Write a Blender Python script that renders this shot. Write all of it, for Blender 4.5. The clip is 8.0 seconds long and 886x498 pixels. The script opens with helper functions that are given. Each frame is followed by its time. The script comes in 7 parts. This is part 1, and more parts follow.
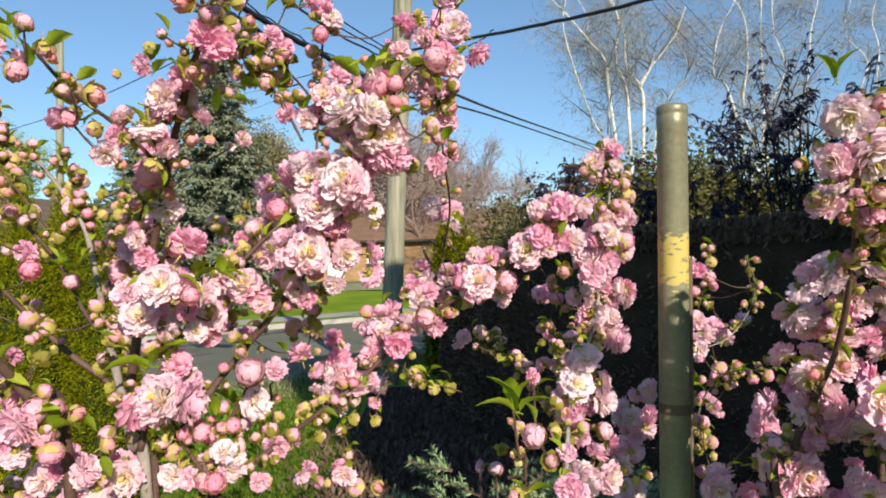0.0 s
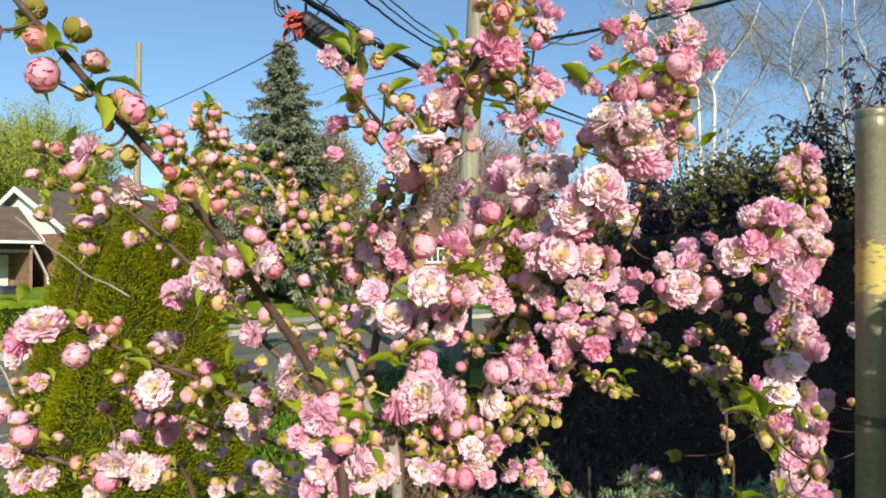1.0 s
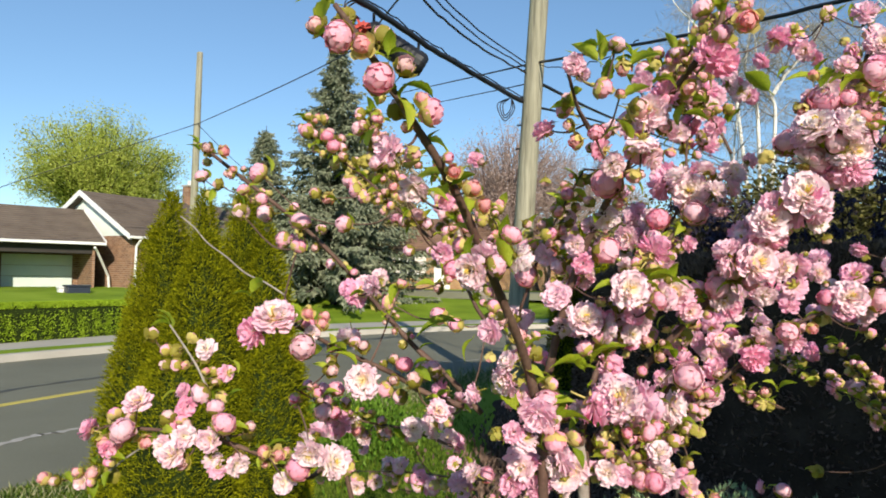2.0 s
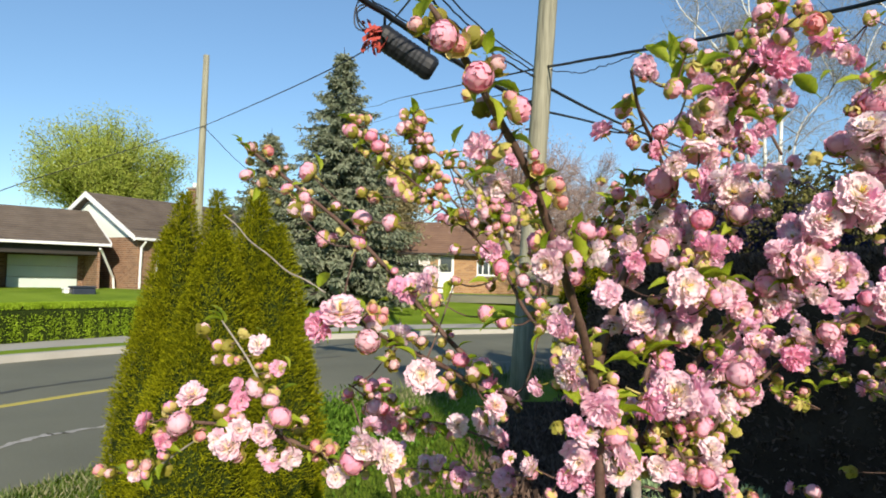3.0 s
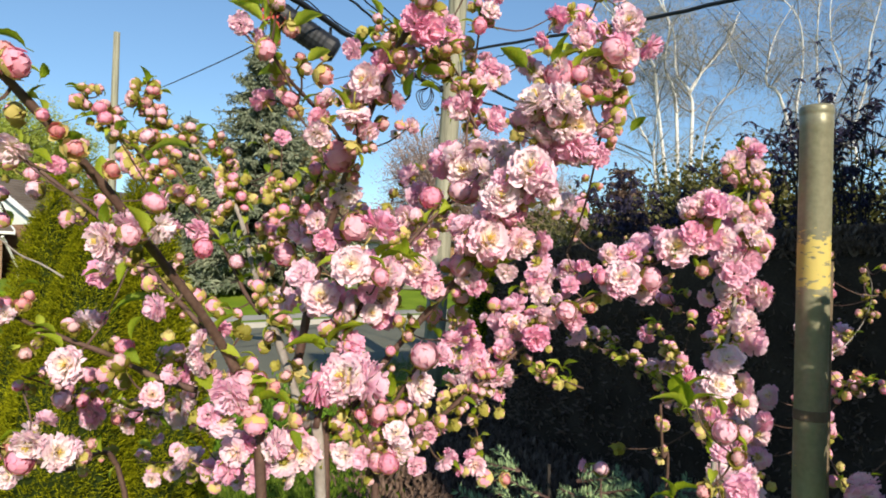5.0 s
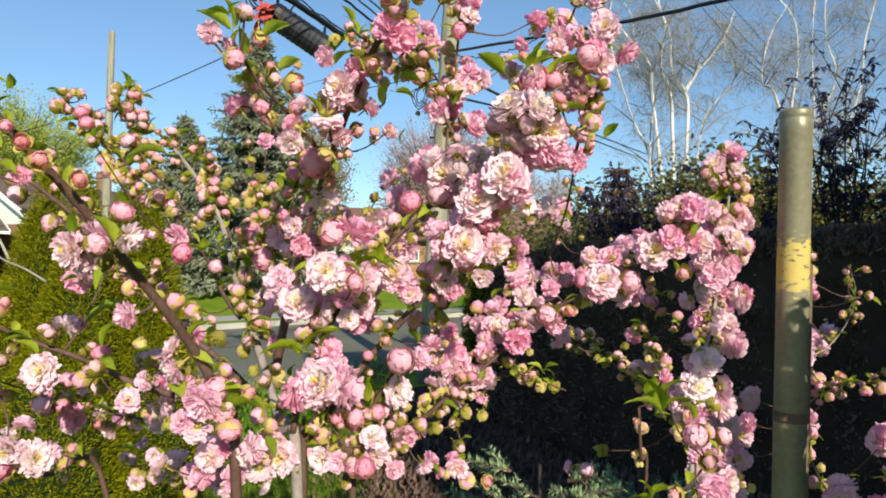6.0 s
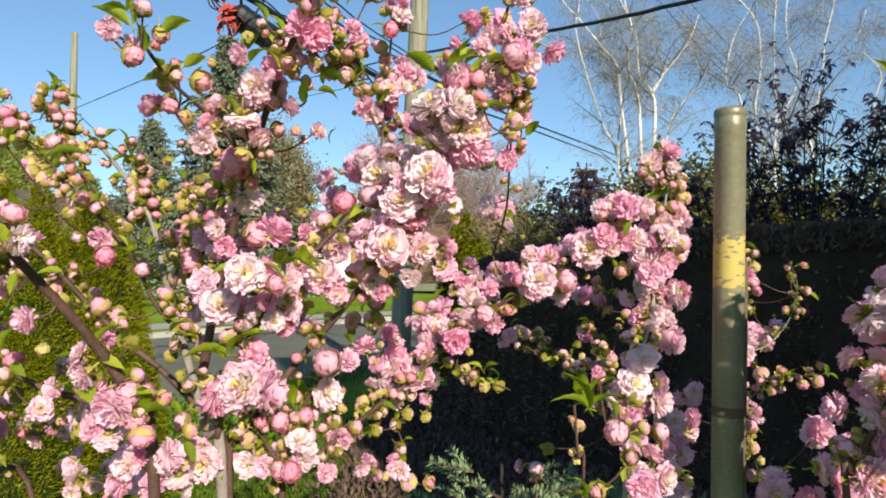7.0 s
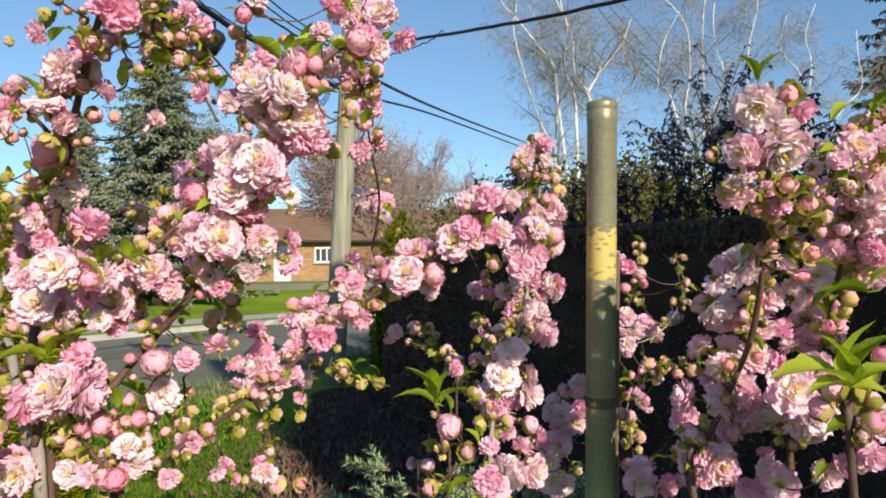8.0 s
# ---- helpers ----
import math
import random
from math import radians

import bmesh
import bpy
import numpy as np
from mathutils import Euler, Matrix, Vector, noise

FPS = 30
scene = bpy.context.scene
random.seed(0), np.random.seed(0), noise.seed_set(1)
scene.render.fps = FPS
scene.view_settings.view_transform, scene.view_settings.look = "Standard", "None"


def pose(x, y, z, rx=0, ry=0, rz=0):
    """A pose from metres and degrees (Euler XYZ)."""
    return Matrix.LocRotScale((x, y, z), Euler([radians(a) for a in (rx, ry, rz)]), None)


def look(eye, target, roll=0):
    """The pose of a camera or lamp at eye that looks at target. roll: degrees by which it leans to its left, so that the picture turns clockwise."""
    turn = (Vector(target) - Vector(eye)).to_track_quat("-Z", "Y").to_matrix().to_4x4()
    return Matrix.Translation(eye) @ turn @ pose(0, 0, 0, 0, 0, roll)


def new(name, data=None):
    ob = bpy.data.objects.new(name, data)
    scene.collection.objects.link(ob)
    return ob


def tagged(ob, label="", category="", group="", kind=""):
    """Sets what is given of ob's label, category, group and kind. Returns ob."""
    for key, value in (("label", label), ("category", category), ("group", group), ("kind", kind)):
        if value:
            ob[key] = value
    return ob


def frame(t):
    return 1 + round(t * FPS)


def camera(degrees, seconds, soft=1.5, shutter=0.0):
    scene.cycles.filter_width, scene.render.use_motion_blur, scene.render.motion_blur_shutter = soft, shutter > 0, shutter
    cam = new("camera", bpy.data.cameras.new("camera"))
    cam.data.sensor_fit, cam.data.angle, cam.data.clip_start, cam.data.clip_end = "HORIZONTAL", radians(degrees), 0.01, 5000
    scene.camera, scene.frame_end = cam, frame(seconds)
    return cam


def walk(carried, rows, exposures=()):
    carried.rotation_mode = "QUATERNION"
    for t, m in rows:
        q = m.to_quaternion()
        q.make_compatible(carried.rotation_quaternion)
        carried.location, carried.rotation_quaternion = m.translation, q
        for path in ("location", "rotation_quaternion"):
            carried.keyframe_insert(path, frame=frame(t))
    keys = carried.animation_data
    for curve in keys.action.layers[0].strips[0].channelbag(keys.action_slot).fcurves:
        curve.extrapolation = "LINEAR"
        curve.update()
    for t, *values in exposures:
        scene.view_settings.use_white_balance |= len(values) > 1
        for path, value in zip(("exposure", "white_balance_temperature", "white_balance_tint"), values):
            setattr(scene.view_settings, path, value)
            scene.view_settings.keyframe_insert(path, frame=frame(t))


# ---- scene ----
cam = camera(67.8, 8.0, soft=1.85)
PATH = [  # time, eye, target, roll
    (0.0, (0.015, -0.01, 1.498), (-0.01, 1.989, 1.543), -1.3),
    (0.5, (-0.091, -0.032, 1.5), (-0.177, 1.965, 1.573), -1.0),
    (1.0, (-0.185, -0.034, 1.504), (-0.376, 1.956, 1.554), -0.4),
    (1.5, (-0.263, -0.051, 1.5), (-0.516, 1.931, 1.581), 0.2),
    (2.0, (-0.341, -0.069, 1.496), (-0.664, 1.903, 1.573), 0.9),
    (2.2, (-0.368, -0.075, 1.494), (-0.705, 1.894, 1.576), 1.2),
    (2.75, (-0.402, -0.089, 1.489), (-0.744, 1.882, 1.577), 1.3),
    (3.3, (-0.368, -0.091, 1.487), (-0.674, 1.883, 1.574), 1.3),
    (3.5, (-0.336, -0.082, 1.492), (-0.624, 1.897, 1.558), 1.3),
    (4.0, (-0.28, -0.062, 1.487), (-0.525, 1.922, 1.542), 0.9),
    (4.5, (-0.211, -0.037, 1.486), (-0.38, 1.955, 1.541), 0.9),
    (5.0, (-0.133, -0.018, 1.485), (-0.263, 1.977, 1.536), 0.8),
    (5.2, (-0.109, -0.015, 1.483), (-0.243, 1.979, 1.543), 0.2),
    (6.3, (-0.111, -0.022, 1.494), (-0.229, 1.974, 1.539), 0.8),
    (6.5, (-0.105, -0.02, 1.489), (-0.2, 1.977, 1.545), 0.1),
    (7.0, (-0.061, -0.014, 1.49), (-0.102, 1.985, 1.544), -0.0),
    (7.5, (-0.003, -0.008, 1.49), (0.044, 1.991, 1.544), -0.3),
    (8.0, (0.045, 0.004, 1.484), (0.173, 2.0, 1.531), -0.6),
]
walk(cam, [(t, look(eye, target, roll)) for t, eye, target, roll in PATH])

# ---- light: a low sun behind the camera and to its right, clear sky ----
SUN_AZ, SUN_EL = radians(158.0), radians(25.5)  # azimuth clockwise from +y
sun_way = Vector((math.sin(SUN_AZ) * math.cos(SUN_EL), math.cos(SUN_AZ) * math.cos(SUN_EL), math.sin(SUN_EL)))
world = bpy.data.worlds.new("sky")
scene.world = world
world.use_nodes = True
wn, wl = world.node_tree.nodes, world.node_tree.links
wn.clear()
sky = wn.new("ShaderNodeTexSky")
sky.sky_type, sky.sun_disc, sky.sun_elevation, sky.sun_rotation = "NISHITA", False, SUN_EL, SUN_AZ
sky.altitude, sky.air_density, sky.dust_density, sky.ozone_density = 2200, 1.0, 0.0, 0.9
wbg, wout = wn.new("ShaderNodeBackground"), wn.new("ShaderNodeOutputWorld")
wbg.inputs["Strength"].default_value = 0.115
tint = wn.new("ShaderNodeMix")  # clear spring air: a little less red than the model gives
tint.data_type, tint.blend_type = "RGBA", "MULTIPLY"
tint.inputs[0].default_value, tint.inputs[7].default_value = 1.0, (0.875, 1.035, 1.065, 1)
way, axis, fade, dim = wn.new("ShaderNodeTexCoord"), wn.new("ShaderNodeSeparateXYZ"), wn.new("ShaderNodeMapRange"), wn.new("ShaderNodeMix")  # less glare low in the sky
fade.inputs[1].default_value, fade.inputs[2].default_value, fade.inputs[3].default_value, fade.inputs[4].default_value = 0.0, 0.4, 0.74, 1.06
dim.data_type, dim.blend_type = "RGBA", "MULTIPLY"
dim.inputs[0].default_value = 1.0
wl.new(way.outputs["Generated"], axis.inputs[0]), wl.new(axis.outputs[2], fade.inputs[0])
wl.new(tint.outputs[2], dim.inputs[6]), wl.new(fade.outputs[0], dim.inputs[7])
wl.new(sky.outputs[0], tint.inputs[6]), wl.new(dim.outputs[2], wbg.inputs[0]), wl.new(wbg.outputs[0], wout.inputs[0])
sun_data = bpy.data.lights.new("sun", "SUN")
sun_data.energy, sun_data.angle, sun_data.color = 4.8, radians(0.55), (1.0, 0.885, 0.72)
sun = new("sun", sun_data)
sun.matrix_world = look(sun_way * 50, (0, 0, 0))
scene.view_settings.exposure = 0.45


# ---- materials ----
def mat(name, colours, scale=8.0, rough=0.7, bump=0.2, fine=60.0, metal=0.0, spec=0.4, island=0.0, obj=0.0, sub=0.0, trans=0.0, detail=6.0):
    """A surface whose colour wanders between the given ones at two scales; island/obj vary it per piece; trans lets light through thin leaves."""
    m = bpy.data.materials.new(name)
    m.use_nodes = True
    n, l = m.node_tree.nodes, m.node_tree.links
    b = n["Principled BSDF"]
    b.inputs["Roughness"].default_value, b.inputs["Metallic"].default_value = rough, metal
    b.inputs["Specular IOR Level"].default_value = spec
    tc = n.new("ShaderNodeTexCoord")
    big, small = n.new("ShaderNodeTexNoise"), n.new("ShaderNodeTexNoise")
    big.inputs["Scale"].default_value, small.inputs["Scale"].default_value = scale, fine
    big.inputs["Detail"].default_value, small.inputs["Detail"].default_value = detail, 3.0
    l.new(tc.outputs["Object"], big.inputs[0]), l.new(tc.outputs["Object"], small.inputs[0])
    mix = n.new("ShaderNodeMath")
    mix.operation = "MULTIPLY_ADD"
    mix.inputs[1].default_value = 0.35
    l.new(small.outputs[0], mix.inputs[0])
    sc = n.new("ShaderNodeMath")
    sc.operation = "MULTIPLY"
    sc.inputs[1].default_value = 0.65
    l.new(big.outputs[0], sc.inputs[0]), l.new(sc.outputs[0], mix.inputs[2])
    fac = mix.outputs[0]
    for amount, node, out in ((island, "ShaderNodeNewGeometry", "Random Per Island"), (obj, "ShaderNodeObjectInfo", "Random")):
        if amount:
            src = n.new(node)
            a = n.new("ShaderNodeMath")
            a.operation = "MULTIPLY_ADD"
            a.inputs[1].default_value = amount
            l.new(src.outputs[out], a.inputs[0])
            off = n.new("ShaderNodeMath")
            off.operation = "SUBTRACT"
            off.inputs[1].default_value = amount * 0.5
            l.new(fac, off.inputs[0]), l.new(off.outputs[0], a.inputs[2])
            fac = a.outputs[0]
    ramp = n.new("ShaderNodeValToRGB")
    els = ramp.color_ramp.elements
    while len(els) < len(colours):
        els.new(0.5)
    for i, c in enumerate(colours):
        els[i].position = 0.28 + 0.44 * i / max(1, len(colours) - 1)
        els[i].color = (*c, 1)
    l.new(fac, ramp.inputs[0]), l.new(ramp.outputs[0], b.inputs["Base Color"])
    if bump:
        bp = n.new("ShaderNodeBump")
        bp.inputs["Strength"].default_value, bp.inputs["Distance"].default_value = bump, 0.4 / fine
        l.new(small.outputs[0], bp.inputs["Height"]), l.new(bp.outputs[0], b.inputs["Normal"])
    if trans:
        tr, ms = n.new("ShaderNodeBsdfTranslucent"), n.new("ShaderNodeMixShader")
        ms.inputs[0].default_value = trans
        l.new(ramp.outputs[0], tr.inputs[0]), l.new(b.outputs[0], ms.inputs[1]), l.new(tr.outputs[0], ms.inputs[2])
        l.new(ms.outputs[0], n["Material Output"].inputs[0])
    return m


GRASS = mat("lawn", [(0.1, 0.16, 0.012), (0.17, 0.26, 0.02), (0.25, 0.34, 0.035)], 0.8, 0.8, 0.5, 40, spec=0.08)
BLADE = mat("grass_blades", [(0.04, 0.075, 0.008), (0.08, 0.14, 0.016), (0.15, 0.2, 0.035)], 1.5, 0.6, 0, 40, island=0.5, trans=0.35, spec=0.08)
DRY_BLADE = mat("dry_grass", [(0.09, 0.15, 0.03), (0.2, 0.26, 0.08), (0.4, 0.37, 0.22)], 1.5, 0.7, 0, 40, island=0.6, trans=0.3)
ASPHALT = mat("asphalt", [(0.11, 0.112, 0.082), (0.155, 0.158, 0.115), (0.2, 0.203, 0.15)], 0.45, 0.85, 0.5, 120)
DARK_LINE = mat("dark_line", [(0.045, 0.047, 0.042), (0.085, 0.088, 0.075)], 5, 0.7, 0.2, 80)
CONCRETE = mat("concrete", [(0.33, 0.315, 0.275), (0.47, 0.45, 0.4)], 1.2, 0.85, 0.3, 60)
YELLOW_LINE = mat("road_paint", [(0.42, 0.36, 0.07), (0.56, 0.47, 0.1)], 6, 0.7, 0.2, 80)
TAR = mat("crack_sealant", [(0.3, 0.29, 0.26), (0.45, 0.43, 0.39)], 6, 0.7, 0.2, 80)
ROOF = mat("roof_shingle", [(0.075, 0.057, 0.044), (0.12, 0.094, 0.073), (0.16, 0.128, 0.1)], 1.5, 0.9, 0.5, 14, island=0.3)
ROOF_TAN = mat("tan_roof_shingle", [(0.13, 0.075, 0.05), (0.19, 0.115, 0.08), (0.24, 0.15, 0.1)], 1.5, 0.9, 0.5, 14, island=0.3)
WHITE = mat("white_paint", [(0.7, 0.71, 0.7), (0.82, 0.82, 0.8)], 2, 0.5, 0.05, 30)
SIDING = mat("pale_siding", [(0.62, 0.7, 0.66), (0.72, 0.79, 0.74)], 2, 0.6, 0.1, 30)
DOOR_PALE = mat("garage_door_paint", [(0.5, 0.58, 0.55), (0.6, 0.66, 0.62)], 2, 0.5, 0.1, 30)
# Near-black trim; as a gutter colour it stands for the eave's shadow.
SHADE_TRIM = mat("shade_dark_trim", [(0.02, 0.017, 0.015), (0.04, 0.034, 0.03)], 4, 0.7, 0.2, 40)
def grained(m, scale):
    """Stretches a surface's noise along one axis, as in wood grain."""
    n, l = m.node_tree.nodes, m.node_tree.links
    tc, mp = next(x for x in n if x.type == "TEX_COORD"), n.new("ShaderNodeMapping")
    mp.inputs["Scale"].default_value = scale
    l.new(tc.outputs["Object"], mp.inputs[0])
    for x in n:
        if x.type == "TEX_NOISE":
            l.new(mp.outputs[0], x.inputs[0])
    return m


POLE_WOOD = grained(mat("weathered_pole_wood", [(0.11, 0.105, 0.078), (0.27, 0.26, 0.19), (0.38, 0.37, 0.28)], 22, 0.92, 0.9, 90), (1, 1, 0.05))
CABLE = mat("black_cable", [(0.008, 0.009, 0.012), (0.02, 0.022, 0.028)], 8, 0.45, 0.1, 60)
RED = mat("red_ribbon", [(0.36, 0.05, 0.04), (0.52, 0.09, 0.065)], 8, 0.6, 0.1, 60)
BARK_SHRUB = mat("shrub_bark", [(0.05, 0.025, 0.02), (0.1, 0.055, 0.042), (0.17, 0.11, 0.085)], 30, 0.7, 0.5, 220)
BARK_GREY = mat("grey_bark", [(0.16, 0.135, 0.12), (0.28, 0.245, 0.22), (0.4, 0.365, 0.335)], 18, 0.85, 0.6, 160)
BARK_DARK = mat("dark_bark", [(0.02, 0.016, 0.014), (0.045, 0.036, 0.03)], 6, 0.9, 0.4, 40)
BARK_BIRCH = mat("birch_bark", [(0.45, 0.43, 0.39), (0.78, 0.76, 0.7), (0.88, 0.86, 0.8)], 4, 0.7, 0.3, 30)
TWIG = mat("bare_twigs", [(0.22, 0.18, 0.13), (0.36, 0.3, 0.22)], 2, 0.9, 0, 30, island=0.4)
TWIG_RED = mat("budding_twigs", [(0.2, 0.14, 0.115), (0.32, 0.24, 0.2)], 2, 0.9, 0, 30, island=0.4)
BUD_RED = mat("tree_buds", [(0.27, 0.2, 0.18), (0.46, 0.37, 0.34)], 2, 0.9, 0, 30, island=0.5)
BIRCH_LEAF = mat("birch_young_leaves", [(0.25, 0.27, 0.15), (0.38, 0.4, 0.25)], 2, 0.7, 0, 30, island=0.5, trans=0.3)
BIRCH_TWIG = mat("grey_birch_twigs", [(0.2, 0.19, 0.17), (0.37, 0.355, 0.325)], 2, 0.9, 0, 30, island=0.4)
CEDAR = mat("cedar_foliage", [(0.075, 0.09, 0.003), (0.175, 0.19, 0.004), (0.32, 0.325, 0.008)], 2.5, 0.65, 0, 30, island=0.7, trans=0.12, spec=0.08)
# Near-black green core: the shade between the fronds is put into its colour.
SHADE_CORE = mat("shade_core_green", [(0.012, 0.02, 0.004), (0.03, 0.045, 0.008)], 8, 0.9, 0.3, 30, spec=0.08)
SPRUCE = mat("spruce_needles", [(0.1, 0.125, 0.08), (0.18, 0.205, 0.135), (0.26, 0.28, 0.19)], 1.2, 0.8, 0, 30, island=0.4, spec=0.05)
SPRUCE_BLUE = mat("blue_spruce_needles", [(0.11, 0.17, 0.08), (0.21, 0.3, 0.14), (0.33, 0.43, 0.21)], 5, 0.7, 0, 60, island=0.4)
HEDGE = mat("hedge_foliage", [(0.15, 0.24, 0.012), (0.25, 0.37, 0.02), (0.34, 0.47, 0.04)], 2, 0.7, 0, 30, island=0.5, trans=0.15, spec=0.08)
# Dark brown foliage for shaded plants: their shade is put into the colour.
SHADE_FOLIAGE = mat("shade_foliage", [(0.075, 0.048, 0.036), (0.125, 0.08, 0.06), (0.175, 0.118, 0.084)], 2, 0.75, 0, 30, island=0.5, spec=0.3)
MAPLE = mat("young_maple_leaves", [(0.25, 0.31, 0.05), (0.4, 0.46, 0.08), (0.52, 0.56, 0.13)], 1, 0.65, 0, 30, island=0.5, trans=0.35, spec=0.08)
# Blue-black leaf colour: the shade these shrubs stand in is painted in.
SHADE_LEAF = mat("shade_purple_leaves", [(0.018, 0.017, 0.035), (0.035, 0.03, 0.06), (0.055, 0.048, 0.085)], 3, 0.55, 0, 30, island=0.4, spec=0.08)
OLIVE_LEAF = mat("olive_leaves", [(0.06, 0.06, 0.015), (0.12, 0.115, 0.03), (0.2, 0.19, 0.05)], 2, 0.65, 0, 30, island=0.5, trans=0.3)
OLIVE_HAZE = mat("budding_olive_leaves", [(0.2, 0.175, 0.085), (0.3, 0.26, 0.13), (0.4, 0.345, 0.19)], 2, 0.7, 0, 30, island=0.5, trans=0.3)
COVER_LEAF = mat("ground_cover_leaves", [(0.05, 0.11, 0.012), (0.1, 0.2, 0.02), (0.17, 0.29, 0.04)], 4, 0.6, 0, 30, island=0.5, trans=0.3, spec=0.08)
GLASS = mat("window_glass", [(0.03, 0.035, 0.04), (0.05, 0.055, 0.06)], 1, 0.08, 0, 30, spec=0.8)
# Brown-black for the ground and the hedge core: shade put into the colour.
SHADE_BROWN = mat("shade_brown", [(0.026, 0.018, 0.013), (0.046, 0.032, 0.023), (0.075, 0.054, 0.038)], 5, 0.95, 0.8, 60, spec=0.08)
BIN_DARK = mat("dark_blue_plastic", [(0.015, 0.02, 0.035), (0.03, 0.04, 0.06)], 3, 0.45, 0.1, 40)
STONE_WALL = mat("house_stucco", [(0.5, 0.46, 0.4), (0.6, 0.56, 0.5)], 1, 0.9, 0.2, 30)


# ---- mesh helpers ----
def link(name, verts, faces, material, parent=None, label="", smooth=False):
    me = bpy.data.meshes.new(name)
    me.from_pydata(verts if isinstance(verts, list) else verts.tolist(), [], faces if isinstance(faces, list) else faces.tolist())
    me.materials.append(material)
    if smooth:
        me.polygons.foreach_set("use_smooth", [True] * len(me.polygons))
    ob = new(name, me)
    if parent:
        ob.parent = parent
    if label:
        ob["label"] = label
    return ob


def part(name, bm, material, parent=None, label="", smooth=False):
    me = bpy.data.meshes.new(name)
    bmesh.ops.recalc_face_normals(bm, faces=bm.faces)
    for f in bm.faces:
        f.smooth = smooth
    bm.to_mesh(me)
    bm.free()
    me.materials.append(material)
    ob = new(name, me)
    if parent:
        ob.parent = parent
    if label:
        ob["label"] = label
    return ob


def empty(name, at, angle=0.0):
    ob = new(name)
    ob.empty_display_size = 0.1
    ob.matrix_basis = pose(*at, 0, 0, angle)
    return ob


def box(bm, lo, hi, bevel=0.0):
    lo, hi = Vector(lo), Vector(hi)
    made = bmesh.ops.create_cube(bm, size=1, matrix=Matrix.Translation((lo + hi) / 2) @ Matrix.Diagonal((*(hi - lo), 1)))
    if bevel:
        edges = list({e for v in made["verts"] for e in v.link_edges})
        bmesh.ops.bevel(bm, geom=edges, offset=bevel, segments=2, affect="EDGES", profile=0.6)
    return bm


def block(name, lo, hi, material, parent=None, label="", bevel=0.0):
    return part(name, box(bmesh.new(), lo, hi, bevel), material, parent, label)


def smooth_path(points, steps=6):
    """A rounded line through the points (Catmull-Rom)."""
    p = [Vector(q) for q in points]
    if len(p) < 3:
        return [p[0].lerp(p[-1], i / steps) for i in range(steps + 1)]
    p = [2 * p[0] - p[1], *p, 2 * p[-1] - p[-2]]
    out = []
    for a, b, c, d in zip(p, p[1:], p[2:], p[3:]):
        for i in range(steps):
            t = i / steps
            out.append(0.5 * (2 * b + (c - a) * t + (2 * a - 5 * b + 4 * c - d) * t * t + (3 * b - a - 3 * c + d) * t ** 3))
    return out + [p[-2]]


def tube(points, r0, r1, sides=6, wobble=0.0, verts=None, faces=None, rng=random):
    """A tapered tube along the points, added to verts and faces."""
    verts, faces = ([] if verts is None else verts), ([] if faces is None else faces)
    n = len(points)
    up = Vector((0.31, 0.17, 0.93))
    base = len(verts)
    for i, p in enumerate(points):
        d = (Vector(points[min(i + 1, n - 1)]) - Vector(points[max(i - 1, 0)])).normalized()
        s = d.cross(up)
        s = s.normalized() if s.length > 1e-4 else Vector((1, 0, 0))
        u = s.cross(d)
        r = (r0 + (r1 - r0) * i / (n - 1)) * (1 + (rng.uniform(-wobble, wobble) if wobble else 0))
        for k in range(sides):
            a = 2 * math.pi * k / sides
            verts.append(tuple(Vector(p) + (s * math.cos(a) + u * math.sin(a)) * r))
    for i in range(n - 1):
        for k in range(sides):
            a, b = base + i * sides + k, base + i * sides + (k + 1) % sides
            faces.append((a, b, b + sides, a + sides))
    faces.append(tuple(base + k for k in reversed(range(sides))))
    faces.append(tuple(base + (n - 1) * sides + k for k in range(sides)))
    return verts, faces


def blades(P, D, N, L, W, bend=0.25):
    """Many small pointed leaves: at P, along D, facing N, L long and W wide. Returns verts and faces."""
    P, D, N = (np.asarray(a, float) for a in (P, D, N))
    L, W = np.broadcast_to(np.asarray(L, float), len(P))[:, None], np.broadcast_to(np.asarray(W, float), len(P))[:, None]
    D = D / (np.linalg.norm(D, axis=1, keepdims=True) + 1e-9)
    S = np.cross(D, N)
    S = S / (np.linalg.norm(S, axis=1, keepdims=True) + 1e-9)
    U = np.cross(S, D)
    mid = P + D * L * 0.45 + U * L * bend * 0.3
    v = np.stack([P, mid + S * W * 0.5, P + D * L - U * L * bend * 0.2, mid - S * W * 0.5], 1).reshape(-1, 3)
    f = np.arange(len(P) * 4).reshape(-1, 4)
    return v, f


def rand_dirs(rs, n):
    v = rs.normal(size=(n, 3))
    return v / np.linalg.norm(v, axis=1, keepdims=True)


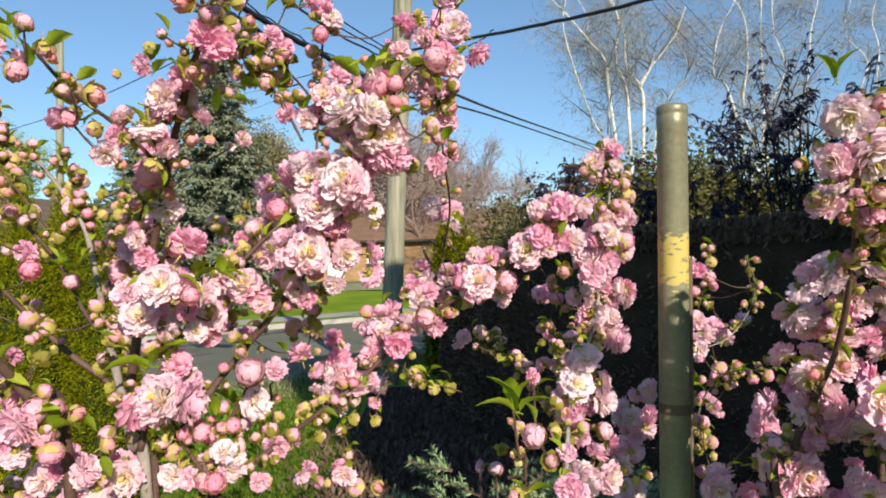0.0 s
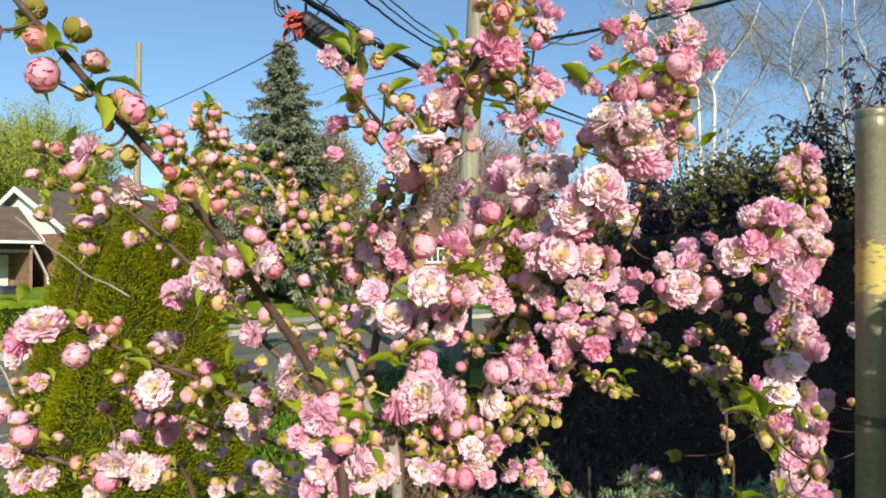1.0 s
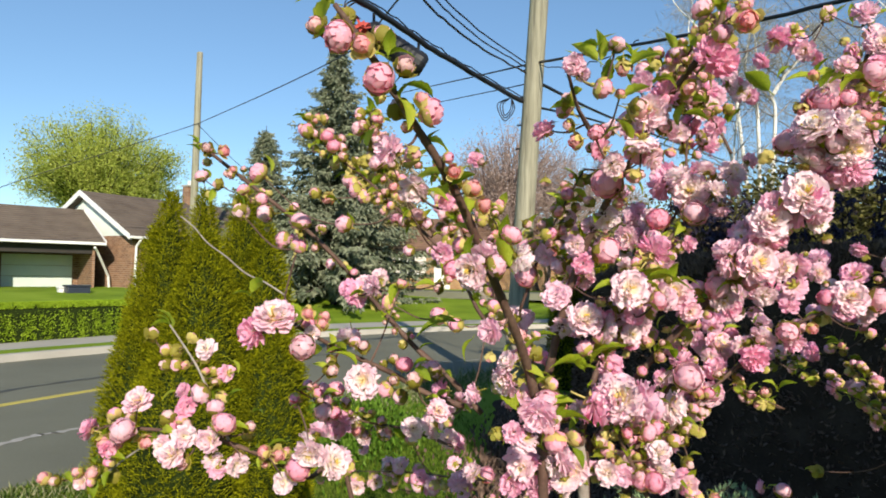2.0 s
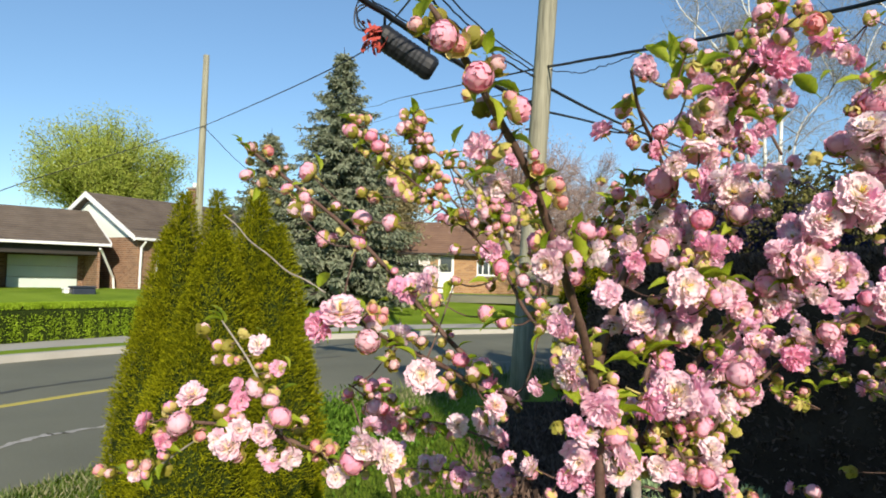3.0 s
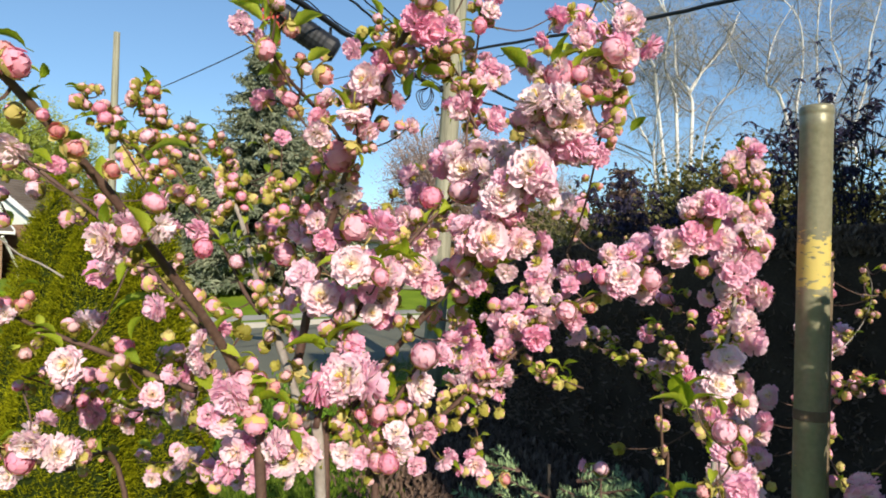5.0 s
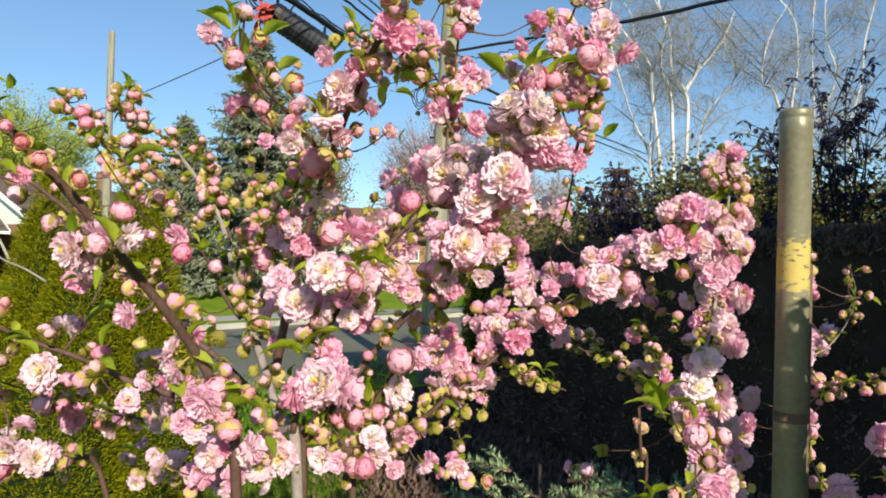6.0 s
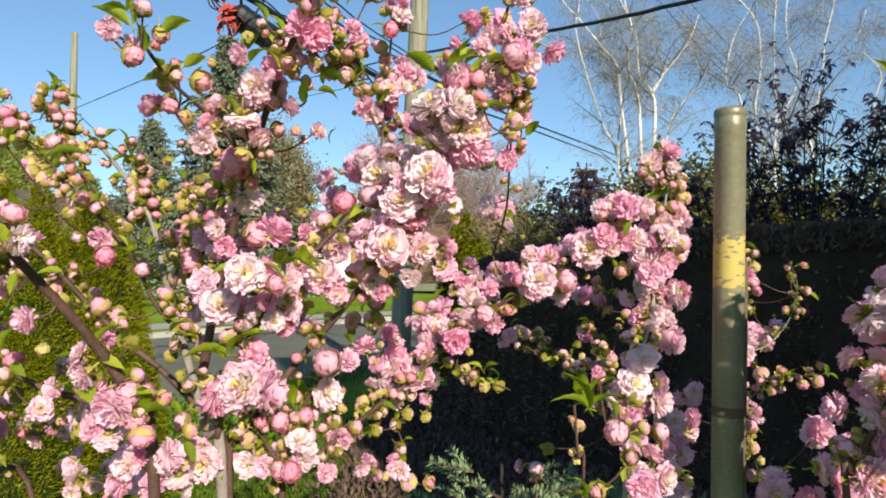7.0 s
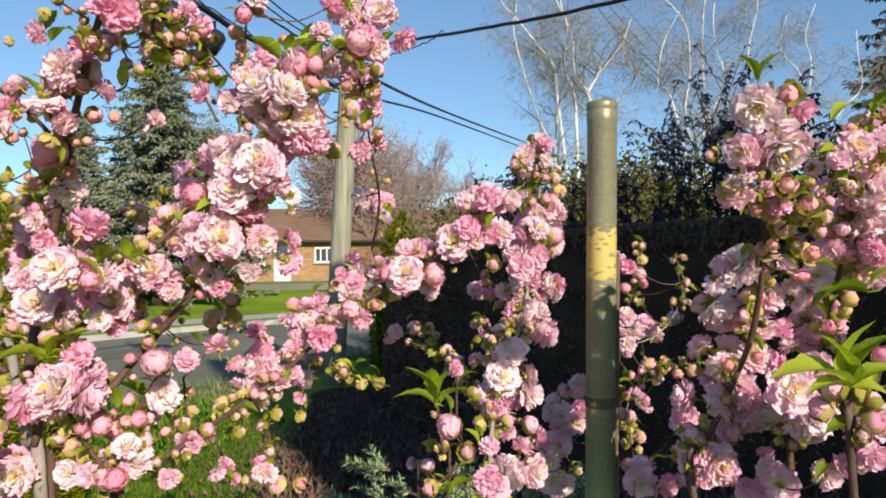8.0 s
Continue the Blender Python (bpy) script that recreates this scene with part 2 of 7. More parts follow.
def brick_mat(name, a, b, joint):
    """Brick courses at true size with uneven colour."""
    m = mat(name, [a, b], 2.0, 0.88, 0.3, 30)
    n, l = m.node_tree.nodes, m.node_tree.links
    ramp = next(x for x in n if x.type == "VALTORGB")
    tex, tc, sep, add, com = n.new("ShaderNodeTexBrick"), n.new("ShaderNodeTexCoord"), n.new("ShaderNodeSeparateXYZ"), n.new("ShaderNodeMath"), n.new("ShaderNodeCombineXYZ")
    add.operation = "ADD"
    l.new(tc.outputs["Object"], sep.inputs[0])
    l.new(sep.outputs[0], add.inputs[0]), l.new(sep.outputs[1], add.inputs[1])
    l.new(add.outputs[0], com.inputs[0]), l.new(sep.outputs[2], com.inputs[1])
    l.new(com.outputs[0], tex.inputs["Vector"])
    tex.inputs["Scale"].default_value, tex.inputs["Mortar Size"].default_value = 1.0, 0.012
    tex.inputs["Brick Width"].default_value, tex.inputs["Row Height"].default_value = 0.24, 0.085
    tex.inputs["Mortar"].default_value = (*joint, 1)
    tex.inputs["Bias"].default_value = 0.1
    l.new(ramp.outputs[0], tex.inputs["Color1"])
    tex.inputs["Color2"].default_value = (a[0] * 0.75, a[1] * 0.7, a[2] * 0.7, 1)
    l.new(tex.outputs[0], n["Principled BSDF"].inputs["Base Color"])
    return m


WALL_BRICK = brick_mat("brown_brick", (0.22, 0.11, 0.06), (0.38, 0.21, 0.11), (0.3, 0.23, 0.17))
WALL_GOLD = brick_mat("golden_brick", (0.33, 0.17, 0.07), (0.5, 0.29, 0.12), (0.36, 0.27, 0.18))

# ---- ground: one sheet, rising gently beyond the road ----
ROAD_MID = [(-9.6, -30), (-8.6, -12), (-7.6, 0), (-6.35, 5.6), (-5.0, 9.2), (-2.4, 13.0), (1.6, 16.2), (8, 18.6), (20, 20.5), (60, 22), (200, 23)]
ROAD_HALF, ROAD_NEAR = 3.35, 2.85


def ground_z(x, y):
    """Height of the land: flat near the camera, a bank up to the houses across the road."""
    d = far_side(x, y)
    return 0.0 if d <= 0 else 0.75 * min(1.0, d / 9.0) ** 1.2


_mid = [(p.x, p.y) for p in smooth_path([(x, y, 0) for x, y in ROAD_MID], 8)]


def far_side(x, y):
    """How far (x, y) lies beyond the far edge of the road (negative: on it or on the near side)."""
    best, side = 1e9, 0
    for (ax, ay), (bx, by) in zip(_mid, _mid[1:]):
        dx, dy = bx - ax, by - ay
        t = max(0.0, min(1.0, ((x - ax) * dx + (y - ay) * dy) / (dx * dx + dy * dy)))
        px, py = x - ax - t * dx, y - ay - t * dy
        d = math.hypot(px, py)
        if d < best:
            best, side = d, dx * py - dy * px
    return (best if side > 0 else -best) - ROAD_HALF - 2.6


def build_ground():
    xs = np.concatenate([np.linspace(-2500, -60, 10), np.arange(-50, 40, 1.5), np.linspace(45, 2500, 10)])
    ys = np.concatenate([np.linspace(-2500, -40, 8), np.arange(-30, 62, 1.5), np.linspace(70, 3500, 10)])
    v = [(x, y, ground_z(x, y)) for y in ys for x in xs]
    nx = len(xs)
    f = [(j * nx + i, j * nx + i + 1, (j + 1) * nx + i + 1, (j + 1) * nx + i) for j in range(len(ys) - 1) for i in range(nx - 1)]
    return tagged(link("ground", v, f, GRASS, smooth=True), "green mown lawn and verge grass", "lawn", kind="structure")


build_ground()


def strip(name, inner, outer, z0, z1, material, label, category, step=1, lo=0, hi=None):
    """A band that follows the road from the offset inner to outer, with sides."""
    pts = _mid[lo:hi:step]
    v, f = [], []
    for i, (x, y) in enumerate(pts):
        a, b = pts[max(i - 1, 0)], pts[min(i + 1, len(pts) - 1)]
        dx, dy = b[0] - a[0], b[1] - a[1]
        k = math.hypot(dx, dy)
        nx, ny = -dy / k, dx / k
        for off, z in ((inner, z0), (inner, z1), (outer, z1), (outer, z0)):
            v.append((x + nx * off, y + ny * off, z))
    for i in range(len(pts) - 1):
        for k in range(3):
            f.append((4 * i + k, 4 * i + 4 + k, 4 * i + 5 + k, 4 * i + 1 + k))
    return tagged(link(name, v, f, material), label, category, kind="structure")


strip("road", ROAD_HALF, -ROAD_NEAR, -0.05, 0.012, ASPHALT, "worn grey asphalt road with sealed cracks", "road")
strip("kerb", ROAD_HALF + 0.16, ROAD_HALF, -0.05, 0.13, CONCRETE, "pale concrete kerb along the far side of the road", "kerb")
strip("pavement", ROAD_HALF + 2.4, ROAD_HALF + 0.95, -0.05, 0.1, CONCRETE, "pale concrete pavement beyond a grass strip", "pavement")
strip("verge", ROAD_HALF + 0.95, ROAD_HALF + 0.16, -0.05, 0.1, GRASS, "narrow grass strip between kerb and pavement", "verge")
strip("road_line", 0.06, -0.06, 0.0, 0.017, YELLOW_LINE, "faded yellow centre line on the asphalt", "road marking", hi=29)


def crack(points, material=TAR, label="pale sealed crack running along the asphalt", lo=0.02, hi=0.05):
    path = [Vector((x + random.uniform(-.04, .04), y + random.uniform(-.04, .04), 0)) for x, y, _ in smooth_path([(x, y, 0) for x, y in points], 8)]
    v, f = [], []
    for p in path:
        w = random.uniform(lo, hi)
        v += [(p.x - w, p.y, 0.016), (p.x + w, p.y + w * .4, 0.016)]
    f = [(2 * i, 2 * i + 1, 2 * i + 3, 2 * i + 2) for i in range(len(path) - 1)]
    return tagged(link("road_crack", v, f, material), label, "road crack", kind="structure")


crack([(-5.1, 2.5), (-4.9, 4.6), (-4.82, 5.2), (-4.64, 5.45), (-4.2, 6.6)])
crack([(-2.2, 11.0), (-0.4, 12.4), (1.4, 13.6)])
# A dark, slightly ragged line that runs along the road.
crack([(-7.7, 4.2), (-6.95, 6.4), (-6.45, 8.1), (-5.7, 9.6), (-4.2, 11.6)], DARK_LINE, "dark line along the asphalt", 0.03, 0.07)

# second drive in front of the far bungalow
DRIVE_Z = 0.78
tagged(block("driveway", (-14, 27.0, 0.5), (18, 29.3, DRIVE_Z), ASPHALT), "grey asphalt drive across the far lawn", "driveway", kind="structure")


# ---- houses ----
def window(parent, x, y, z, w, h, shutter=False, panes=2):
    """A window on a wall whose front is at local y, facing -y."""
    fr = bmesh.new()
    for lo, hi in (((x, y - .06, z), (x + .07, y + .02, z + h)), ((x + w - .07, y - .06, z), (x + w, y + .02, z + h)),
                   ((x + .07, y - .06, z), (x + w - .07, y + .02, z + .07)), ((x + .07, y - .06, z + h - .07), (x + w - .07, y + .02, z + h))):
        box(fr, lo, hi)
    for i in range(1, panes):
        cx = x + w * i / panes
        box(fr, (cx - .03, y - .05, z + .07), (cx + .03, y + .02, z + h - .07))
    win = part("window", fr, WHITE, parent, "white-framed window")
    block("pane", (x + .07, y - .02, z + .07), (x + w - .07, y + .01, z + h - .07), GLASS, win)
    block("sill", (x - .08, y - .12, z - .07), (x + w + .08, y + .02, z), CONCRETE, win)
    if shutter:
        for sx in (x - .48, x + w + .04):
            sh = bmesh.new()
            for lo, hi in (((sx, y - .05, z), (sx + .05, y, z + h)), ((sx + .39, y - .05, z), (sx + .44, y, z + h))):
                box(sh, lo, hi)
            k = 0
            while k < h - .05:
                box(sh, (sx + .05, y - .04, z + k), (sx + .39, y - .005, z + k + .045))
                k += .075
            part("shutter", sh, WHITE, win, "white slatted shutter")


def gable_house(name, corner, angle, length, depth, eave, ridge, base, wall_mat, roof_mat, label, gable_mat=None, recess=None, over=0.35, trim=WHITE):
    """Local x along the front eave, y backwards; the ridge runs along x."""
    h = empty(name, (*corner, base), angle)
    e, r = eave - base, ridge - base
    t = 0.25
    if recess:
        x0, x1, zt, deep = recess
        block("wall", (0, 0, -.5), (x0, depth, e), wall_mat, h)
        block("wall", (x1, 0, -.5), (length, depth, e), wall_mat, h)
        block("wall", (x0, deep, -.5), (x1, depth, e), wall_mat, h)
        block("soffit", (x0, 0, zt), (x1, deep - .01, e - .01), SHADE_TRIM, h)
    else:
        block("wall", (0, 0, -.5), (length, t, e), wall_mat, h, "front brick wall")
        block("wall", (0, depth - t, -.5), (length, depth, e), wall_mat, h)
        block("wall", (0, t, -.5), (t, depth - t, e), wall_mat, h)
        block("wall", (length - t, t, -.5), (length, depth - t, e), wall_mat, h)
    for gx in (0.02, length - .14):
        bm = bmesh.new()
        n = 8
        for i in range(n):
            z0, z1 = e + (r - e) * i / n, e + (r - e) * (i + 1) / n
            y0, y1 = depth / 2 * i / n, depth / 2 * (i + 1) / n
            q = [bm.verts.new(c) for c in ((gx, y0, z0), (gx, depth - y0, z0), (gx, depth - y1, z1), (gx, y1, z1),
                                            (gx + .12, y0, z0), (gx + .12, depth - y0, z0), (gx + .12, depth - y1, z1), (gx + .12, y1, z1))]
            for c in ((0, 1, 2, 3), (7, 6, 5, 4), (0, 4, 5, 1), (3, 2, 6, 7), (0, 3, 7, 4), (1, 5, 6, 2)):
                bm.faces.new([q[k] for k in c])
        part("gable", bm, gable_mat or wall_mat, h, "pale horizontal siding gable")
    slope = math.hypot(depth / 2, r - e)
    for side in (0, 1):
        bm = bmesh.new()
        rows = 16
        line = []
        for i in range(rows):
            a, b = i / rows - over / slope * (1 - i / rows), (i + 1) / rows - over / slope * (1 - (i + 1) / rows)
            line += [(depth / 2 * a, e + (r - e) * a + .16), (depth / 2 * b, e + (r - e) * b + .135)]
        line += [(line[-1][0], line[-1][1] - .14), (line[0][0], line[0][1] - .14)]
        rings = [[bm.verts.new((x, depth - y if side else y, z)) for y, z in line] for x in (-over, length + over)]
        m = len(line)
        for k in range(m):
            bm.faces.new((rings[0][k], rings[0][(k + 1) % m], rings[1][(k + 1) % m], rings[1][k]))
        bm.faces.new(rings[0]), bm.faces.new(list(reversed(rings[1])))
        part("roof", bm, roof_mat, h, "brown asphalt shingle roof slope")
    zr = e - (r - e) * over / slope + .02
    block("gutter", (-over, -over - .1, zr), (length + over, -over - .005, zr + .11), trim, h, "eaves gutter", .02)
    for gx in (-over - .03, length + over - .01):
        bm = bmesh.new()
        for s in (0, 1):
            y0, y1 = (-over, depth / 2) if not s else (depth + over, depth / 2)
            q = [bm.verts.new(c) for c in ((gx, y0, zr - .03), (gx, y1, r - .08), (gx, y1, r + .16), (gx, y0, zr + .18),
                                            (gx + .04, y0, zr - .03), (gx + .04, y1, r - .08), (gx + .04, y1, r + .16), (gx + .04, y0, zr + .18))]
            for c in ((0, 1, 2, 3), (7, 6, 5, 4), (0, 4, 5, 1), (3, 2, 6, 7), (0, 3, 7, 4), (1, 5, 6, 2)):
                bm.faces.new([q[k] for k in c])
        part("bargeboard", bm, WHITE, h, "white bargeboard")
    return tagged(h, label, "house")


def downspout(parent, pts, r=.05):
    line = [Vector(a).lerp(Vector(b), k / 4) for a, b in zip(pts, pts[1:]) for k in range(4)] + [Vector(pts[-1])]
    v, f = tube(line, r, r, 6)
    link("downspout", v, f, WHITE, parent, "white downspout")


# bungalow with a pale gable
H1 = gable_house("bungalow", (-17.27, 24.5), 68.0, 13, 6.6, 2.9, 4.75, 0.6, WALL_BRICK, ROOF, "brown-brick bungalow with shingle roof and pale gable", SIDING)
window(H1, 0.9, 0, 0.85, 1.1, 1.2)
window(H1, 4.4, 0, 0.75, 2.2, 1.3, panes=3)
window(H1, 9.0, 0, 0.85, 1.4, 1.1)
downspout(H1, [(0.12, -.4, 2.1), (0.12, -.12, 1.85), (0.12, -.08, 1.0), (0.12, -.08, -.3)])
chim = block("chimney", (5.0, 3.05, 3.6), (5.5, 3.55, 5.1), WALL_BRICK, H1, "brick chimney", .02)
block("chimney_cap", (4.94, 2.99, 5.1), (5.56, 3.61, 5.17), CONCRETE, chim)
block("flue", (5.15, 3.2, 5.17), (5.35, 3.4, 5.42), WHITE, chim, "pale metal flue", .05)
G1 = gable_house("garage", (-23.3, 17.2), 53.0, 8.2, 6.0, 2.55, 3.95, 0.6, WALL_BRICK, ROOF, "brick garage wing with shingle roof and a pale door", None, (4.7, 8.1, 1.5, 1.9), .3)
door = bmesh.new()
for i in range(4):
    box(door, (5.35, 1.78, -.3 + .44 * i), (7.85, 1.86, .13 + .44 * i), .015)
part("garage_door", door, DOOR_PALE, G1, "pale green panelled garage door")
downspout(G1, [(8.1, -.3, 1.75), (8.25, -.1, 1.6), (8.9, .6, .6), (9.0, .7, -.2)])


def storage_box(name, at, angle, size, material, label):
    """A lidded plastic box standing by the garage."""
    b = tagged(empty(name, at, angle), label, "storage box")
    w, d, h = size
    block("body", (-w / 2, -d / 2, 0), (w / 2, d / 2, h * .8), material, b, "", .04)
    block("lid", (-w / 2 - .03, -d / 2 - .03, h * .8 + .002), (w / 2 + .03, d / 2 + .03, h), material, b, "", .05)
    return b


storage_box("storage_box", (-15.80, 19.54, .6), 53, (.7, .5, 0.36), BIN_DARK, "dark blue plastic storage box by the garage")
storage_box("storage_box", (-16.24, 19.45, .6), 53, (.3, .3, 0.3), WHITE, "white plastic box by the garage")
# The near-black gutter carries the shadow under the eave in its colour.
H2 = gable_house("far_bungalow", (-11.4, 32.0), 7.0, 15.5, 8.0, 2.75, 4.5, 0.75, WALL_GOLD, ROOF_TAN, "golden-brick bungalow with tan roof and white-shuttered windows", None, trim=SHADE_TRIM)
window(H2, 3.5, 0, 0.65, 0.9, 1.15, True)
window(H2, 7.25, 0, 0.9, 0.9, 0.75, panes=3)
front_door = block("door", (5.3, -.05, 0), (6.1, .02, 1.95), WHITE, H2, "white front door with a dark pane", .02)
block("pane", (5.42, -.07, 1.05), (5.98, -.052, 1.8), GLASS, front_door)
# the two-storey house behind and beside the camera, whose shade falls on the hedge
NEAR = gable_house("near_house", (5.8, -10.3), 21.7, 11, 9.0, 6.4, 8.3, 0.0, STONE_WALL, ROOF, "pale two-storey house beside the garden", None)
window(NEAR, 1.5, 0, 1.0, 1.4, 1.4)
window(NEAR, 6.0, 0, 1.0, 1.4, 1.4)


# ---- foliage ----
def clipped_hedge(name, path, half, heights, material, count, label, leaf=0.06, seed=1, core=SHADE_CORE, base=None):
    """Trimmed hedge along a path: leaf sprays standing out of a dense, shade-dark core."""
    rs = np.random.RandomState(seed)
    pts = smooth_path([(x, y, h) for (x, y), h in zip(path, heights)], 8)
    n, ring = len(pts), 9
    v = []
    for i, p in enumerate(pts):
        a, b = pts[max(i - 1, 0)], pts[min(i + 1, n - 1)]
        d = Vector((b.x - a.x, b.y - a.y, 0)).normalized()
        s = Vector((-d.y, d.x, 0))
        g = base(p.x, p.y) if base else 0.0
        for k in range(ring):
            c = -1 + 2 * k / (ring - 1)
            prof = (1 - abs(c) ** 6) ** 0.5
            v.append(tuple(Vector((p.x, p.y, 0)) + s * half * c * (0.96 + 0.06 * math.sin(i * 1.7 + k)) + Vector((0, 0, g - .05 + (p.z - g) * max(prof, 0)))))
    f = [(i * ring + k, i * ring + k + 1, (i + 1) * ring + k + 1, (i + 1) * ring + k) for i in range(n - 1) for k in range(ring - 1)]
    f += [tuple(range(ring)), tuple(reversed(range((n - 1) * ring, n * ring)))]
    h = tagged(empty(name, (0, 0, 0)), label, "hedge")
    link("dark_core", v, f, core, h)
    V = np.array(v)
    idx = rs.randint(0, len(f) - 2, count)
    w = rs.dirichlet((1, 1, 1, 1), count)
    quads = np.array(f[:-2])[idx]
    P = (V[quads] * w[:, :, None]).sum(1)
    e1, e2 = V[quads[:, 1]] - V[quads[:, 0]], V[quads[:, 3]] - V[quads[:, 0]]
    N = np.cross(e2, e1)
    N /= np.linalg.norm(N, axis=1, keepdims=True) + 1e-9
    cen = np.array([[p.x, p.y, p.z * .4] for p in pts])
    near = cen[np.argmin(((P[:, None, :2] - cen[None, :, :2]) ** 2).sum(2), 1)]
    N *= np.sign(((P - near) * N).sum(1, keepdims=True)) + 1e-9
    D = N * .8 + rand_dirs(rs, count) * .7 + np.array([0, 0, .35])
    bv, bf = blades(P + N * .01, D, rand_dirs(rs, count), leaf * rs.uniform(.6, 1.5, count), leaf * .45)
    tagged(link("foliage", bv, bf, material, h), kind="stuff")
    return h


def cedar_spires(name, at, spires, count, label, seed=3, material=CEDAR, size=0.021):
    """Emerald cedars grown together: dense fronds that point up and out."""
    rs = np.random.RandomState(seed)
    c = tagged(empty(name, at), label, "cedar")
    for i, (dx, dy, hgt, rad) in enumerate(spires):
        rings, seg = 14, 12
        v = []

        def prof(u):
            return rad * (0.85 + .15 * min(1, u * 4)) * (1 - u ** 2.6) ** .95 if u < 1 else 0
        for a in range(rings + 1):
            u = a / rings
            for b in range(seg):
                th = 2 * math.pi * b / seg
                r = prof(u) * .86 * (1 + .1 * math.sin(3 * th + u * 9 + i))
                v.append((dx + r * math.cos(th), dy + r * math.sin(th), hgt * u * .97))
        f = [(a * seg + b, a * seg + (b + 1) % seg, (a + 1) * seg + (b + 1) % seg, (a + 1) * seg + b) for a in range(rings) for b in range(seg)]
        sp = link("spire", v, f, SHADE_CORE, c)
        n = int(count * hgt * rad / sum(s[2] * s[3] for s in spires))
        u = rs.beta(1.0, 1.25, n) * .995
        th = rs.uniform(0, 2 * math.pi, n)
        lump = np.sin(th * 5 + u * 21 + i) * np.sin(th * 3 - u * 34) * .06 + np.sin(th * 11 + u * 63) * np.sin(u * 90 - th * 7) * .05 + rs.normal(0, .035, n)
        r = np.array([prof(x) for x in u]) * (.93 + lump)
        P = np.stack([dx + r * np.cos(th), dy + r * np.sin(th), hgt * u], 1)
        out = np.stack([np.cos(th), np.sin(th), np.zeros(n)], 1)
        allP, allD, allN, allL = [], [], [], []
        tang = np.stack([-np.sin(th), np.cos(th), np.zeros(n)], 1)
        main = out * .8 + np.array([0, 0, .5]) + rand_dirs(rs, n) * .5
        for k in range(4):
            spread = (k - 1.5) * .55
            allP.append(P + main * .012 * k)
            allD.append(main + tang * spread + np.array([0, 0, .2]) * abs(spread))
            allN.append(out + rand_dirs(rs, n) * .6)
            allL.append(size * rs.uniform(.6, 1.4, n) * (1.2 if k in (1, 2) else .9))
        bv, bf = blades(np.concatenate(allP), np.concatenate(allD), np.concatenate(allN), np.concatenate(allL), size * .26)
        tagged(link("foliage", bv, bf, material, sp), kind="stuff")
    return c


def spruce(name, at, height, radius, label, seed=5, dens=1.0, material=SPRUCE, droop=.35):
    """A conifer with whorls of drooping boughs hung with needle sprays."""
    rs = np.random.RandomState(seed)
    s = tagged(empty(name, at), label, "spruce")
    v, f = tube([(0, 0, -.3), (0.03, 0, height * .5), (0, 0.02, height)], .028 * height * .55, .01, 7)
    link("trunk", v, f, BARK_DARK, s)
    bv, bf = [], []
    P, D, L = [], [], []
    levels = int(34 * dens)
    for i in range(levels):
        u = (i + rs.uniform(0, .5)) / levels
        z = height * (.06 + .92 * u)
        reach = radius * (1 - u) ** .85 * rs.uniform(.85, 1.05) + .06
        k = int(9 - 4 * u)
        off = rs.uniform(0, 6.28)
        for b in range(k):
            th = off + 2 * math.pi * b / k + rs.uniform(-.25, .25)
            rr = reach * rs.uniform(.72, 1.12)
            o = np.array([math.cos(th), math.sin(th), 0])
            pts = [Vector((*(o * rr * q)[:2], z - droop * rr * (q ** 1.4) + .22 * rr * q ** 3)) for q in (0, .35, .7, 1)]
            tube(pts, .012 + .012 * rr, .004, 4, 0, bv, bf)
            m = int(38 * rr / radius + 10)
            for q in rs.uniform(.12, 1, m):
                base = pts[0].lerp(pts[1], q / .35) if q < .35 else pts[1].lerp(pts[2], (q - .35) / .35) if q < .7 else pts[2].lerp(pts[3], (q - .7) / .3)
                sidev = np.cross(o, [0, 0, 1]) * rs.choice([-1, 1])
                d = o * .6 + sidev * rs.uniform(.2, 1) + np.array([0, 0, -rs.uniform(.1, .9)])
                P.append(base), D.append(d), L.append((.22 + .3 * (1 - q)) * min(radius, 2.6) * .42 * (1 - .4 * u))
    tagged(link("branchwork", bv, bf, BARK_DARK, s), kind="stuff")
    P, D, L = np.array(P), np.array(D), np.array(L)
    n = len(P)
    reps = 5
    PP = np.repeat(P, reps, 0) + rs.normal(0, .02 * radius, (n * reps, 3)) * np.array([1, 1, .6])
    DD = np.repeat(D / np.linalg.norm(D, axis=1, keepdims=True), reps, 0) + rs.normal(0, .35, (n * reps, 3))
    vv, ff = blades(PP, DD, rand_dirs(rs, n * reps) + np.array([0, 0, .8]), np.repeat(L, reps) * rs.uniform(.5, 1.1, n * reps), np.repeat(L, reps) * .3)
    tagged(link("foliage", vv, ff, material, s), kind="stuff")
    return s


def grow(rs, start, way, length, r, depth, out, spread=.55, up=.12, kids=3, bend=.16):
    """Recursive limbs; out collects (points, r0, r1, depth)."""
    n = 4
    p, d = Vector(start), Vector(way).normalized()
    pts = [p.copy()]
    for i in range(n):
        d = (d + Vector(rs.normal(0, bend, 3)) + Vector((0, 0, up * .5))).normalized()
        p = p + d * length / n
        pts.append(p.copy())
    out.append((pts, r, r * .62, depth))
    if depth == 0:
        return
    for k in range(kids):
        q = pts[rs.randint(2, n + 1)] if k else pts[-1]
        side = Vector(rs.normal(0, 1, 3)).normalized()
        nd = (d + side * spread * rs.uniform(.6, 1.3) + Vector((0, 0, up))).normalized()
        grow(rs, q, nd, length * rs.uniform(.6, .82), r * .6, depth - 1, out, spread, up, kids, bend)


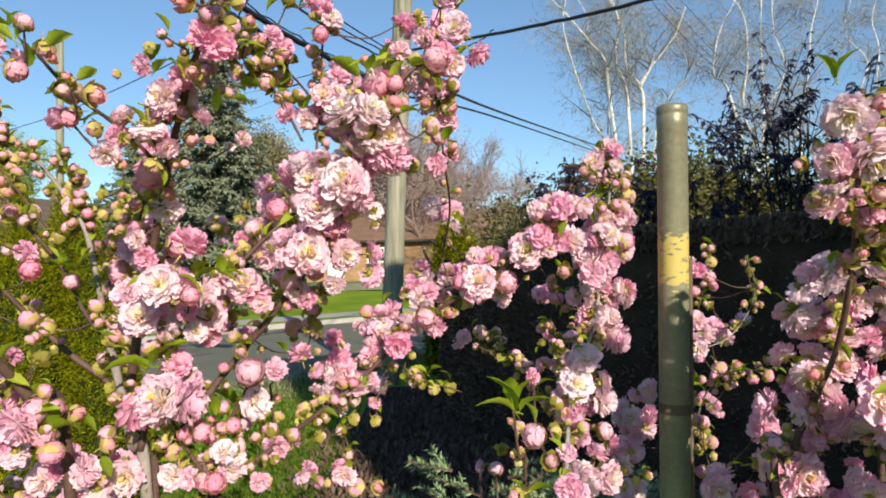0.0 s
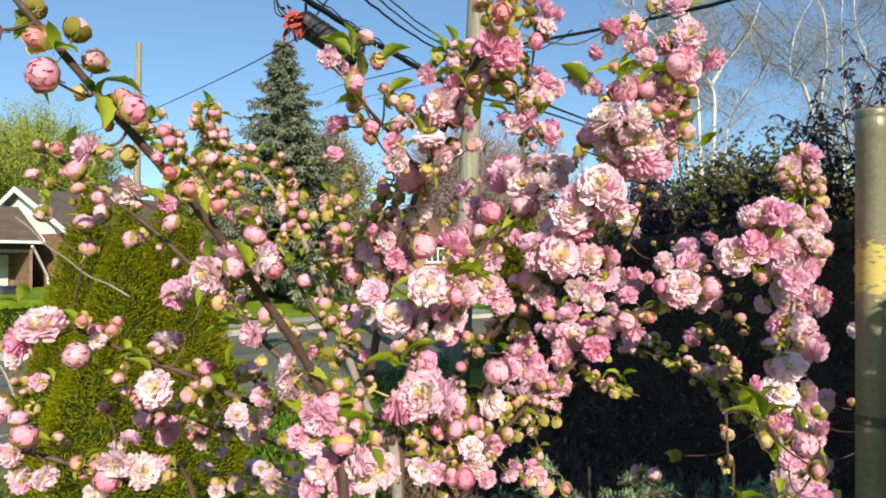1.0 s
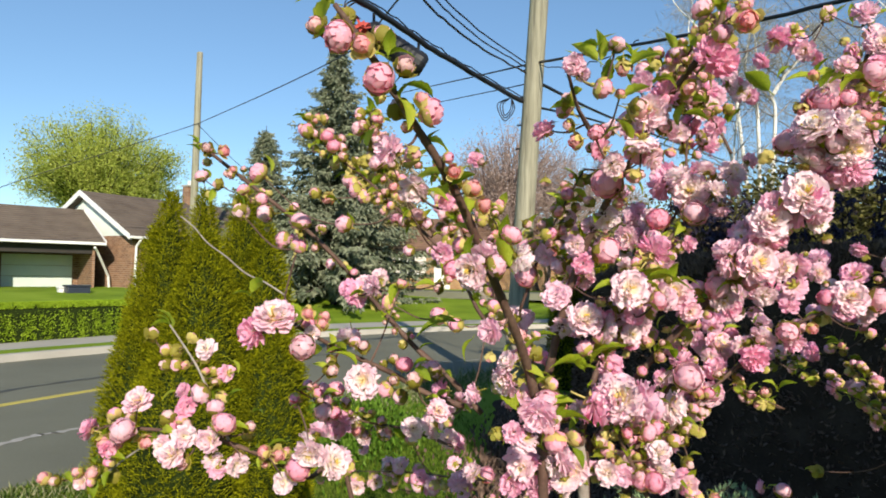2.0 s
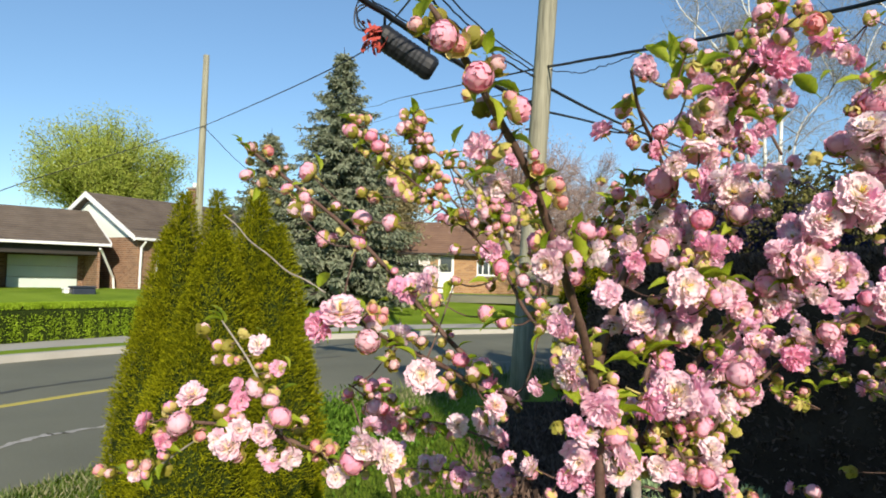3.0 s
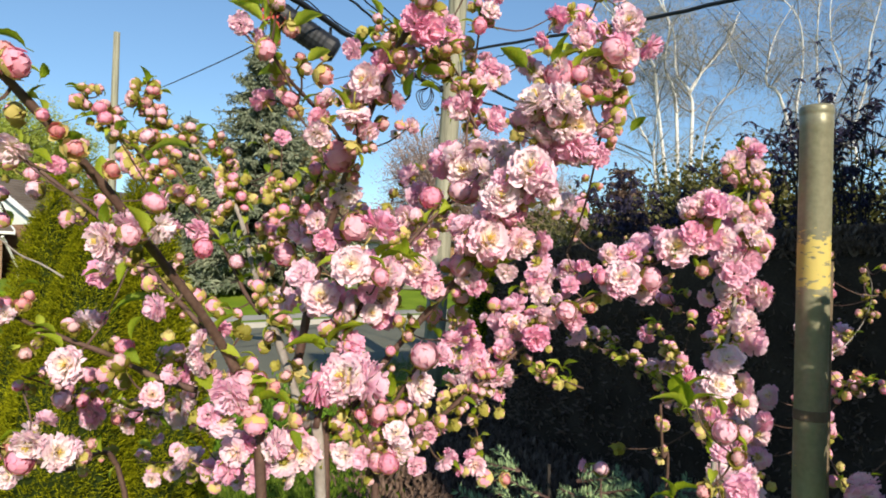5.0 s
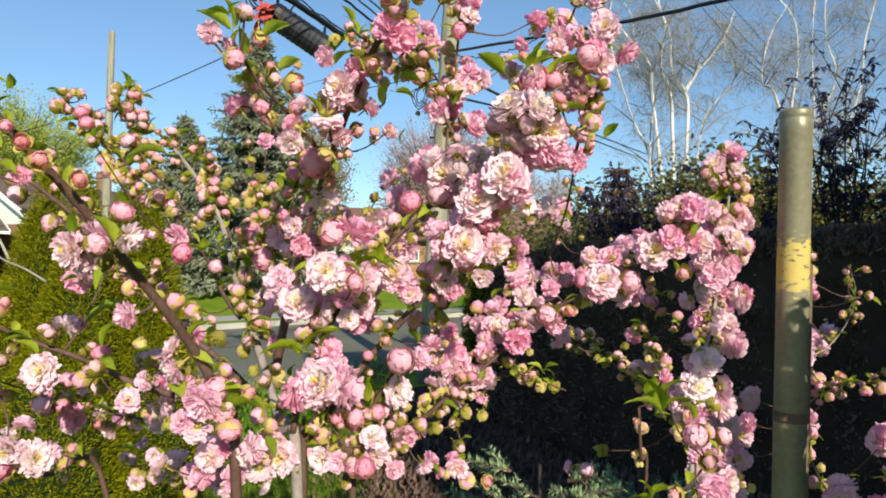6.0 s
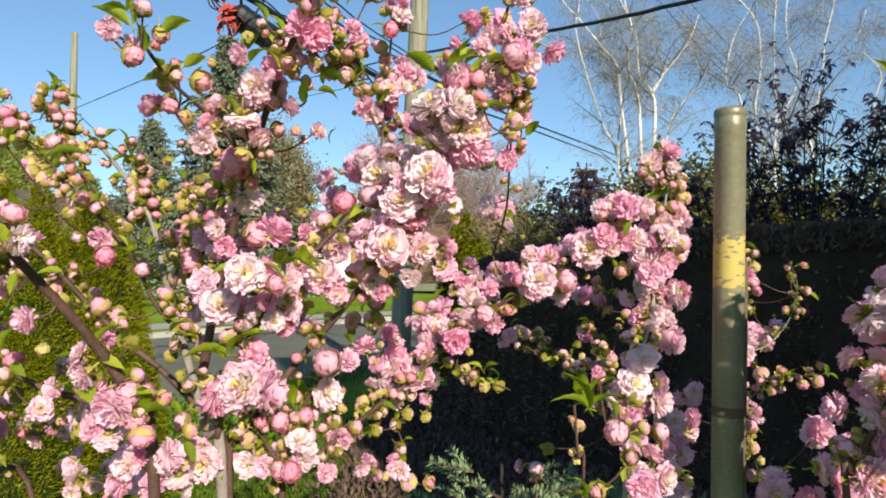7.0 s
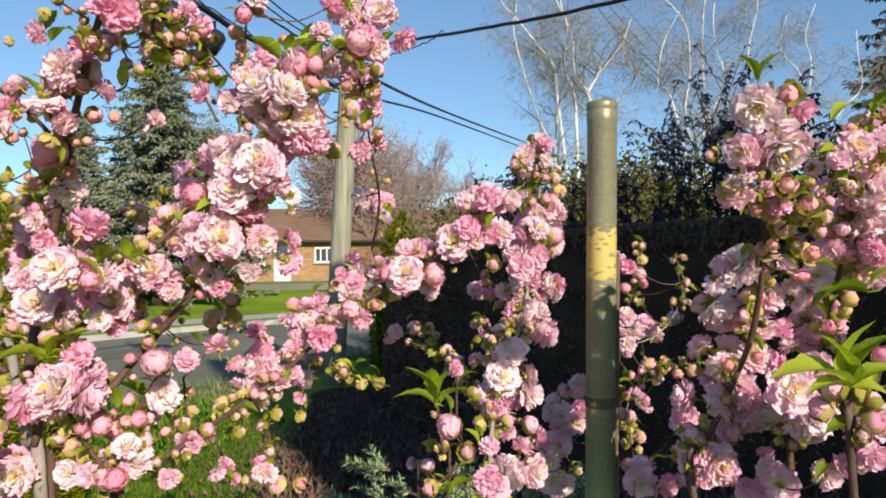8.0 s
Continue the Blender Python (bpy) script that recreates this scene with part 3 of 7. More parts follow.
def tree(name, at, height, label, stems=1, depth=4, seed=7, bark=BARK_DARK, twig=TWIG, leaf_mat=None, leaves=0, leaf=.12, lean=.25, first=.35, r=.03, kids=3, spread=.55, up=.12, twigs=6, category="tree", twig_r=.004, droop=0.0):
    rs = np.random.RandomState(seed)
    t = tagged(empty(name, at), label, category)
    ends = []
    for s in range(stems):
        out = []
        way0 = Vector((rs.normal(0, lean), rs.normal(0, lean), 1)) if stems > 1 else Vector((rs.normal(0, .05), rs.normal(0, .05), 1))
        grow(rs, Vector((rs.normal(0, .1), rs.normal(0, .1), -.2)) * (1 if stems > 1 else .1), way0, height * first, height * r, depth, out, spread, up, kids)
        top = max(p.z for o in out for p in o[0])
        k = height / max(top, .1)
        v, f, v2, f2 = [], [], [], []
        for pts, r0, r1, dep in out:
            pts = [p * k for p in pts]
            big = dep == depth
            tube(pts, r0, r1, 6 if big else 4, 0, v if big else v2, f if big else f2)
            if dep <= 1:
                ends.append(pts)
        link("trunk", v, f, bark, t, smooth=True)
        if v2:
            tagged(link("branchwork", v2, f2, twig, t), kind="stuff")
    # fine twigs as slender blades round the last limbs
    A = np.array([[tuple(p) for p in e] for e in ends])
    m = len(A) * twigs
    base = np.repeat(A, twigs, 0)
    q = rs.randint(1, 5, m)
    P = base[np.arange(m), q]
    along = np.repeat(A[:, -1] - A[:, 0], twigs, 0)
    Ln = np.linalg.norm(along, axis=1, keepdims=True)
    D = along / (Ln + 1e-9) + rs.normal(0, .55, (m, 3)) + np.array([0, 0, .1 - droop])
    tl = Ln[:, 0] * rs.uniform(.4, 1.0, m)
    if twigs:
        vv, ff = blades(P, D, rand_dirs(rs, m), tl, twig_r * 2, .15)
        tagged(link("fine_growth", vv, ff, twig, t), kind="stuff")
    if leaves:
        pick = rs.randint(0, m, leaves)
        Dn = D[pick] / np.linalg.norm(D[pick], axis=1, keepdims=True)
        LP = P[pick] + Dn * (tl[pick] * rs.uniform(.1, 1.1, leaves))[:, None] + rs.normal(0, leaf * .35, (leaves, 3))
        vv, ff = blades(LP, rand_dirs(rs, leaves) + np.array([0, 0, -.3]), rand_dirs(rs, leaves), leaf * rs.uniform(.5, 1.4, leaves), leaf * rs.uniform(.3, .6, leaves), .4)
        tagged(link("crown", vv, ff, leaf_mat, t), kind="stuff")
    return t


SPIRES = [(-.3, -.05, 2.02, .21), (-.11, .03, 2.03, .2), (.17, .05, 2.03, .26), (-.4, -.05, 1.78, .24), (.34, .0, 1.8, .26), (.02, -.16, 1.74, .36), (-.43, -.12, 1.3, .26), (.42, -.05, 1.3, .27), (.0, -.3, 1.2, .4)]
cedar_spires("emerald_cedar", (-2.5, 3.95, 0), SPIRES, 90000, "dense yellow-green emerald cedar clump with several spires")
clipped_hedge("clipped_hedge", [(-12.6, 1.0), (-12.1, 4.0), (-11.5, 7.2), (-10.9, 10.0), (-9.9, 12.6), (-9.2, 13.9)], .4, [.82, .82, .82, .82, .82, .8], HEDGE, 90000, "low clipped green hedge beside the far pavement", .048, 2, base=ground_z)
clipped_hedge("dark_hedge", [(6.5, 2.6), (3.2, 4.0), (1.3, 4.9), (0.55, 5.9), (0.3, 6.6)], .5, [1.85, 1.8, 1.72, 1.62, 1.5], SHADE_FOLIAGE, 52000, "tall hedge in deep shade, darkened further by its foliage colour", .05, 4, SHADE_BROWN)
spruce("tall_spruce", (-8.02, 22.6, .5), 9.3, 3.9, "tall grey-green spruce with drooping boughs across the road", 5, .95)
spruce("far_spruce", (-12.9, 27.4, .6), 7.4, 3.4, "grey-green spruce behind a taller one", 6, .8)
spruce("shaded_spruce", (16.5, 19.6, 0), 16.5, 3.2, "spruce at the edge of the garden, shade put into its colour", 8, 1.0, SHADE_FOLIAGE)


def dome_tree(name, at, height, rx, rz, label, limbs, leaves, leaf, bark, leaf_mat, seed):
    """A broad tree: trunk, limbs that fan out through a dome, and leaf clumps along their outer halves."""
    rs = np.random.RandomState(seed)
    t = tagged(empty(name, at), label, "tree")
    v, f = tube([(0, 0, -.3), (.05, 0, height * .2), (0, .05, height * .45), (0, 0, height * .8)], height * .022, height * .006, 8)
    link("trunk", v, f, bark, t, smooth=True)
    v, f, P = [], [], []
    cz = height - rz
    for i in range(limbs):
        u, th = rs.uniform(-.55, 1), rs.uniform(0, 6.28)
        k = rs.uniform(.8, 1.04) * (1 + .1 * math.sin(3 * th + 5 * u))
        end = Vector((rx * math.sqrt(max(0, 1 - u * u)) * math.cos(th) * k, rx * math.sqrt(max(0, 1 - u * u)) * math.sin(th) * k, cz + rz * u * k))
        st = Vector((0, 0, height * rs.uniform(.18, .5)))
        mid = st.lerp(end, .5) + Vector(rs.normal(0, .25, 3)) + Vector((0, 0, .3))
        pts = smooth_path([st, mid, end], 5)
        tube(pts, .05, .012, 4, 0, v, f)
        for q in pts[3:]:
            P += [q + Vector(rs.normal(0, .24, 3)) for _ in range(3)]
    tagged(link("branchwork", v, f, bark, t), kind="stuff")
    P = np.array(P)
    n = leaves
    Q = P[rs.randint(0, len(P), n)] + rs.normal(0, .27, (n, 3)) * np.array([1, 1, .7])
    vv, ff = blades(Q, rand_dirs(rs, n) * np.array([1, 1, .5]), rand_dirs(rs, n), leaf * rs.uniform(.5, 1.4, n), leaf * .75, .4)
    tagged(link("crown", vv, ff, leaf_mat, t), kind="stuff")
    return t


dome_tree("maple", (-28.1, 36.8, .7), 10.3, 4.6, 3.3, "round maple with fresh yellow-green spring leaves", 170, 90000, .115, BARK_DARK, MAPLE, 11)
tree("budding_tree", (1.4, 39.5, .7), 8.2, "bare tree with reddish spring buds", 3, 4, 15, BARK_DARK, TWIG_RED, BUD_RED, 12000, .09, .3, .26, .01, 4, .7, .08, 9, twig_r=.007)
dome_tree("budding_tree", (-2.7, 37.0, .7), 9.4, 3.7, 4.2, "broad bare tree with grey-mauve spring buds", 420, 42000, .085, TWIG_RED, BUD_RED, 13)
dome_tree("olive_tree", (-9.0, 31.0, .7), 7.3, 2.2, 2.9, "bushy tree with sparse olive spring leaves", 150, 60000, .12, BARK_DARK, OLIVE_HAZE, 67)
tree("budding_tree", (-0.6, 33.0, .7), 5.2, "small bare tree in front of the far bungalow", 2, 4, 14, BARK_DARK, TWIG_RED, None, 0, .1, .3, .3, .018, 3, .7, .06, 10, twig_r=.008)
def birch(at, tops, label, limbs, seed, fan=1.9, twigs=15, stems=()):
    """A birch clump: white stems that fan out of one foot, ascending limbs, and a haze of fine hanging twigs."""
    rs = np.random.RandomState(seed)
    t = tagged(empty("birch", at), label, "birch")
    lv, lf, P, D, L = [], [], [], [], []
    for top in [*tops, *stems]:
        foot, given = Vector((rs.normal(0, .12), rs.normal(0, .12), -.2)), len(top) > 3
        tx, ty, tz = top[-2:-1] + (0,) + top[-1:] if given else top
        end = Vector((tx, ty, tz))
        bowed = Vector((tx * .3, ty * .3, tz * .42))
        path = smooth_path(([foot] if top[1] < 6.3 else []) + [Vector((x, 0, z)) for x, z in zip(top[::2], top[1::2])], 5) if given else smooth_path([foot, bowed + Vector((*rs.normal(0, .2, 2), 0)), foot.lerp(end, .55) + Vector((*rs.normal(0, .26, 2), 0)), foot.lerp(end, .68) + Vector((*rs.normal(0, .26, 2), .1)), foot.lerp(end, .8) + Vector((*rs.normal(0, .24, 2), 0)), foot.lerp(end, .9) + Vector((*rs.normal(0, .2, 2), 0)), end], 4)
        v, f = tube(path, .055 if given else .04, .008, 7, .05, rng=random.Random(seed))
        link("trunk", v, f, BARK_BIRCH, t, "white birch stem", True)
        for k in range(limbs):
            u = .16 + .82 * rs.beta(1.1, 1.35)
            i = int(u * (len(path) - 1))
            p = path[i]
            th = rs.uniform(0, 6.28)
            ln = fan * (1.15 - u * .75) * rs.uniform(.5, 1.1)
            o = Vector((math.cos(th), math.sin(th), rs.uniform(.5, 1.1))).normalized()
            q = smooth_path([p, p + o * ln * .5 + Vector(rs.normal(0, .08, 3)), p + o * ln + Vector((0, 0, -.1 * ln))], 4)
            tube(q, .02 * (1.2 - u * .6), .006, 4, 0, lv, lf)
            for _ in range(twigs):
                w = q[rs.randint(2, len(q))]
                d = (q[-1] - q[0]).normalized() * .5 + Vector(rs.normal(0, .6, 3)) + Vector((0, 0, -.4))
                n = rs.uniform(.3, .95)
                P.append(w), D.append(d), L.append(n)
                for _ in range(3):
                    P.append(w + d.normalized() * n * rs.uniform(.2, .9)), D.append(d.normalized() * .6 + Vector(rs.normal(0, .6, 3)) + Vector((0, 0, -.35))), L.append(n * rs.uniform(.3, .6))
    tagged(link("limbwork", lv, lf, BIRCH_TWIG, t), kind="stuff")
    n = len(P)
    vv, ff = blades(np.array(P), np.array(D), rand_dirs(rs, n), np.array(L), .0075, .2)
    tagged(link("fine_growth", vv, ff, BIRCH_TWIG, t), kind="stuff")
    k = rs.randint(0, n, n // 2)
    Dn = np.array(D)[k]
    Dn /= np.linalg.norm(Dn, axis=1, keepdims=True)
    vv, ff = blades(np.array(P)[k] + Dn * (np.array(L)[k] * rs.uniform(.3, 1, len(k)))[:, None], rand_dirs(rs, len(k)), rand_dirs(rs, len(k)), .04, .022)
    tagged(link("young_foliage", vv, ff, BIRCH_LEAF, t), kind="stuff")
    return t


FORK = (.3, 5.29, .23, 6.36, -.12, 6.93, -.21, 8.07, -.64, 9.05, -.82, 10.0)
SIDE_LIMB = (.23, 6.36, .57, 6.94, .99, 7.44, 1.33, 7.94, 1.57, 8.6)
birch((5.2, 18.5, 0), [(-2.4, .3, 10.4), (1.6, .2, 8.6), (-1.5, .6, 9.4)], "bare white-barked birch with fine drooping twigs", 20, 17, 2.0, 25,
      [FORK, SIDE_LIMB, (-.62, 5.92, -.72, 7.06, -1.18, 7.7, -1.74, 8.42, -2.23, 8.98, -2.6, 9.8), (-.12, 5.77, -.44, 7.06, -.32, 8.21, -.51, 9.02, -.4, 10.2)])
birch((9.0, 18.5, 0), [(-1.1, 0, 10.4), (.2, .3, 11.0), (1.5, -.2, 9.6), (.7, .5, 9.9)], "bare birch with grey twigs and pale stems", 22, 19, 2.1, 25, [(-1.0, 5.8, -1.5, 6.62, -1.32, 7.78, -.8, 8.78)])
birch((12.2, 18.8, 0), [(-.6, 0, 8.8), (.5, .3, 9.3), (1.4, -.2, 8.3)], "smaller bare birch with a loose crown", 19, 21, 1.8, 24)


def wand_shrub(at, height, spread, stems, label, seed, leaf=.105):
    """A tall shrub of thin upright wands whose tips carry drooping whorls of narrow leaves."""
    rs = np.random.RandomState(seed)
    t = tagged(empty("dark_leaved_shrub", at), label, "shrub")
    P, D, L = [], [], []
    tv, tf = [], []
    for k in range(stems):
        th = 2 * math.pi * (k + rs.uniform(0, .8)) / stems
        far = spread * rs.uniform(.25, 1.0)
        h = height * rs.uniform(.72, 1.0) * (1.06 - .25 * far / spread)
        end = Vector((math.cos(th) * far, math.sin(th) * far, h))
        path = smooth_path([(rs.normal(0, .06), rs.normal(0, .06), -.1), (end.x * .3, end.y * .3, h * .42), (end.x * .68 + rs.normal(0, .05), end.y * .68, h * .75), end], 5)
        v, f = tube(path, .016, .004, 5)
        link("stem", v, f, BARK_DARK, t, smooth=True)
        shoots = [path]
        for _ in range(10):
            i = rs.randint(3, len(path) - 1)
            o = Vector((rs.normal(0, .5), rs.normal(0, .5), rs.uniform(.35, 1.0))).normalized() * rs.uniform(.25, .7) * height / 3.6
            q = smooth_path([path[i], path[i] + o * .55 + Vector((0, 0, .03)), path[i] + o], 4)
            tube(q, .006, .003, 4, 0, tv, tf)
            shoots.append(q)
        for s in shoots:
            lo = len(s) // 2
            for w in s[lo:]:
                if rs.rand() < .62 or w is s[-1]:
                    for _ in range(rs.randint(3, 7)):
                        a = rs.uniform(0, 6.28)
                        P.append(w), D.append((math.cos(a), math.sin(a), -rs.uniform(.2, 1.5))), L.append(leaf * rs.uniform(.55, 1.15))
    tagged(link("twiggy_growth", tv, tf, BARK_DARK, t), kind="stuff")
    n = len(P)
    vv, ff = blades(np.array(P), np.array(D), rand_dirs(rs, n), np.array(L), np.array(L) * .3, .5)
    tagged(link("foliage", vv, ff, SHADE_LEAF, t), kind="stuff")
    return t


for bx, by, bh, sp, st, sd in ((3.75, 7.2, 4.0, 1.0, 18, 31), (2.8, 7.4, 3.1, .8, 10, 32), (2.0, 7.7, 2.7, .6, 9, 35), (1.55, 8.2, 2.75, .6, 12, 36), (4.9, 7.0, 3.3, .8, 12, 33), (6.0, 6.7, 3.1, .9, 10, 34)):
    wand_shrub((bx, by, 0), bh, sp, st, "tall shrub with narrow drooping purple leaves, shade put into their colour", sd)
spruce("dark_conifer", (1.7, 8.9, 0), 2.9, 1.0, "bushy conifer behind the hedge, shade put into its colour", 9, .6, SHADE_FOLIAGE, .1)
cedar_spires("golden_cedar", (0.06, 9.0, 0), [(-.12, 0, 2.05, .3), (.02, .02, 2.2, .34), (.17, 0, 1.95, .32)], 9000, "sunlit yellow-green cedar beside the dark hedge", 12, CEDAR, .05)
for bx, by, bh, sd in ((4.6, 15.5, 3.8, 61), (7.7, 16.5, 4.5, 62), (10.5, 15.0, 4.3, 63), (13.5, 16.0, 4.8, 64), (2.4, 17.5, 3.3, 65), (6.2, 18.0, 4.5, 66)):
    dome_tree("olive_tree", (bx, by, 0), bh, 2.0, 1.7, "bushy tree with sparse olive spring leaves", 90, 7000, .13, BARK_DARK, OLIVE_LEAF, sd)
tree("olive_shrub", (0.95, 9.4, 0), 2.1, "low shrub with olive spring leaves", 5, 3, 41, BARK_DARK, TWIG, OLIVE_LEAF, 5000, .07, .3, .4, .008, 3, .6, .15, 6, category="shrub")


# ---- utility poles and cables ----
def pole(name, base, top, r0, r1, label):
    p = tagged(empty(name, base), label, "utility pole")
    d = Vector(top) - Vector(base)
    v, f = tube([d * t for t in (-.03, .12, .3, .5, .7, .85, 1)], r0, r1, 14, .015)
    link("shaft", v, f, POLE_WOOD, p, smooth=True)
    return p, d


P1, p1d = pole("utility_pole", (-0.8, 8.3, 0), (-0.34, 8.3, 8.2), .135, .105, "weathered grey wooden utility pole")
for k in (3.1, 3.4, 3.75, 4.1):
    c = p1d * (k / 8.2)
    v, f = tube([c + Vector((-.17, -.03, 0)), c + Vector((-.11, -.03, 0))], .012, .012, 6)
    link("step_bolt", v, f, CABLE, P1)
pole("far_utility_pole", (-13.47, 22.5, .5), (-13.37, 22.5, 9.65), .15, .11, "weathered grey utility pole across the road")


def cable(name, pts, r, label, sag=0.0, wob=0.0):
    q = smooth_path(pts, 10)
    a, b = q[0], q[-1]
    n = len(q) - 1
    q = [p + Vector((random.uniform(-wob, wob), 0, random.uniform(-wob, wob) - sag * 4 * (i / n) * (1 - i / n))) for i, p in enumerate(q)]
    v, f = tube(q, r, r, 6)
    return tagged(link(name, v, f, CABLE, smooth=True), label, "cable")


cable("trunk_cable", [(-.6, 8.26, 3.7), (-.78, 8.15, 3.715), (-1.46, 6.85, 3.82), (-1.9, 5.75, 3.88), (-2.35, 4.7, 3.94), (-3.6, 1.5, 4.16)], .03, "thick black overhead cable bundle", 0, .006)
cable("lashing_wire", [(-.6, 8.26, 3.75), (-.78, 8.17, 3.765), (-1.46, 6.87, 3.875), (-1.9, 5.77, 3.94), (-2.35, 4.72, 4.0), (-3.6, 1.5, 4.23)], .007, "thin black wire lashed over a cable", 0, .012)
for dz, k in ((0, .011), (.07, .008), (.13, .008)):
    cable("service_cable", [(-.68, 8.2, 4.05 + dz), (-1.2, 6.4, 3.9 + dz * 1.4), (-1.55, 4.8, 3.9 + dz * 1.6), (-2.2, 1.0, 4.1 + dz)], k, "black service cable to the pole", .03, .006)
cable("drop_cable", [(-.5, 8.2, 4.18), (.81, 6.07, 3.7), (1.63, 4.8, 3.45), (3.6, 1.6, 2.95)], .016, "black twisted drop cable running from the pole", .02, .004)
cable("drop_loop", [(-.48, 8.1, 4.1), (-.15, 7.6, 3.9), (.1, 7.2, 3.84), (.35, 6.85, 3.82), (.5, 6.57, 3.84)], .006, "loose black wire loop below a cable", 0, .012)
cable("street_cable", [(-0.57, 8.3, 3.98), (0.36, 11.0, 4.24), (1.58, 14.5, 4.66), (3.82, 20.0, 5.24), (6.06, 25.5, 5.82)], .022, "black overhead cable running away from the pole", 0)
cable("street_cable", [(-0.59, 8.3, 3.65), (0.36, 11.0, 4.08), (1.58, 14.5, 4.52), (3.82, 20.0, 5.05), (6.06, 25.5, 5.58)], .018, "black overhead cable running away from the pole", 0)
for z in (0, .3, .62):
    cable("power_line", [(-.3, 8.3, 7.6 + z), (2.4, 12.5, 8.2 + z), (6.5, 16.8, 6.7 + z * 1.4), (11, 22, 6.0 + z)], .006, "thin distant power line", 0)
cable("cross_street_wire", [(-13.3, 22.4, 6.95), (-5.1, 13.1, 6.0), (-2.58, 8.65, 5.25), (-.3, 4, 4.9)], .014, "thin wire crossing the street between poles", .15)
cable("cross_street_wire", [(-13.3, 22.4, 6.95), (-18.2, 18.8, 4.2), (-20.5, 19.8, 3.4)], .014, "thin service wire to the garage roof", .1)
cable("cross_street_wire", [(-.6, 8.3, 4.2), (-6.75, 25.1, 8.62), (-9, 31, 10.0), (-12.4, 39.9, 12.2)], .012, "thin wire running across the street", .1)
cable("cross_street_wire", [(-.6, 8.3, 3.95), (-6.75, 25.1, 7.95), (-9, 31, 9.2), (-12.4, 39.9, 11.1)], .008, "thin wire running across the street", .1)
cable("cross_street_wire", [(-13.3, 22.4, 6.9), (-12.2, 25, 5.4), (-10.6, 32, 3.4)], .012, "thin service wire to a far roof", .1)
for k in range(3):
    a = .05 * k
    cable("cable_coil", [(-.86, 8.1, 3.71), (-.94 - a * .7, 8.0, 3.6), (-.92, 8.0, 3.47 - a * .7), (-.85 + a * .5, 8.0, 3.54), (-.84, 8.08, 3.7)], .007, "spare loop of cable hanging at the pole")


def splice_case():
    """A ribbed black closure hung on the cable, with red ribbon round its end."""
    s = tagged(empty("cable_splice_case", (0, 0, 0)), "ribbed black cable splice case tied with red ribbon", "splice case")
    a, b = Vector((-2.04, 5.74, 3.74)), Vector((-1.53, 5.92, 3.425))
    v, f = [], []
    n = 26
    pts = [a.lerp(b, i / n) for i in range(n + 1)]
    d = (b - a).normalized()
    side = d.cross(Vector((0, 0, 1))).normalized()
    up = side.cross(d)
    seg = 16
    for i, p in enumerate(pts):
        r = .12 if 2 < i < n - 2 else (.085, .11, .12)[min(i, n - i, 2)]
        if 3 < i < n - 3 and i % 2:
            r *= .96
        for k in range(seg):
            t = 2 * math.pi * k / seg
            v.append(tuple(p + (side * math.cos(t) + up * math.sin(t)) * r))
    f = [(i * seg + k, i * seg + (k + 1) % seg, (i + 1) * seg + (k + 1) % seg, (i + 1) * seg + k) for i in range(n) for k in range(seg)]
    f += [tuple(range(seg)), tuple(n * seg + k for k in range(seg))]
    link("case", v, f, CABLE, s)
    rs = np.random.RandomState(4)
    for _ in range(22):  # loops and tails of ribbon
        p = a + Vector(rs.normal(0, .05, 3)) + Vector((-.02, -.08, -.04))
        o = Vector(rs.normal(0, 1, 3) + np.array([-.2, -.2, -.45])).normalized()
        mid = smooth_path([p, p + o * .06 + Vector(rs.normal(0, .03, 3)), p + o * .1 + Vector((0, 0, -.05))], 5)
        w = Vector(rs.normal(0, 1, 3)).cross(o).normalized() * .022
        v = [tuple(q + w * sg) for q in mid for sg in (-1, 1)]
        f = [(2 * i, 2 * i + 1, 2 * i + 3, 2 * i + 2) for i in range(len(mid) - 1)]
        link("ribbon", v, f, RED, s, "red warning ribbon")
    for t, l in ((.12, .2), (.9, .2)):
        p = a.lerp(b, t)
        v, f = tube(smooth_path([p, p + Vector((0, 0, .1)), p + Vector((.0, .0, .2))], 3), .014, .014, 6)
        link("hanger", v, f, CABLE, s)
    for k in range(3):
        v, f = tube(smooth_path([a, a + Vector((-.12 - .04 * k, -.03, .06)), a + Vector((-.2, 0, .2 + .05 * k)), a + Vector((-.08, .02, .3))], 5), .008, .008, 5)
        link("tail_wire", v, f, CABLE, s)


splice_case()

# ---- fence post ----
STEEL = mat("weathered_galvanised_steel", [(0.17, 0.162, 0.105), (0.26, 0.248, 0.165), (0.34, 0.325, 0.225)], 9, 0.42, 0.15, 120, 0.2, 0.4)
RUST = mat("rusty_steel", [(0.12, 0.09, 0.06), (0.2, 0.15, 0.1)], 14, 0.8, 0.4, 120, 0.2)


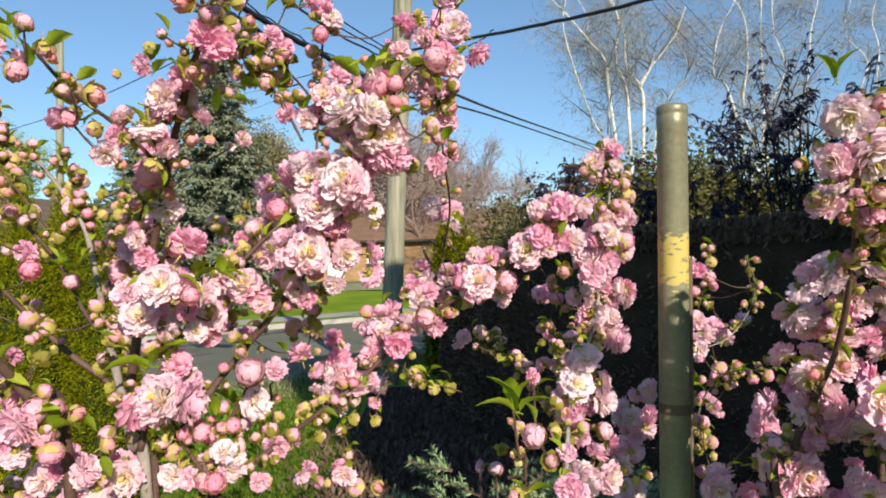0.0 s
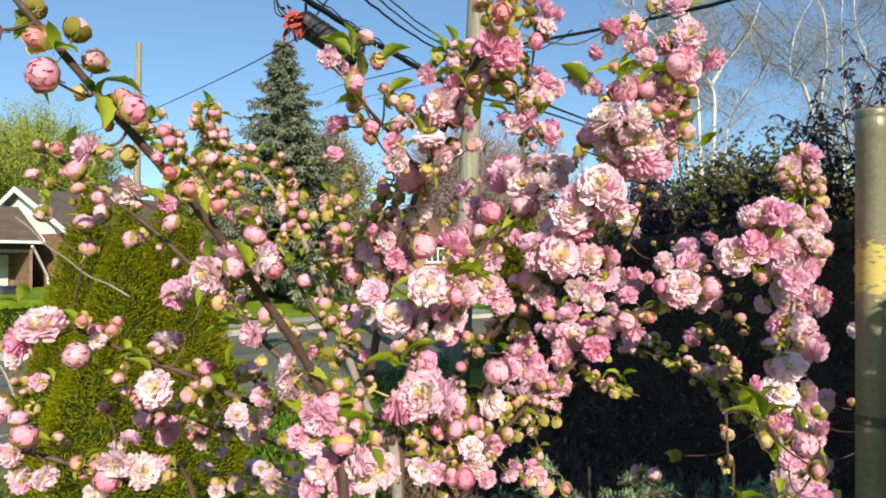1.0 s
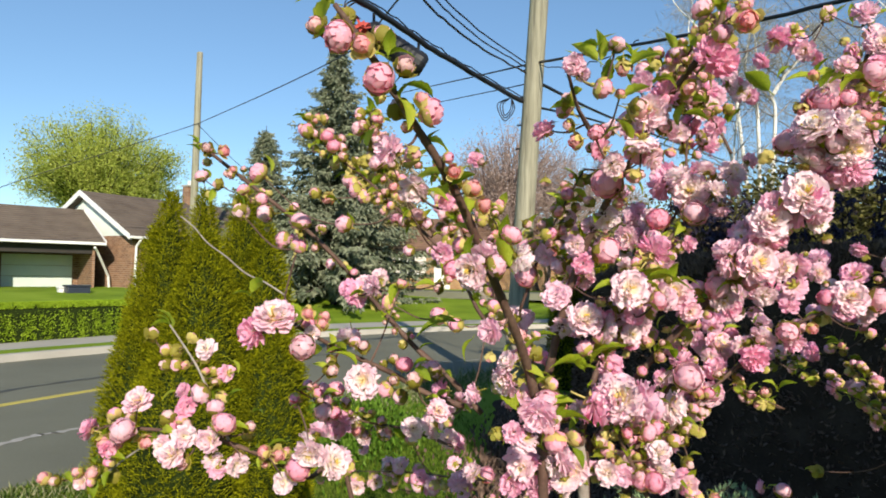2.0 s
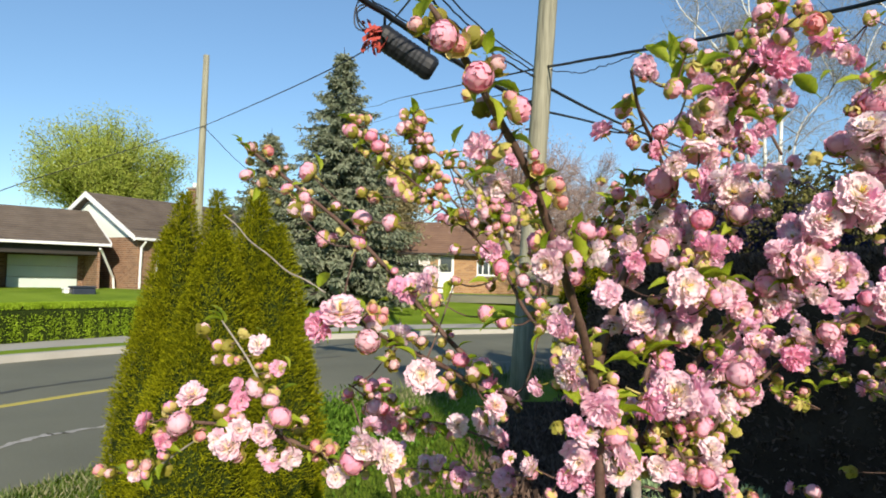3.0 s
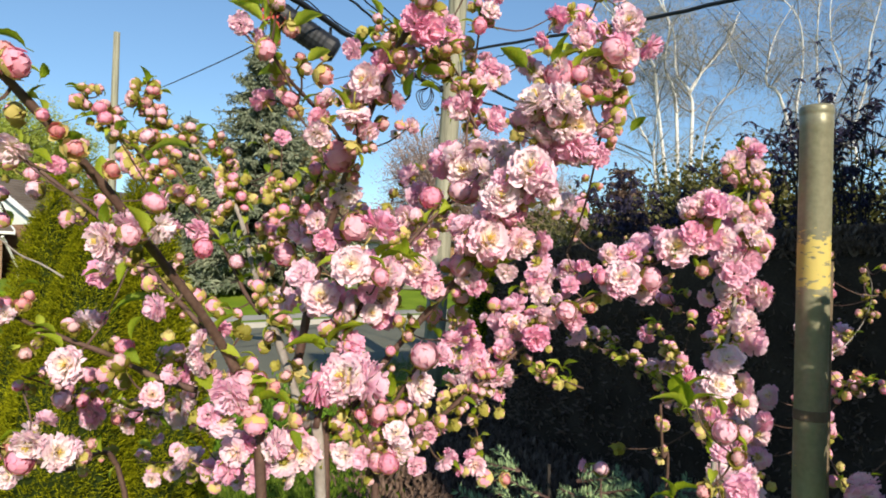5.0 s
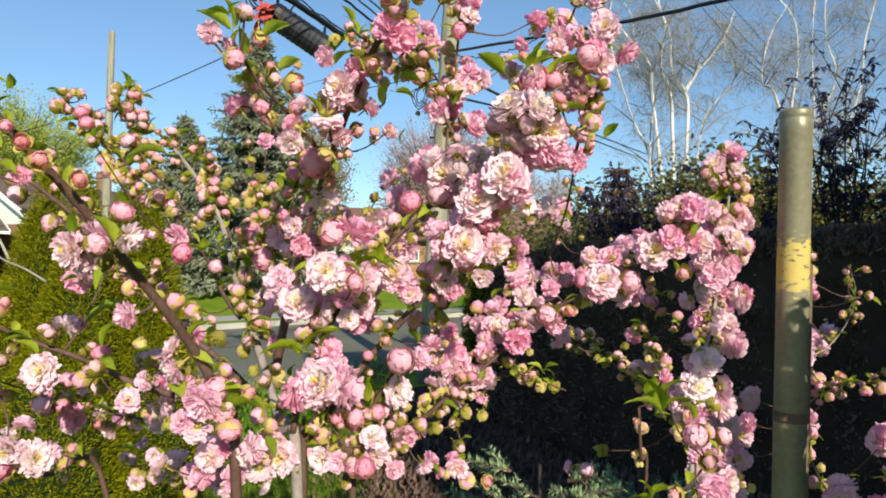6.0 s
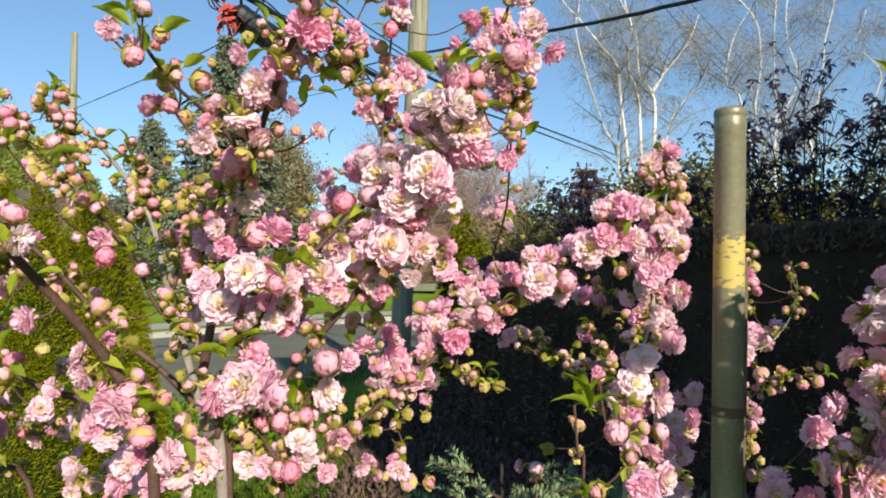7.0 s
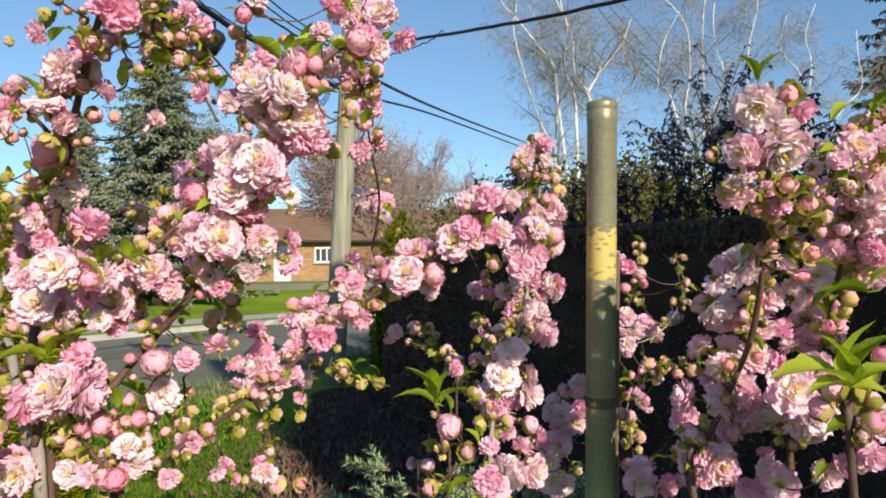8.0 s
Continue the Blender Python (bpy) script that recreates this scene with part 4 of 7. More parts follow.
def paint_on_steel():
    """Steel with a flaking band of old cream-yellow paint between two heights."""
    m = STEEL.copy()
    m.name = "steel_with_flaking_yellow_paint"
    n, l = m.node_tree.nodes, m.node_tree.links
    b = n["Principled BSDF"]
    ramp = next(x for x in n if x.type == "VALTORGB")
    tc, sep, nz = n.new("ShaderNodeTexCoord"), n.new("ShaderNodeSeparateXYZ"), n.new("ShaderNodeTexNoise")
    nz.inputs["Scale"].default_value, nz.inputs["Detail"].default_value = 80, 6
    flat = n.new("ShaderNodeMapping")  # the paint flakes along short level lines
    flat.inputs["Scale"].default_value = (1, 1, 2.6)
    l.new(tc.outputs["Object"], sep.inputs[0]), l.new(tc.outputs["Object"], flat.inputs[0]), l.new(flat.outputs[0], nz.inputs[0])
    edge = n.new("ShaderNodeMapRange")  # fades out towards the top edge of the paint
    edge.inputs[1].default_value, edge.inputs[2].default_value = 1.562, 1.522
    edge.inputs[3].default_value, edge.inputs[4].default_value = 0.0, 0.46
    l.new(sep.outputs[2], edge.inputs[0])
    add = n.new("ShaderNodeMath")
    add.operation = "ADD"
    l.new(edge.outputs[0], add.inputs[0]), l.new(nz.outputs[0], add.inputs[1])
    gap = n.new("ShaderNodeMapRange")  # a stretch below where the paint is worn through
    gap.inputs[1].default_value, gap.inputs[2].default_value = 1.44, 1.468
    gap.inputs[3].default_value, gap.inputs[4].default_value = -0.33, 0.0
    low = n.new("ShaderNodeMath")
    low.operation = "ADD"
    l.new(sep.outputs[2], gap.inputs[0]), l.new(add.outputs[0], low.inputs[0]), l.new(gap.outputs[0], low.inputs[1])
    add = low
    gt = n.new("ShaderNodeMath")
    gt.operation = "GREATER_THAN"
    gt.inputs[1].default_value = 0.86
    l.new(add.outputs[0], gt.inputs[0])
    mix = n.new("ShaderNodeMix")
    mix.data_type = "RGBA"
    l.new(gt.outputs[0], mix.inputs[0]), l.new(ramp.outputs[0], mix.inputs[6])
    mix.inputs[7].default_value = (0.6, 0.48, 0.15, 1)
    l.new(mix.outputs[2], b.inputs["Base Color"])
    mm = n.new("ShaderNodeMath")
    mm.operation = "MULTIPLY_ADD"
    mm.inputs[1].default_value, mm.inputs[2].default_value = -0.25, 0.25
    l.new(gt.outputs[0], mm.inputs[0]), l.new(mm.outputs[0], b.inputs["Metallic"])
    return m


def fence_post(base, top, r):
    """An open steel tube with a rolled rim, a paint band, and the rusty fittings of a fence."""
    p = tagged(empty("fence_post", (0, 0, 0)), "open-topped weathered steel fence post with flaking yellow paint", "fence post")
    base, top = Vector(base), Vector(top)
    d = (top - base).normalized()
    s = d.cross(Vector((0, 1, 0))).normalized()
    u = s.cross(d)
    seg = 32
    ln = (top - base).length
    prof = [(-.2, r), (ln * .5, r), (ln - .034, r), (ln - .032, r * 1.035), (ln - .0165, r * 1.035), (ln - .0145, r * .985), (ln - .012, r * 1.045), (ln - .004, r * 1.055), (ln, r * .99), (ln - .004, r * .9), (ln - .12, r * .88)]
    v = []
    for h, q in prof:
        for k in range(seg):
            a = 2 * math.pi * k / seg
            v.append(tuple(base + d * h + (s * math.cos(a) + u * math.sin(a)) * q * (1 + .012 * math.sin(3 * a + h * 40))))
    f = [(i * seg + k, i * seg + (k + 1) % seg, (i + 1) * seg + (k + 1) % seg, (i + 1) * seg + k) for i in range(len(prof) - 1) for k in range(seg)]
    f.append(tuple((len(prof) - 1) * seg + k for k in range(seg)))
    link("tube", v, f, paint_on_steel(), p, smooth=True)
    c = base + d * (1.268 - base.z)
    v, f = tube([c, c + d * .015], r * 1.035, r * 1.035, 24)
    link("brace_band", v, f, RUST, p, "rusty brace band")
    off = s * -(r + .003)
    v, f = tube([base + off, base + d * (1.5 - base.z) + off], .0035, .0035, 6)
    link("tension_bar", v, f, RUST, p, "rusty tension bar")


# ---- blue spruce seedling, ground cover, grass ----
def shade_bed():
    """A low, uneven dark sheet under the hedge: ground shade put into its colour."""
    rs = np.random.RandomState(9)
    outline = [(-.3, 1.2), (-.5, 2.6), (-.75, 4.2), (-.95, 5.6), (-1.05, 7.2), (-.8, 8.3), (2.2, 8.6), (7.2, 7.6), (7.4, 1.0), (3, .9)]
    cx, cy = 2.2, 4.2
    v, f, k = [(cx, cy, .07)], [], 6
    ring = smooth_path([(x, y, 0) for x, y in outline + outline[:1]], 6)[:-1]
    n = len(ring)
    for j in range(1, k + 1):
        for p in ring:
            u = j / k
            v.append((cx + (p.x - cx) * u, cy + (p.y - cy) * u, .07 + rs.uniform(-.02, .02) if j < k else -.02))
    f += [(0, 1 + i, 1 + (i + 1) % n) for i in range(n)]
    for j in range(k - 1):
        f += [(1 + j * n + i, 1 + (j + 1) * n + i, 1 + (j + 1) * n + (i + 1) % n, 1 + j * n + (i + 1) % n) for i in range(n)]
    return tagged(link("shade_bed", v, f, SHADE_BROWN, smooth=True), "dark bed below the hedge, ground shade put into its colour", "garden bed", kind="structure")


shade_bed()


def spruce_sprig(name, at, boughs, seed):
    rs = np.random.RandomState(seed)
    s = tagged(empty(name, at), "young blue-green spruce with stiff short needles", "spruce")
    v, f = tube([(0, 0, 0), (0, .01, .55)], .014, .004, 6)
    link("trunk", v, f, BARK_DARK, s)
    for b in range(boughs):
        th = rs.uniform(0, 6.28)
        z0 = rs.uniform(.12, .5)
        ln = (.5 - z0 * .62) * rs.uniform(.75, 1.1)
        tips = [(th, ln, z0)] + [(th + sg * .55, ln * .55, z0 + .02) for sg in (-1, 1)]
        P, D, L = [], [], []
        bv, bf = [], []
        for j, (t2, l2, z) in enumerate(tips):
            st = Vector((0, 0, z)) if not j else Vector((math.cos(th) * ln * .4, math.sin(th) * ln * .4, z + .03))
            pts = smooth_path([st, st + Vector((math.cos(t2), math.sin(t2), .22)) * l2 * .5, st + Vector((math.cos(t2), math.sin(t2), .25)) * l2], 4)
            tube(pts, .004, .002, 5, 0, bv, bf)
            ax = (pts[-1] - pts[0]).normalized()
            for q in np.linspace(.08, 1, int(l2 * 520)):
                p = pts[0].lerp(pts[-1], q)
                rd = Vector(rs.normal(0, 1, 3))
                rd = (rd - ax * rd.dot(ax)).normalized()
                P.append(p), D.append(rd * .9 + ax * .5 + Vector((0, 0, .3))), L.append(.021 * rs.uniform(.85, 1.1))
        bo = link("bough", bv, bf, BARK_SHRUB, s)
        vv, ff = blades(np.array(P), np.array(D), rand_dirs(rs, len(P)), np.array(L), .0048, .05)
        link("needles", vv, ff, SPRUCE_BLUE, bo)
    return s


for fx, fy, fs, sd in ((0.1, 2.35, 1.5, 3), (0.47, 2.4, 1.46, 4)):
    sprig = spruce_sprig("blue_spruce_seedling", (fx, fy, -.04), 30, sd)
    sprig.scale = (fs, fs, fs)


def tuft_field(name, n, place, length, width, material, label, category, seed, lift=.0):
    rs = np.random.RandomState(seed)
    P = np.array([place(rs) for _ in range(n)])
    D = rs.normal(0, .35, (n, 3)) + np.array([0, 0, 1])
    v, f = blades(P, D, rand_dirs(rs, n), length * rs.uniform(.5, 1.4, n), width, .5)
    return tagged(link(name, v, f, material), label, category, kind="stuff")


def near_edge(rs, spread, lo, hi):
    k = rs.randint(lo, hi)
    (ax, ay), (bx, by) = _mid[k], _mid[k + 1]
    t = rs.uniform()
    dx, dy = bx - ax, by - ay
    q = math.hypot(dx, dy)
    o = ROAD_NEAR + abs(rs.normal(0, spread))
    return (ax + t * dx + dy / q * o, ay + t * dy - dx / q * o, 0)


def on_lawn(rs):
    """A spot on the near lawn, clear of road and dark bed."""
    while True:
        x, y = rs.uniform(-5.5, 3.5), rs.normal(2.6, 2.6)
        bed = x + rs.normal(0, .22) > -.2 - .15 * y and y > .95 + .05 * math.sin(5 * x)
        if -2.5 < y < 8.5 and not bed and far_side(x, y) < -(ROAD_HALF + 2.6 + ROAD_NEAR):
            return (x, y, 0)


tuft_field("short_verge_grass", 9000, lambda rs: near_edge(rs, .5, 14, 29), .07, .01, DRY_BLADE, "short pale verge grass beside the road", "grass", 25)
tuft_field("low_verge_grass", 9000, lambda rs: near_edge(rs, .4, 29, 43), .075, .01, DRY_BLADE, "short pale verge grass beside the road", "grass", 26)
tuft_field("verge_grass", 1300, lambda rs: near_edge(rs, .3, 29, 43), .2, .01, DRY_BLADE, "long pale seeding grass along the road edge", "grass", 21)
tuft_field("lawn_grass", 90000, on_lawn, .055, .008, BLADE, "short green lawn grass", "grass", 22)
tuft_field("ground_cover", 9000, lambda rs: (rs.normal(-2.3, .3), rs.normal(5.6, .5), abs(rs.normal(0, .1))), .06, .03, COVER_LEAF, "leafy green ground cover below the shrub", "ground cover", 23)

def in_bed(rs):
    """A spot on the dark bed, thinning out towards its rim."""
    a, q = rs.uniform(0, 2 * math.pi), math.sqrt(rs.uniform()) + rs.normal(0, .12)
    return (.95 + 1.75 * q * math.cos(a), 4.75 + 3.3 * q * math.sin(a), .04 + abs(rs.normal(0, .025)))


# Dark leaves laid over the bed to keep this ground as dark as shade.
tuft_field("shade_cover", 38000, lambda rs: in_bed(rs), .06, .03, SHADE_FOLIAGE, "low dark leaves that deepen the painted shade of the bed", "ground cover", 24)


# ---- flowering almond: blossoms, buds and leaves ----
def petal_mat(name, centre, middle, edge, rough=.55, trans=.35, mid_at=.5):
    """Petal colour runs from the heart of the flower outwards, with faint veining and piece-to-piece change."""
    m = bpy.data.materials.new(name)
    m.use_nodes = True
    n, l = m.node_tree.nodes, m.node_tree.links
    b = n["Principled BSDF"]
    b.inputs["Roughness"].default_value, b.inputs["Specular IOR Level"].default_value = rough, .12
    tc, ln, ramp, info = n.new("ShaderNodeTexCoord"), n.new("ShaderNodeVectorMath"), n.new("ShaderNodeValToRGB"), n.new("ShaderNodeObjectInfo")
    nz = n.new("ShaderNodeTexNoise")
    nz.inputs["Scale"].default_value, nz.inputs["Detail"].default_value = 3.0, 4
    ln.operation = "LENGTH"
    l.new(tc.outputs["Object"], ln.inputs[0]), l.new(tc.outputs["Object"], nz.inputs[0])
    add = n.new("ShaderNodeMath")
    add.operation = "MULTIPLY_ADD"
    add.inputs[1].default_value = .5
    sub = n.new("ShaderNodeMath")
    sub.operation = "SUBTRACT"
    sub.inputs[1].default_value = .25
    l.new(ln.outputs["Value"], sub.inputs[0]), l.new(nz.outputs[0], add.inputs[0]), l.new(sub.outputs[0], add.inputs[2])
    e = ramp.color_ramp.elements
    e.new(mid_at)
    for el, pos, c in zip(e, (.18, mid_at, .98), (centre, middle, edge)):
        el.position, el.color = pos, (*c, 1)
    l.new(add.outputs[0], ramp.inputs[0])
    hsv = n.new("ShaderNodeHueSaturation")
    rng, hue = n.new("ShaderNodeMapRange"), n.new("ShaderNodeMapRange")
    rng.inputs[3].default_value, rng.inputs[4].default_value = .6, 1.15
    hue.inputs[3].default_value, hue.inputs[4].default_value = .485, .512
    isl = n.new("ShaderNodeNewGeometry")
    l.new(info.outputs["Random"], rng.inputs[0]), l.new(isl.outputs["Random Per Island"], hue.inputs[0])
    l.new(rng.outputs[0], hsv.inputs["Saturation"]), l.new(hue.outputs[0], hsv.inputs["Hue"]), l.new(ramp.outputs[0], hsv.inputs["Color"])
    l.new(hsv.outputs[0], b.inputs["Base Color"])
    tr, ms = n.new("ShaderNodeBsdfTranslucent"), n.new("ShaderNodeMixShader")
    ms.inputs[0].default_value = trans
    deep = n.new("ShaderNodeGamma")  # light that has passed through a petal comes out a deeper pink
    deep.inputs["Gamma"].default_value = 1.9
    l.new(hsv.outputs[0], deep.inputs["Color"])
    l.new(deep.outputs[0], tr.inputs[0]), l.new(b.outputs[0], ms.inputs[1]), l.new(tr.outputs[0], ms.inputs[2])
    l.new(ms.outputs[0], n["Material Output"].inputs[0])
    return m


OPEN = petal_mat("open_petals", (.975, .86, .56), (.985, .88, .89), (.975, .69, .81), trans=.4)
HALF = petal_mat("half_open_petals", (.975, .75, .82), (.97, .67, .79), (.97, .55, .745), trans=.4)
BUD = petal_mat("bud_petals", (.95, .46, .59), (.95, .48, .63), (.96, .52, .69), trans=.38)
CREAM = petal_mat("faded_petals", (.86, .52, .46), (.9, .56, .54), (.91, .48, .55), trans=.4)
CALYX = mat("calyx", [(.26, .23, .03), (.46, .41, .075), (.68, .57, .21)], 40, .6, .2, 200, obj=.7, trans=.3)
LEAF = mat("young_leaves", [(.2, .29, .012), (.36, .46, .022), (.52, .6, .06)], 30, .42, .35, 160, obj=.5, trans=.5)
STAMEN = mat("stamens", [(.55, .4, .06), (.75, .58, .12)], 30, .7, 0, 100)


ROOTS = []  # the petals of one flower grow out of one point


def petal(v, f, length, width, tilt, turn, base_r, cup, ruffle, rs, lift=0.0, curl=0.0):
    """One petal as a small cupped grid: tilt 0 lies flat, 90 stands upright."""
    nu = 3
    b0 = len(v)
    ROOTS.append(b0 + 1)
    ct, st = math.cos(tilt), math.sin(tilt)
    for i in range(nu + 1):
        u = i / nu
        half = width * .5 * (math.sin(math.pi * min(1, .12 + .86 * u ** .75)) ** .6) if i < nu else width * .46
        for j in range(-1, 2):
            x = base_r + length * u
            y = half * j
            z = cup * (j * j) * half + cup * .5 * length * (u - .5) ** 2 + (rs.uniform(-ruffle, ruffle) if u > .6 else 0) + curl * length * max(0, u - .5) ** 2
            X, Z = base_r + (x - base_r) * ct - z * st, (x - base_r) * st + z * ct + lift
            v.append((X * math.cos(turn) - y * math.sin(turn), X * math.sin(turn) + y * math.cos(turn), Z))
    for i in range(nu):
        for j in range(2):
            a = b0 + i * 3 + j
            f.append((a, a + 1, a + 4, a + 3))


def shell_petal(v, f, R, low, high, turn, half, flare, rs, drop=0.0):
    """A petal that wraps a ball of radius R from the polar angle low (at the stalk) to high (towards the top)."""
    b0 = len(v)
    ROOTS.append(b0 + 1)
    nu = 4
    for i in range(nu + 1):
        u = i / nu
        th = radians(low + (high - low) * u)
        w = half * (math.sin(math.pi * (.16 + .72 * u)) ** .8)
        for j in (-1, 0, 1):
            r = R * (1 + flare * u * u + .05 * abs(j) * (1 - u) + (rs.uniform(-.05, .05) if u > .6 else 0))
            tj = th + (radians(7) * abs(j) * u if high < 60 else 0)
            ph = turn + w * j / max(.45, math.sin(tj))
            v.append((r * math.sin(tj) * math.cos(ph), r * math.sin(tj) * math.sin(ph), r * math.cos(tj) - drop))
    for i in range(nu):
        for j in range(2):
            k = b0 + i * 3 + j
            f.append((k, k + 1, k + 4, k + 3))


def finish(name, v, f, ids, mats, heart=-.2):
    """Makes the flower's mesh, with the roots of its petals drawn together at the heart."""
    me = bpy.data.meshes.new(name)
    joint, roots = len(v), set(ROOTS)
    ROOTS.clear()
    v.append((0, 0, heart))
    me.from_pydata([tuple(p) for p in v], [], [tuple(joint if k in roots else k for k in q) for q in f])
    for m in mats:
        me.materials.append(m)
    me.polygons.foreach_set("material_index", ids)
    me.polygons.foreach_set("use_smooth", [True] * len(f))
    return me


def stalk(v, f, ids, top, rs):
    ROOTS.append(len(v))
    tube([(0, 0, top), (0, 0, top - .16), (0, 0, top - .3)], .24, .1, 7, 0, v, f)
    tube([(0, 0, top - .28), (.06, .02, top - .6), (.1, .05, top - 1.0)], .06, .05, 5, 0, v, f)
    ids += [2] * (len(f) - len(ids))


def scale_petal(v, f, R, theta, phi, span, half, tip, rs, squash=1.0):
    """One small petal of a pompon, lying on the ball at (theta, phi) with its tip standing off towards the top."""
    b0 = len(v)
    ROOTS.append(b0 + 1)
    nu = 3
    for i in range(nu + 1):
        u = i / nu
        th = radians(theta + span * (.5 - u))
        w = half * (.5, .95, 1.12, .82)[i]
        for j in (-1, 0, 1):
            r = R * (.84 + (.16 + tip * (1 - .6 * max(0, u - .6))) * u ** 1.2) * (1 + rs.uniform(-.055, .055) * u) * (1 - (.07 if u == 1 and j == 0 else 0))
            ph = phi + w * j / max(.3, math.sin(max(th, .05)))
            v.append((r * math.sin(th) * math.cos(ph), r * math.sin(th) * math.sin(ph), r * math.cos(th) * squash))
    for i in range(nu):
        for j in range(2):
            k = b0 + i * 3 + j
            f.append((k, k + 1, k + 4, k + 3))


def pompon(name, seed, material, n, half, tip, squash=1.0, open_top=0.0, sepal_high=118.0, low=150.0, sepal_half=.45, span=56.0, sepal_span=62.0):
    """A double blossom seen as a ball of many overlapping petals; open_top leaves a yellow heart."""
    rs = np.random.RandomState(seed)
    v, f = [], []
    for i in range(n):
        c = math.cos(radians(low)) + (math.cos(radians(max(open_top, 8))) - math.cos(radians(low))) * (i + .5) / n
        th = math.degrees(math.acos(c)) + rs.uniform(-7, 7)
        scale_petal(v, f, rs.uniform(.9, 1.05), th, i * 2.39996 + rs.uniform(-.2, .2), span * rs.uniform(.85, 1.15), half * rs.uniform(.8, 1.25), tip * rs.uniform(.2, 1.6), rs, squash)
    b0 = len(v)  # the packed petals of the heart
    ROOTS.append(b0 + 50)
    for a in range(6):
        th = radians(max(open_top * .8, 6) + (150 - max(open_top * .8, 6)) * a / 5)
        for k in range(10):
            q = .7 * (1 + rs.uniform(-.05, .05))
            v.append((q * math.sin(th) * math.cos(k * .6283), q * math.sin(th) * math.sin(k * .6283), q * math.cos(th) * squash))
    f += [(b0 + a * 10 + k, b0 + a * 10 + (k + 1) % 10, b0 + (a + 1) * 10 + (k + 1) % 10, b0 + (a + 1) * 10 + k) for a in range(5) for k in range(10)]
    f.append(tuple(b0 + k for k in range(10)))
    ids = [0] * len(f)
    if open_top:
        for k in range(14):
            a, q = rs.uniform(0, 6.28), rs.uniform(.03, .24)
            tube([(q * .5 * math.cos(a), q * .5 * math.sin(a), .3 * squash), (q * math.cos(a), q * math.sin(a), .86 * squash)], .014, .03, 4, 0, v, f)
    ids += [1] * (len(f) - len(ids))
    for k in range(5):
        scale_petal(v, f, 1.05, sepal_high + 24, 2 * math.pi * k / 5 + rs.uniform(-.1, .1), sepal_span, sepal_half, .08, rs, squash)
    ids += [2] * (len(f) - len(ids))
    stalk(v, f, ids, -.88 * squash, rs)
    return finish(name, v, f, ids, (material, STAMEN, CALYX))


def double_bloom(name, seed, material, n=62, squash=.66, first=13.0, last=104.0, half=.2, curl=.1, rough=.05):
    """An open double blossom of unit radius that faces +z: a dome of many small rounded petals whose tips lie in a spiral, round a yellow heart."""
    rs = np.random.RandomState(seed)
    v, f = [], []
    c0, c1 = math.cos(radians(first)), math.cos(radians(last))
    for i in range(n):
        u = (i + .5) / n
        th = math.acos(c0 + (c1 - c0) * u) + radians(rs.uniform(-11, 11))
        ph = i * 2.39996 + rs.uniform(-.45, .45)
        R = rs.uniform(.84, 1.08)
        w = half * rs.uniform(.7, 1.3) * (.8 + .35 * u)
        tip = np.array([math.sin(th) * math.cos(ph), math.sin(th) * math.sin(ph), math.cos(th) * squash]) * R
        root = np.array([.12 * math.cos(ph), .12 * math.sin(ph), -.16 - .1 * u])
        along = tip - root
        side = np.array([-math.sin(ph), math.cos(ph), 0]) + rs.normal(0, .22, 3)
        inner = np.cross(side, along)
        inner *= math.copysign(1, inner[2]) / (np.linalg.norm(inner) + 1e-9)
        b0 = len(v)
        ROOTS.append(b0 + 1)
        for q, k in ((.3, .35), (.62, .8), (.86, 1.12), (.97, .98), (1.03, .5)):
            for j in (-1, 0, 1):
                bend = inner * (.3 * w * abs(j) - curl * w * 4 * max(0, q - .7) * (u - .25) * 2.4)
                p = root + along * (q - (.03 if j == 0 and q > 1 else 0)) + side * w * k * j + bend + rs.normal(0, rough * .5 * q * q, 3)
                v.append(tuple(p))
        f += [(b0 + r * 3 + j, b0 + r * 3 + j + 1, b0 + r * 3 + j + 4, b0 + r * 3 + j + 3) for r in range(4) for j in range(2)]
    ids = [0] * len(f)
    for k in range(8 if first > 5 else 0):
        a, q = rs.uniform(0, 6.28), rs.uniform(.02, .16)
        tube([(q * .4 * math.cos(a), q * .4 * math.sin(a), .05), (q * math.cos(a), q * math.sin(a), squash * .86)], .014, .026, 4, 0, v, f)
    ids += [1] * (len(f) - len(ids))
    for k in range(5):
        petal(v, f, .5, .34, radians(-38), 2 * math.pi * k / 5, .05, .2, .02, rs, -.26)
    ids += [2] * (len(f) - len(ids))
    stalk(v, f, ids, -.24, rs)
    return finish(name, v, f, ids, (material, STAMEN, CALYX))


def spent_cup(name, seed):
    """A small nodding cup: blunt cream-yellow sepals round a crumpled ball of pale petals."""
    rs = np.random.RandomState(seed)
    v, f = [], []
    for i in range(16):
        th = math.degrees(math.acos(1 - 1.25 * (i + .5) / 16)) + rs.uniform(-8, 8)
        scale_petal(v, f, rs.uniform(.6, .9), th, i * 2.39996, 62, .42, .3, rs)
    ids = [0] * len(f)
    for k in range(5):
        shell_petal(v, f, rs.uniform(.88, 1.05), 172, rs.uniform(48, 98), 2 * math.pi * k / 5 + rs.uniform(-.3, .3), .6, rs.uniform(.0, .4), rs)
    for k in range(4):
        shell_petal(v, f, rs.uniform(.8, .95), 165, rs.uniform(88, 112), 2 * math.pi * (k + .5) / 4 + rs.uniform(-.3, .3), .55, rs.uniform(.3, .6), rs)
    ids += [2] * (len(f) - len(ids))
    stalk(v, f, ids, -.92, rs)
    return finish(name, v, f, ids, (CREAM, STAMEN, CALYX))


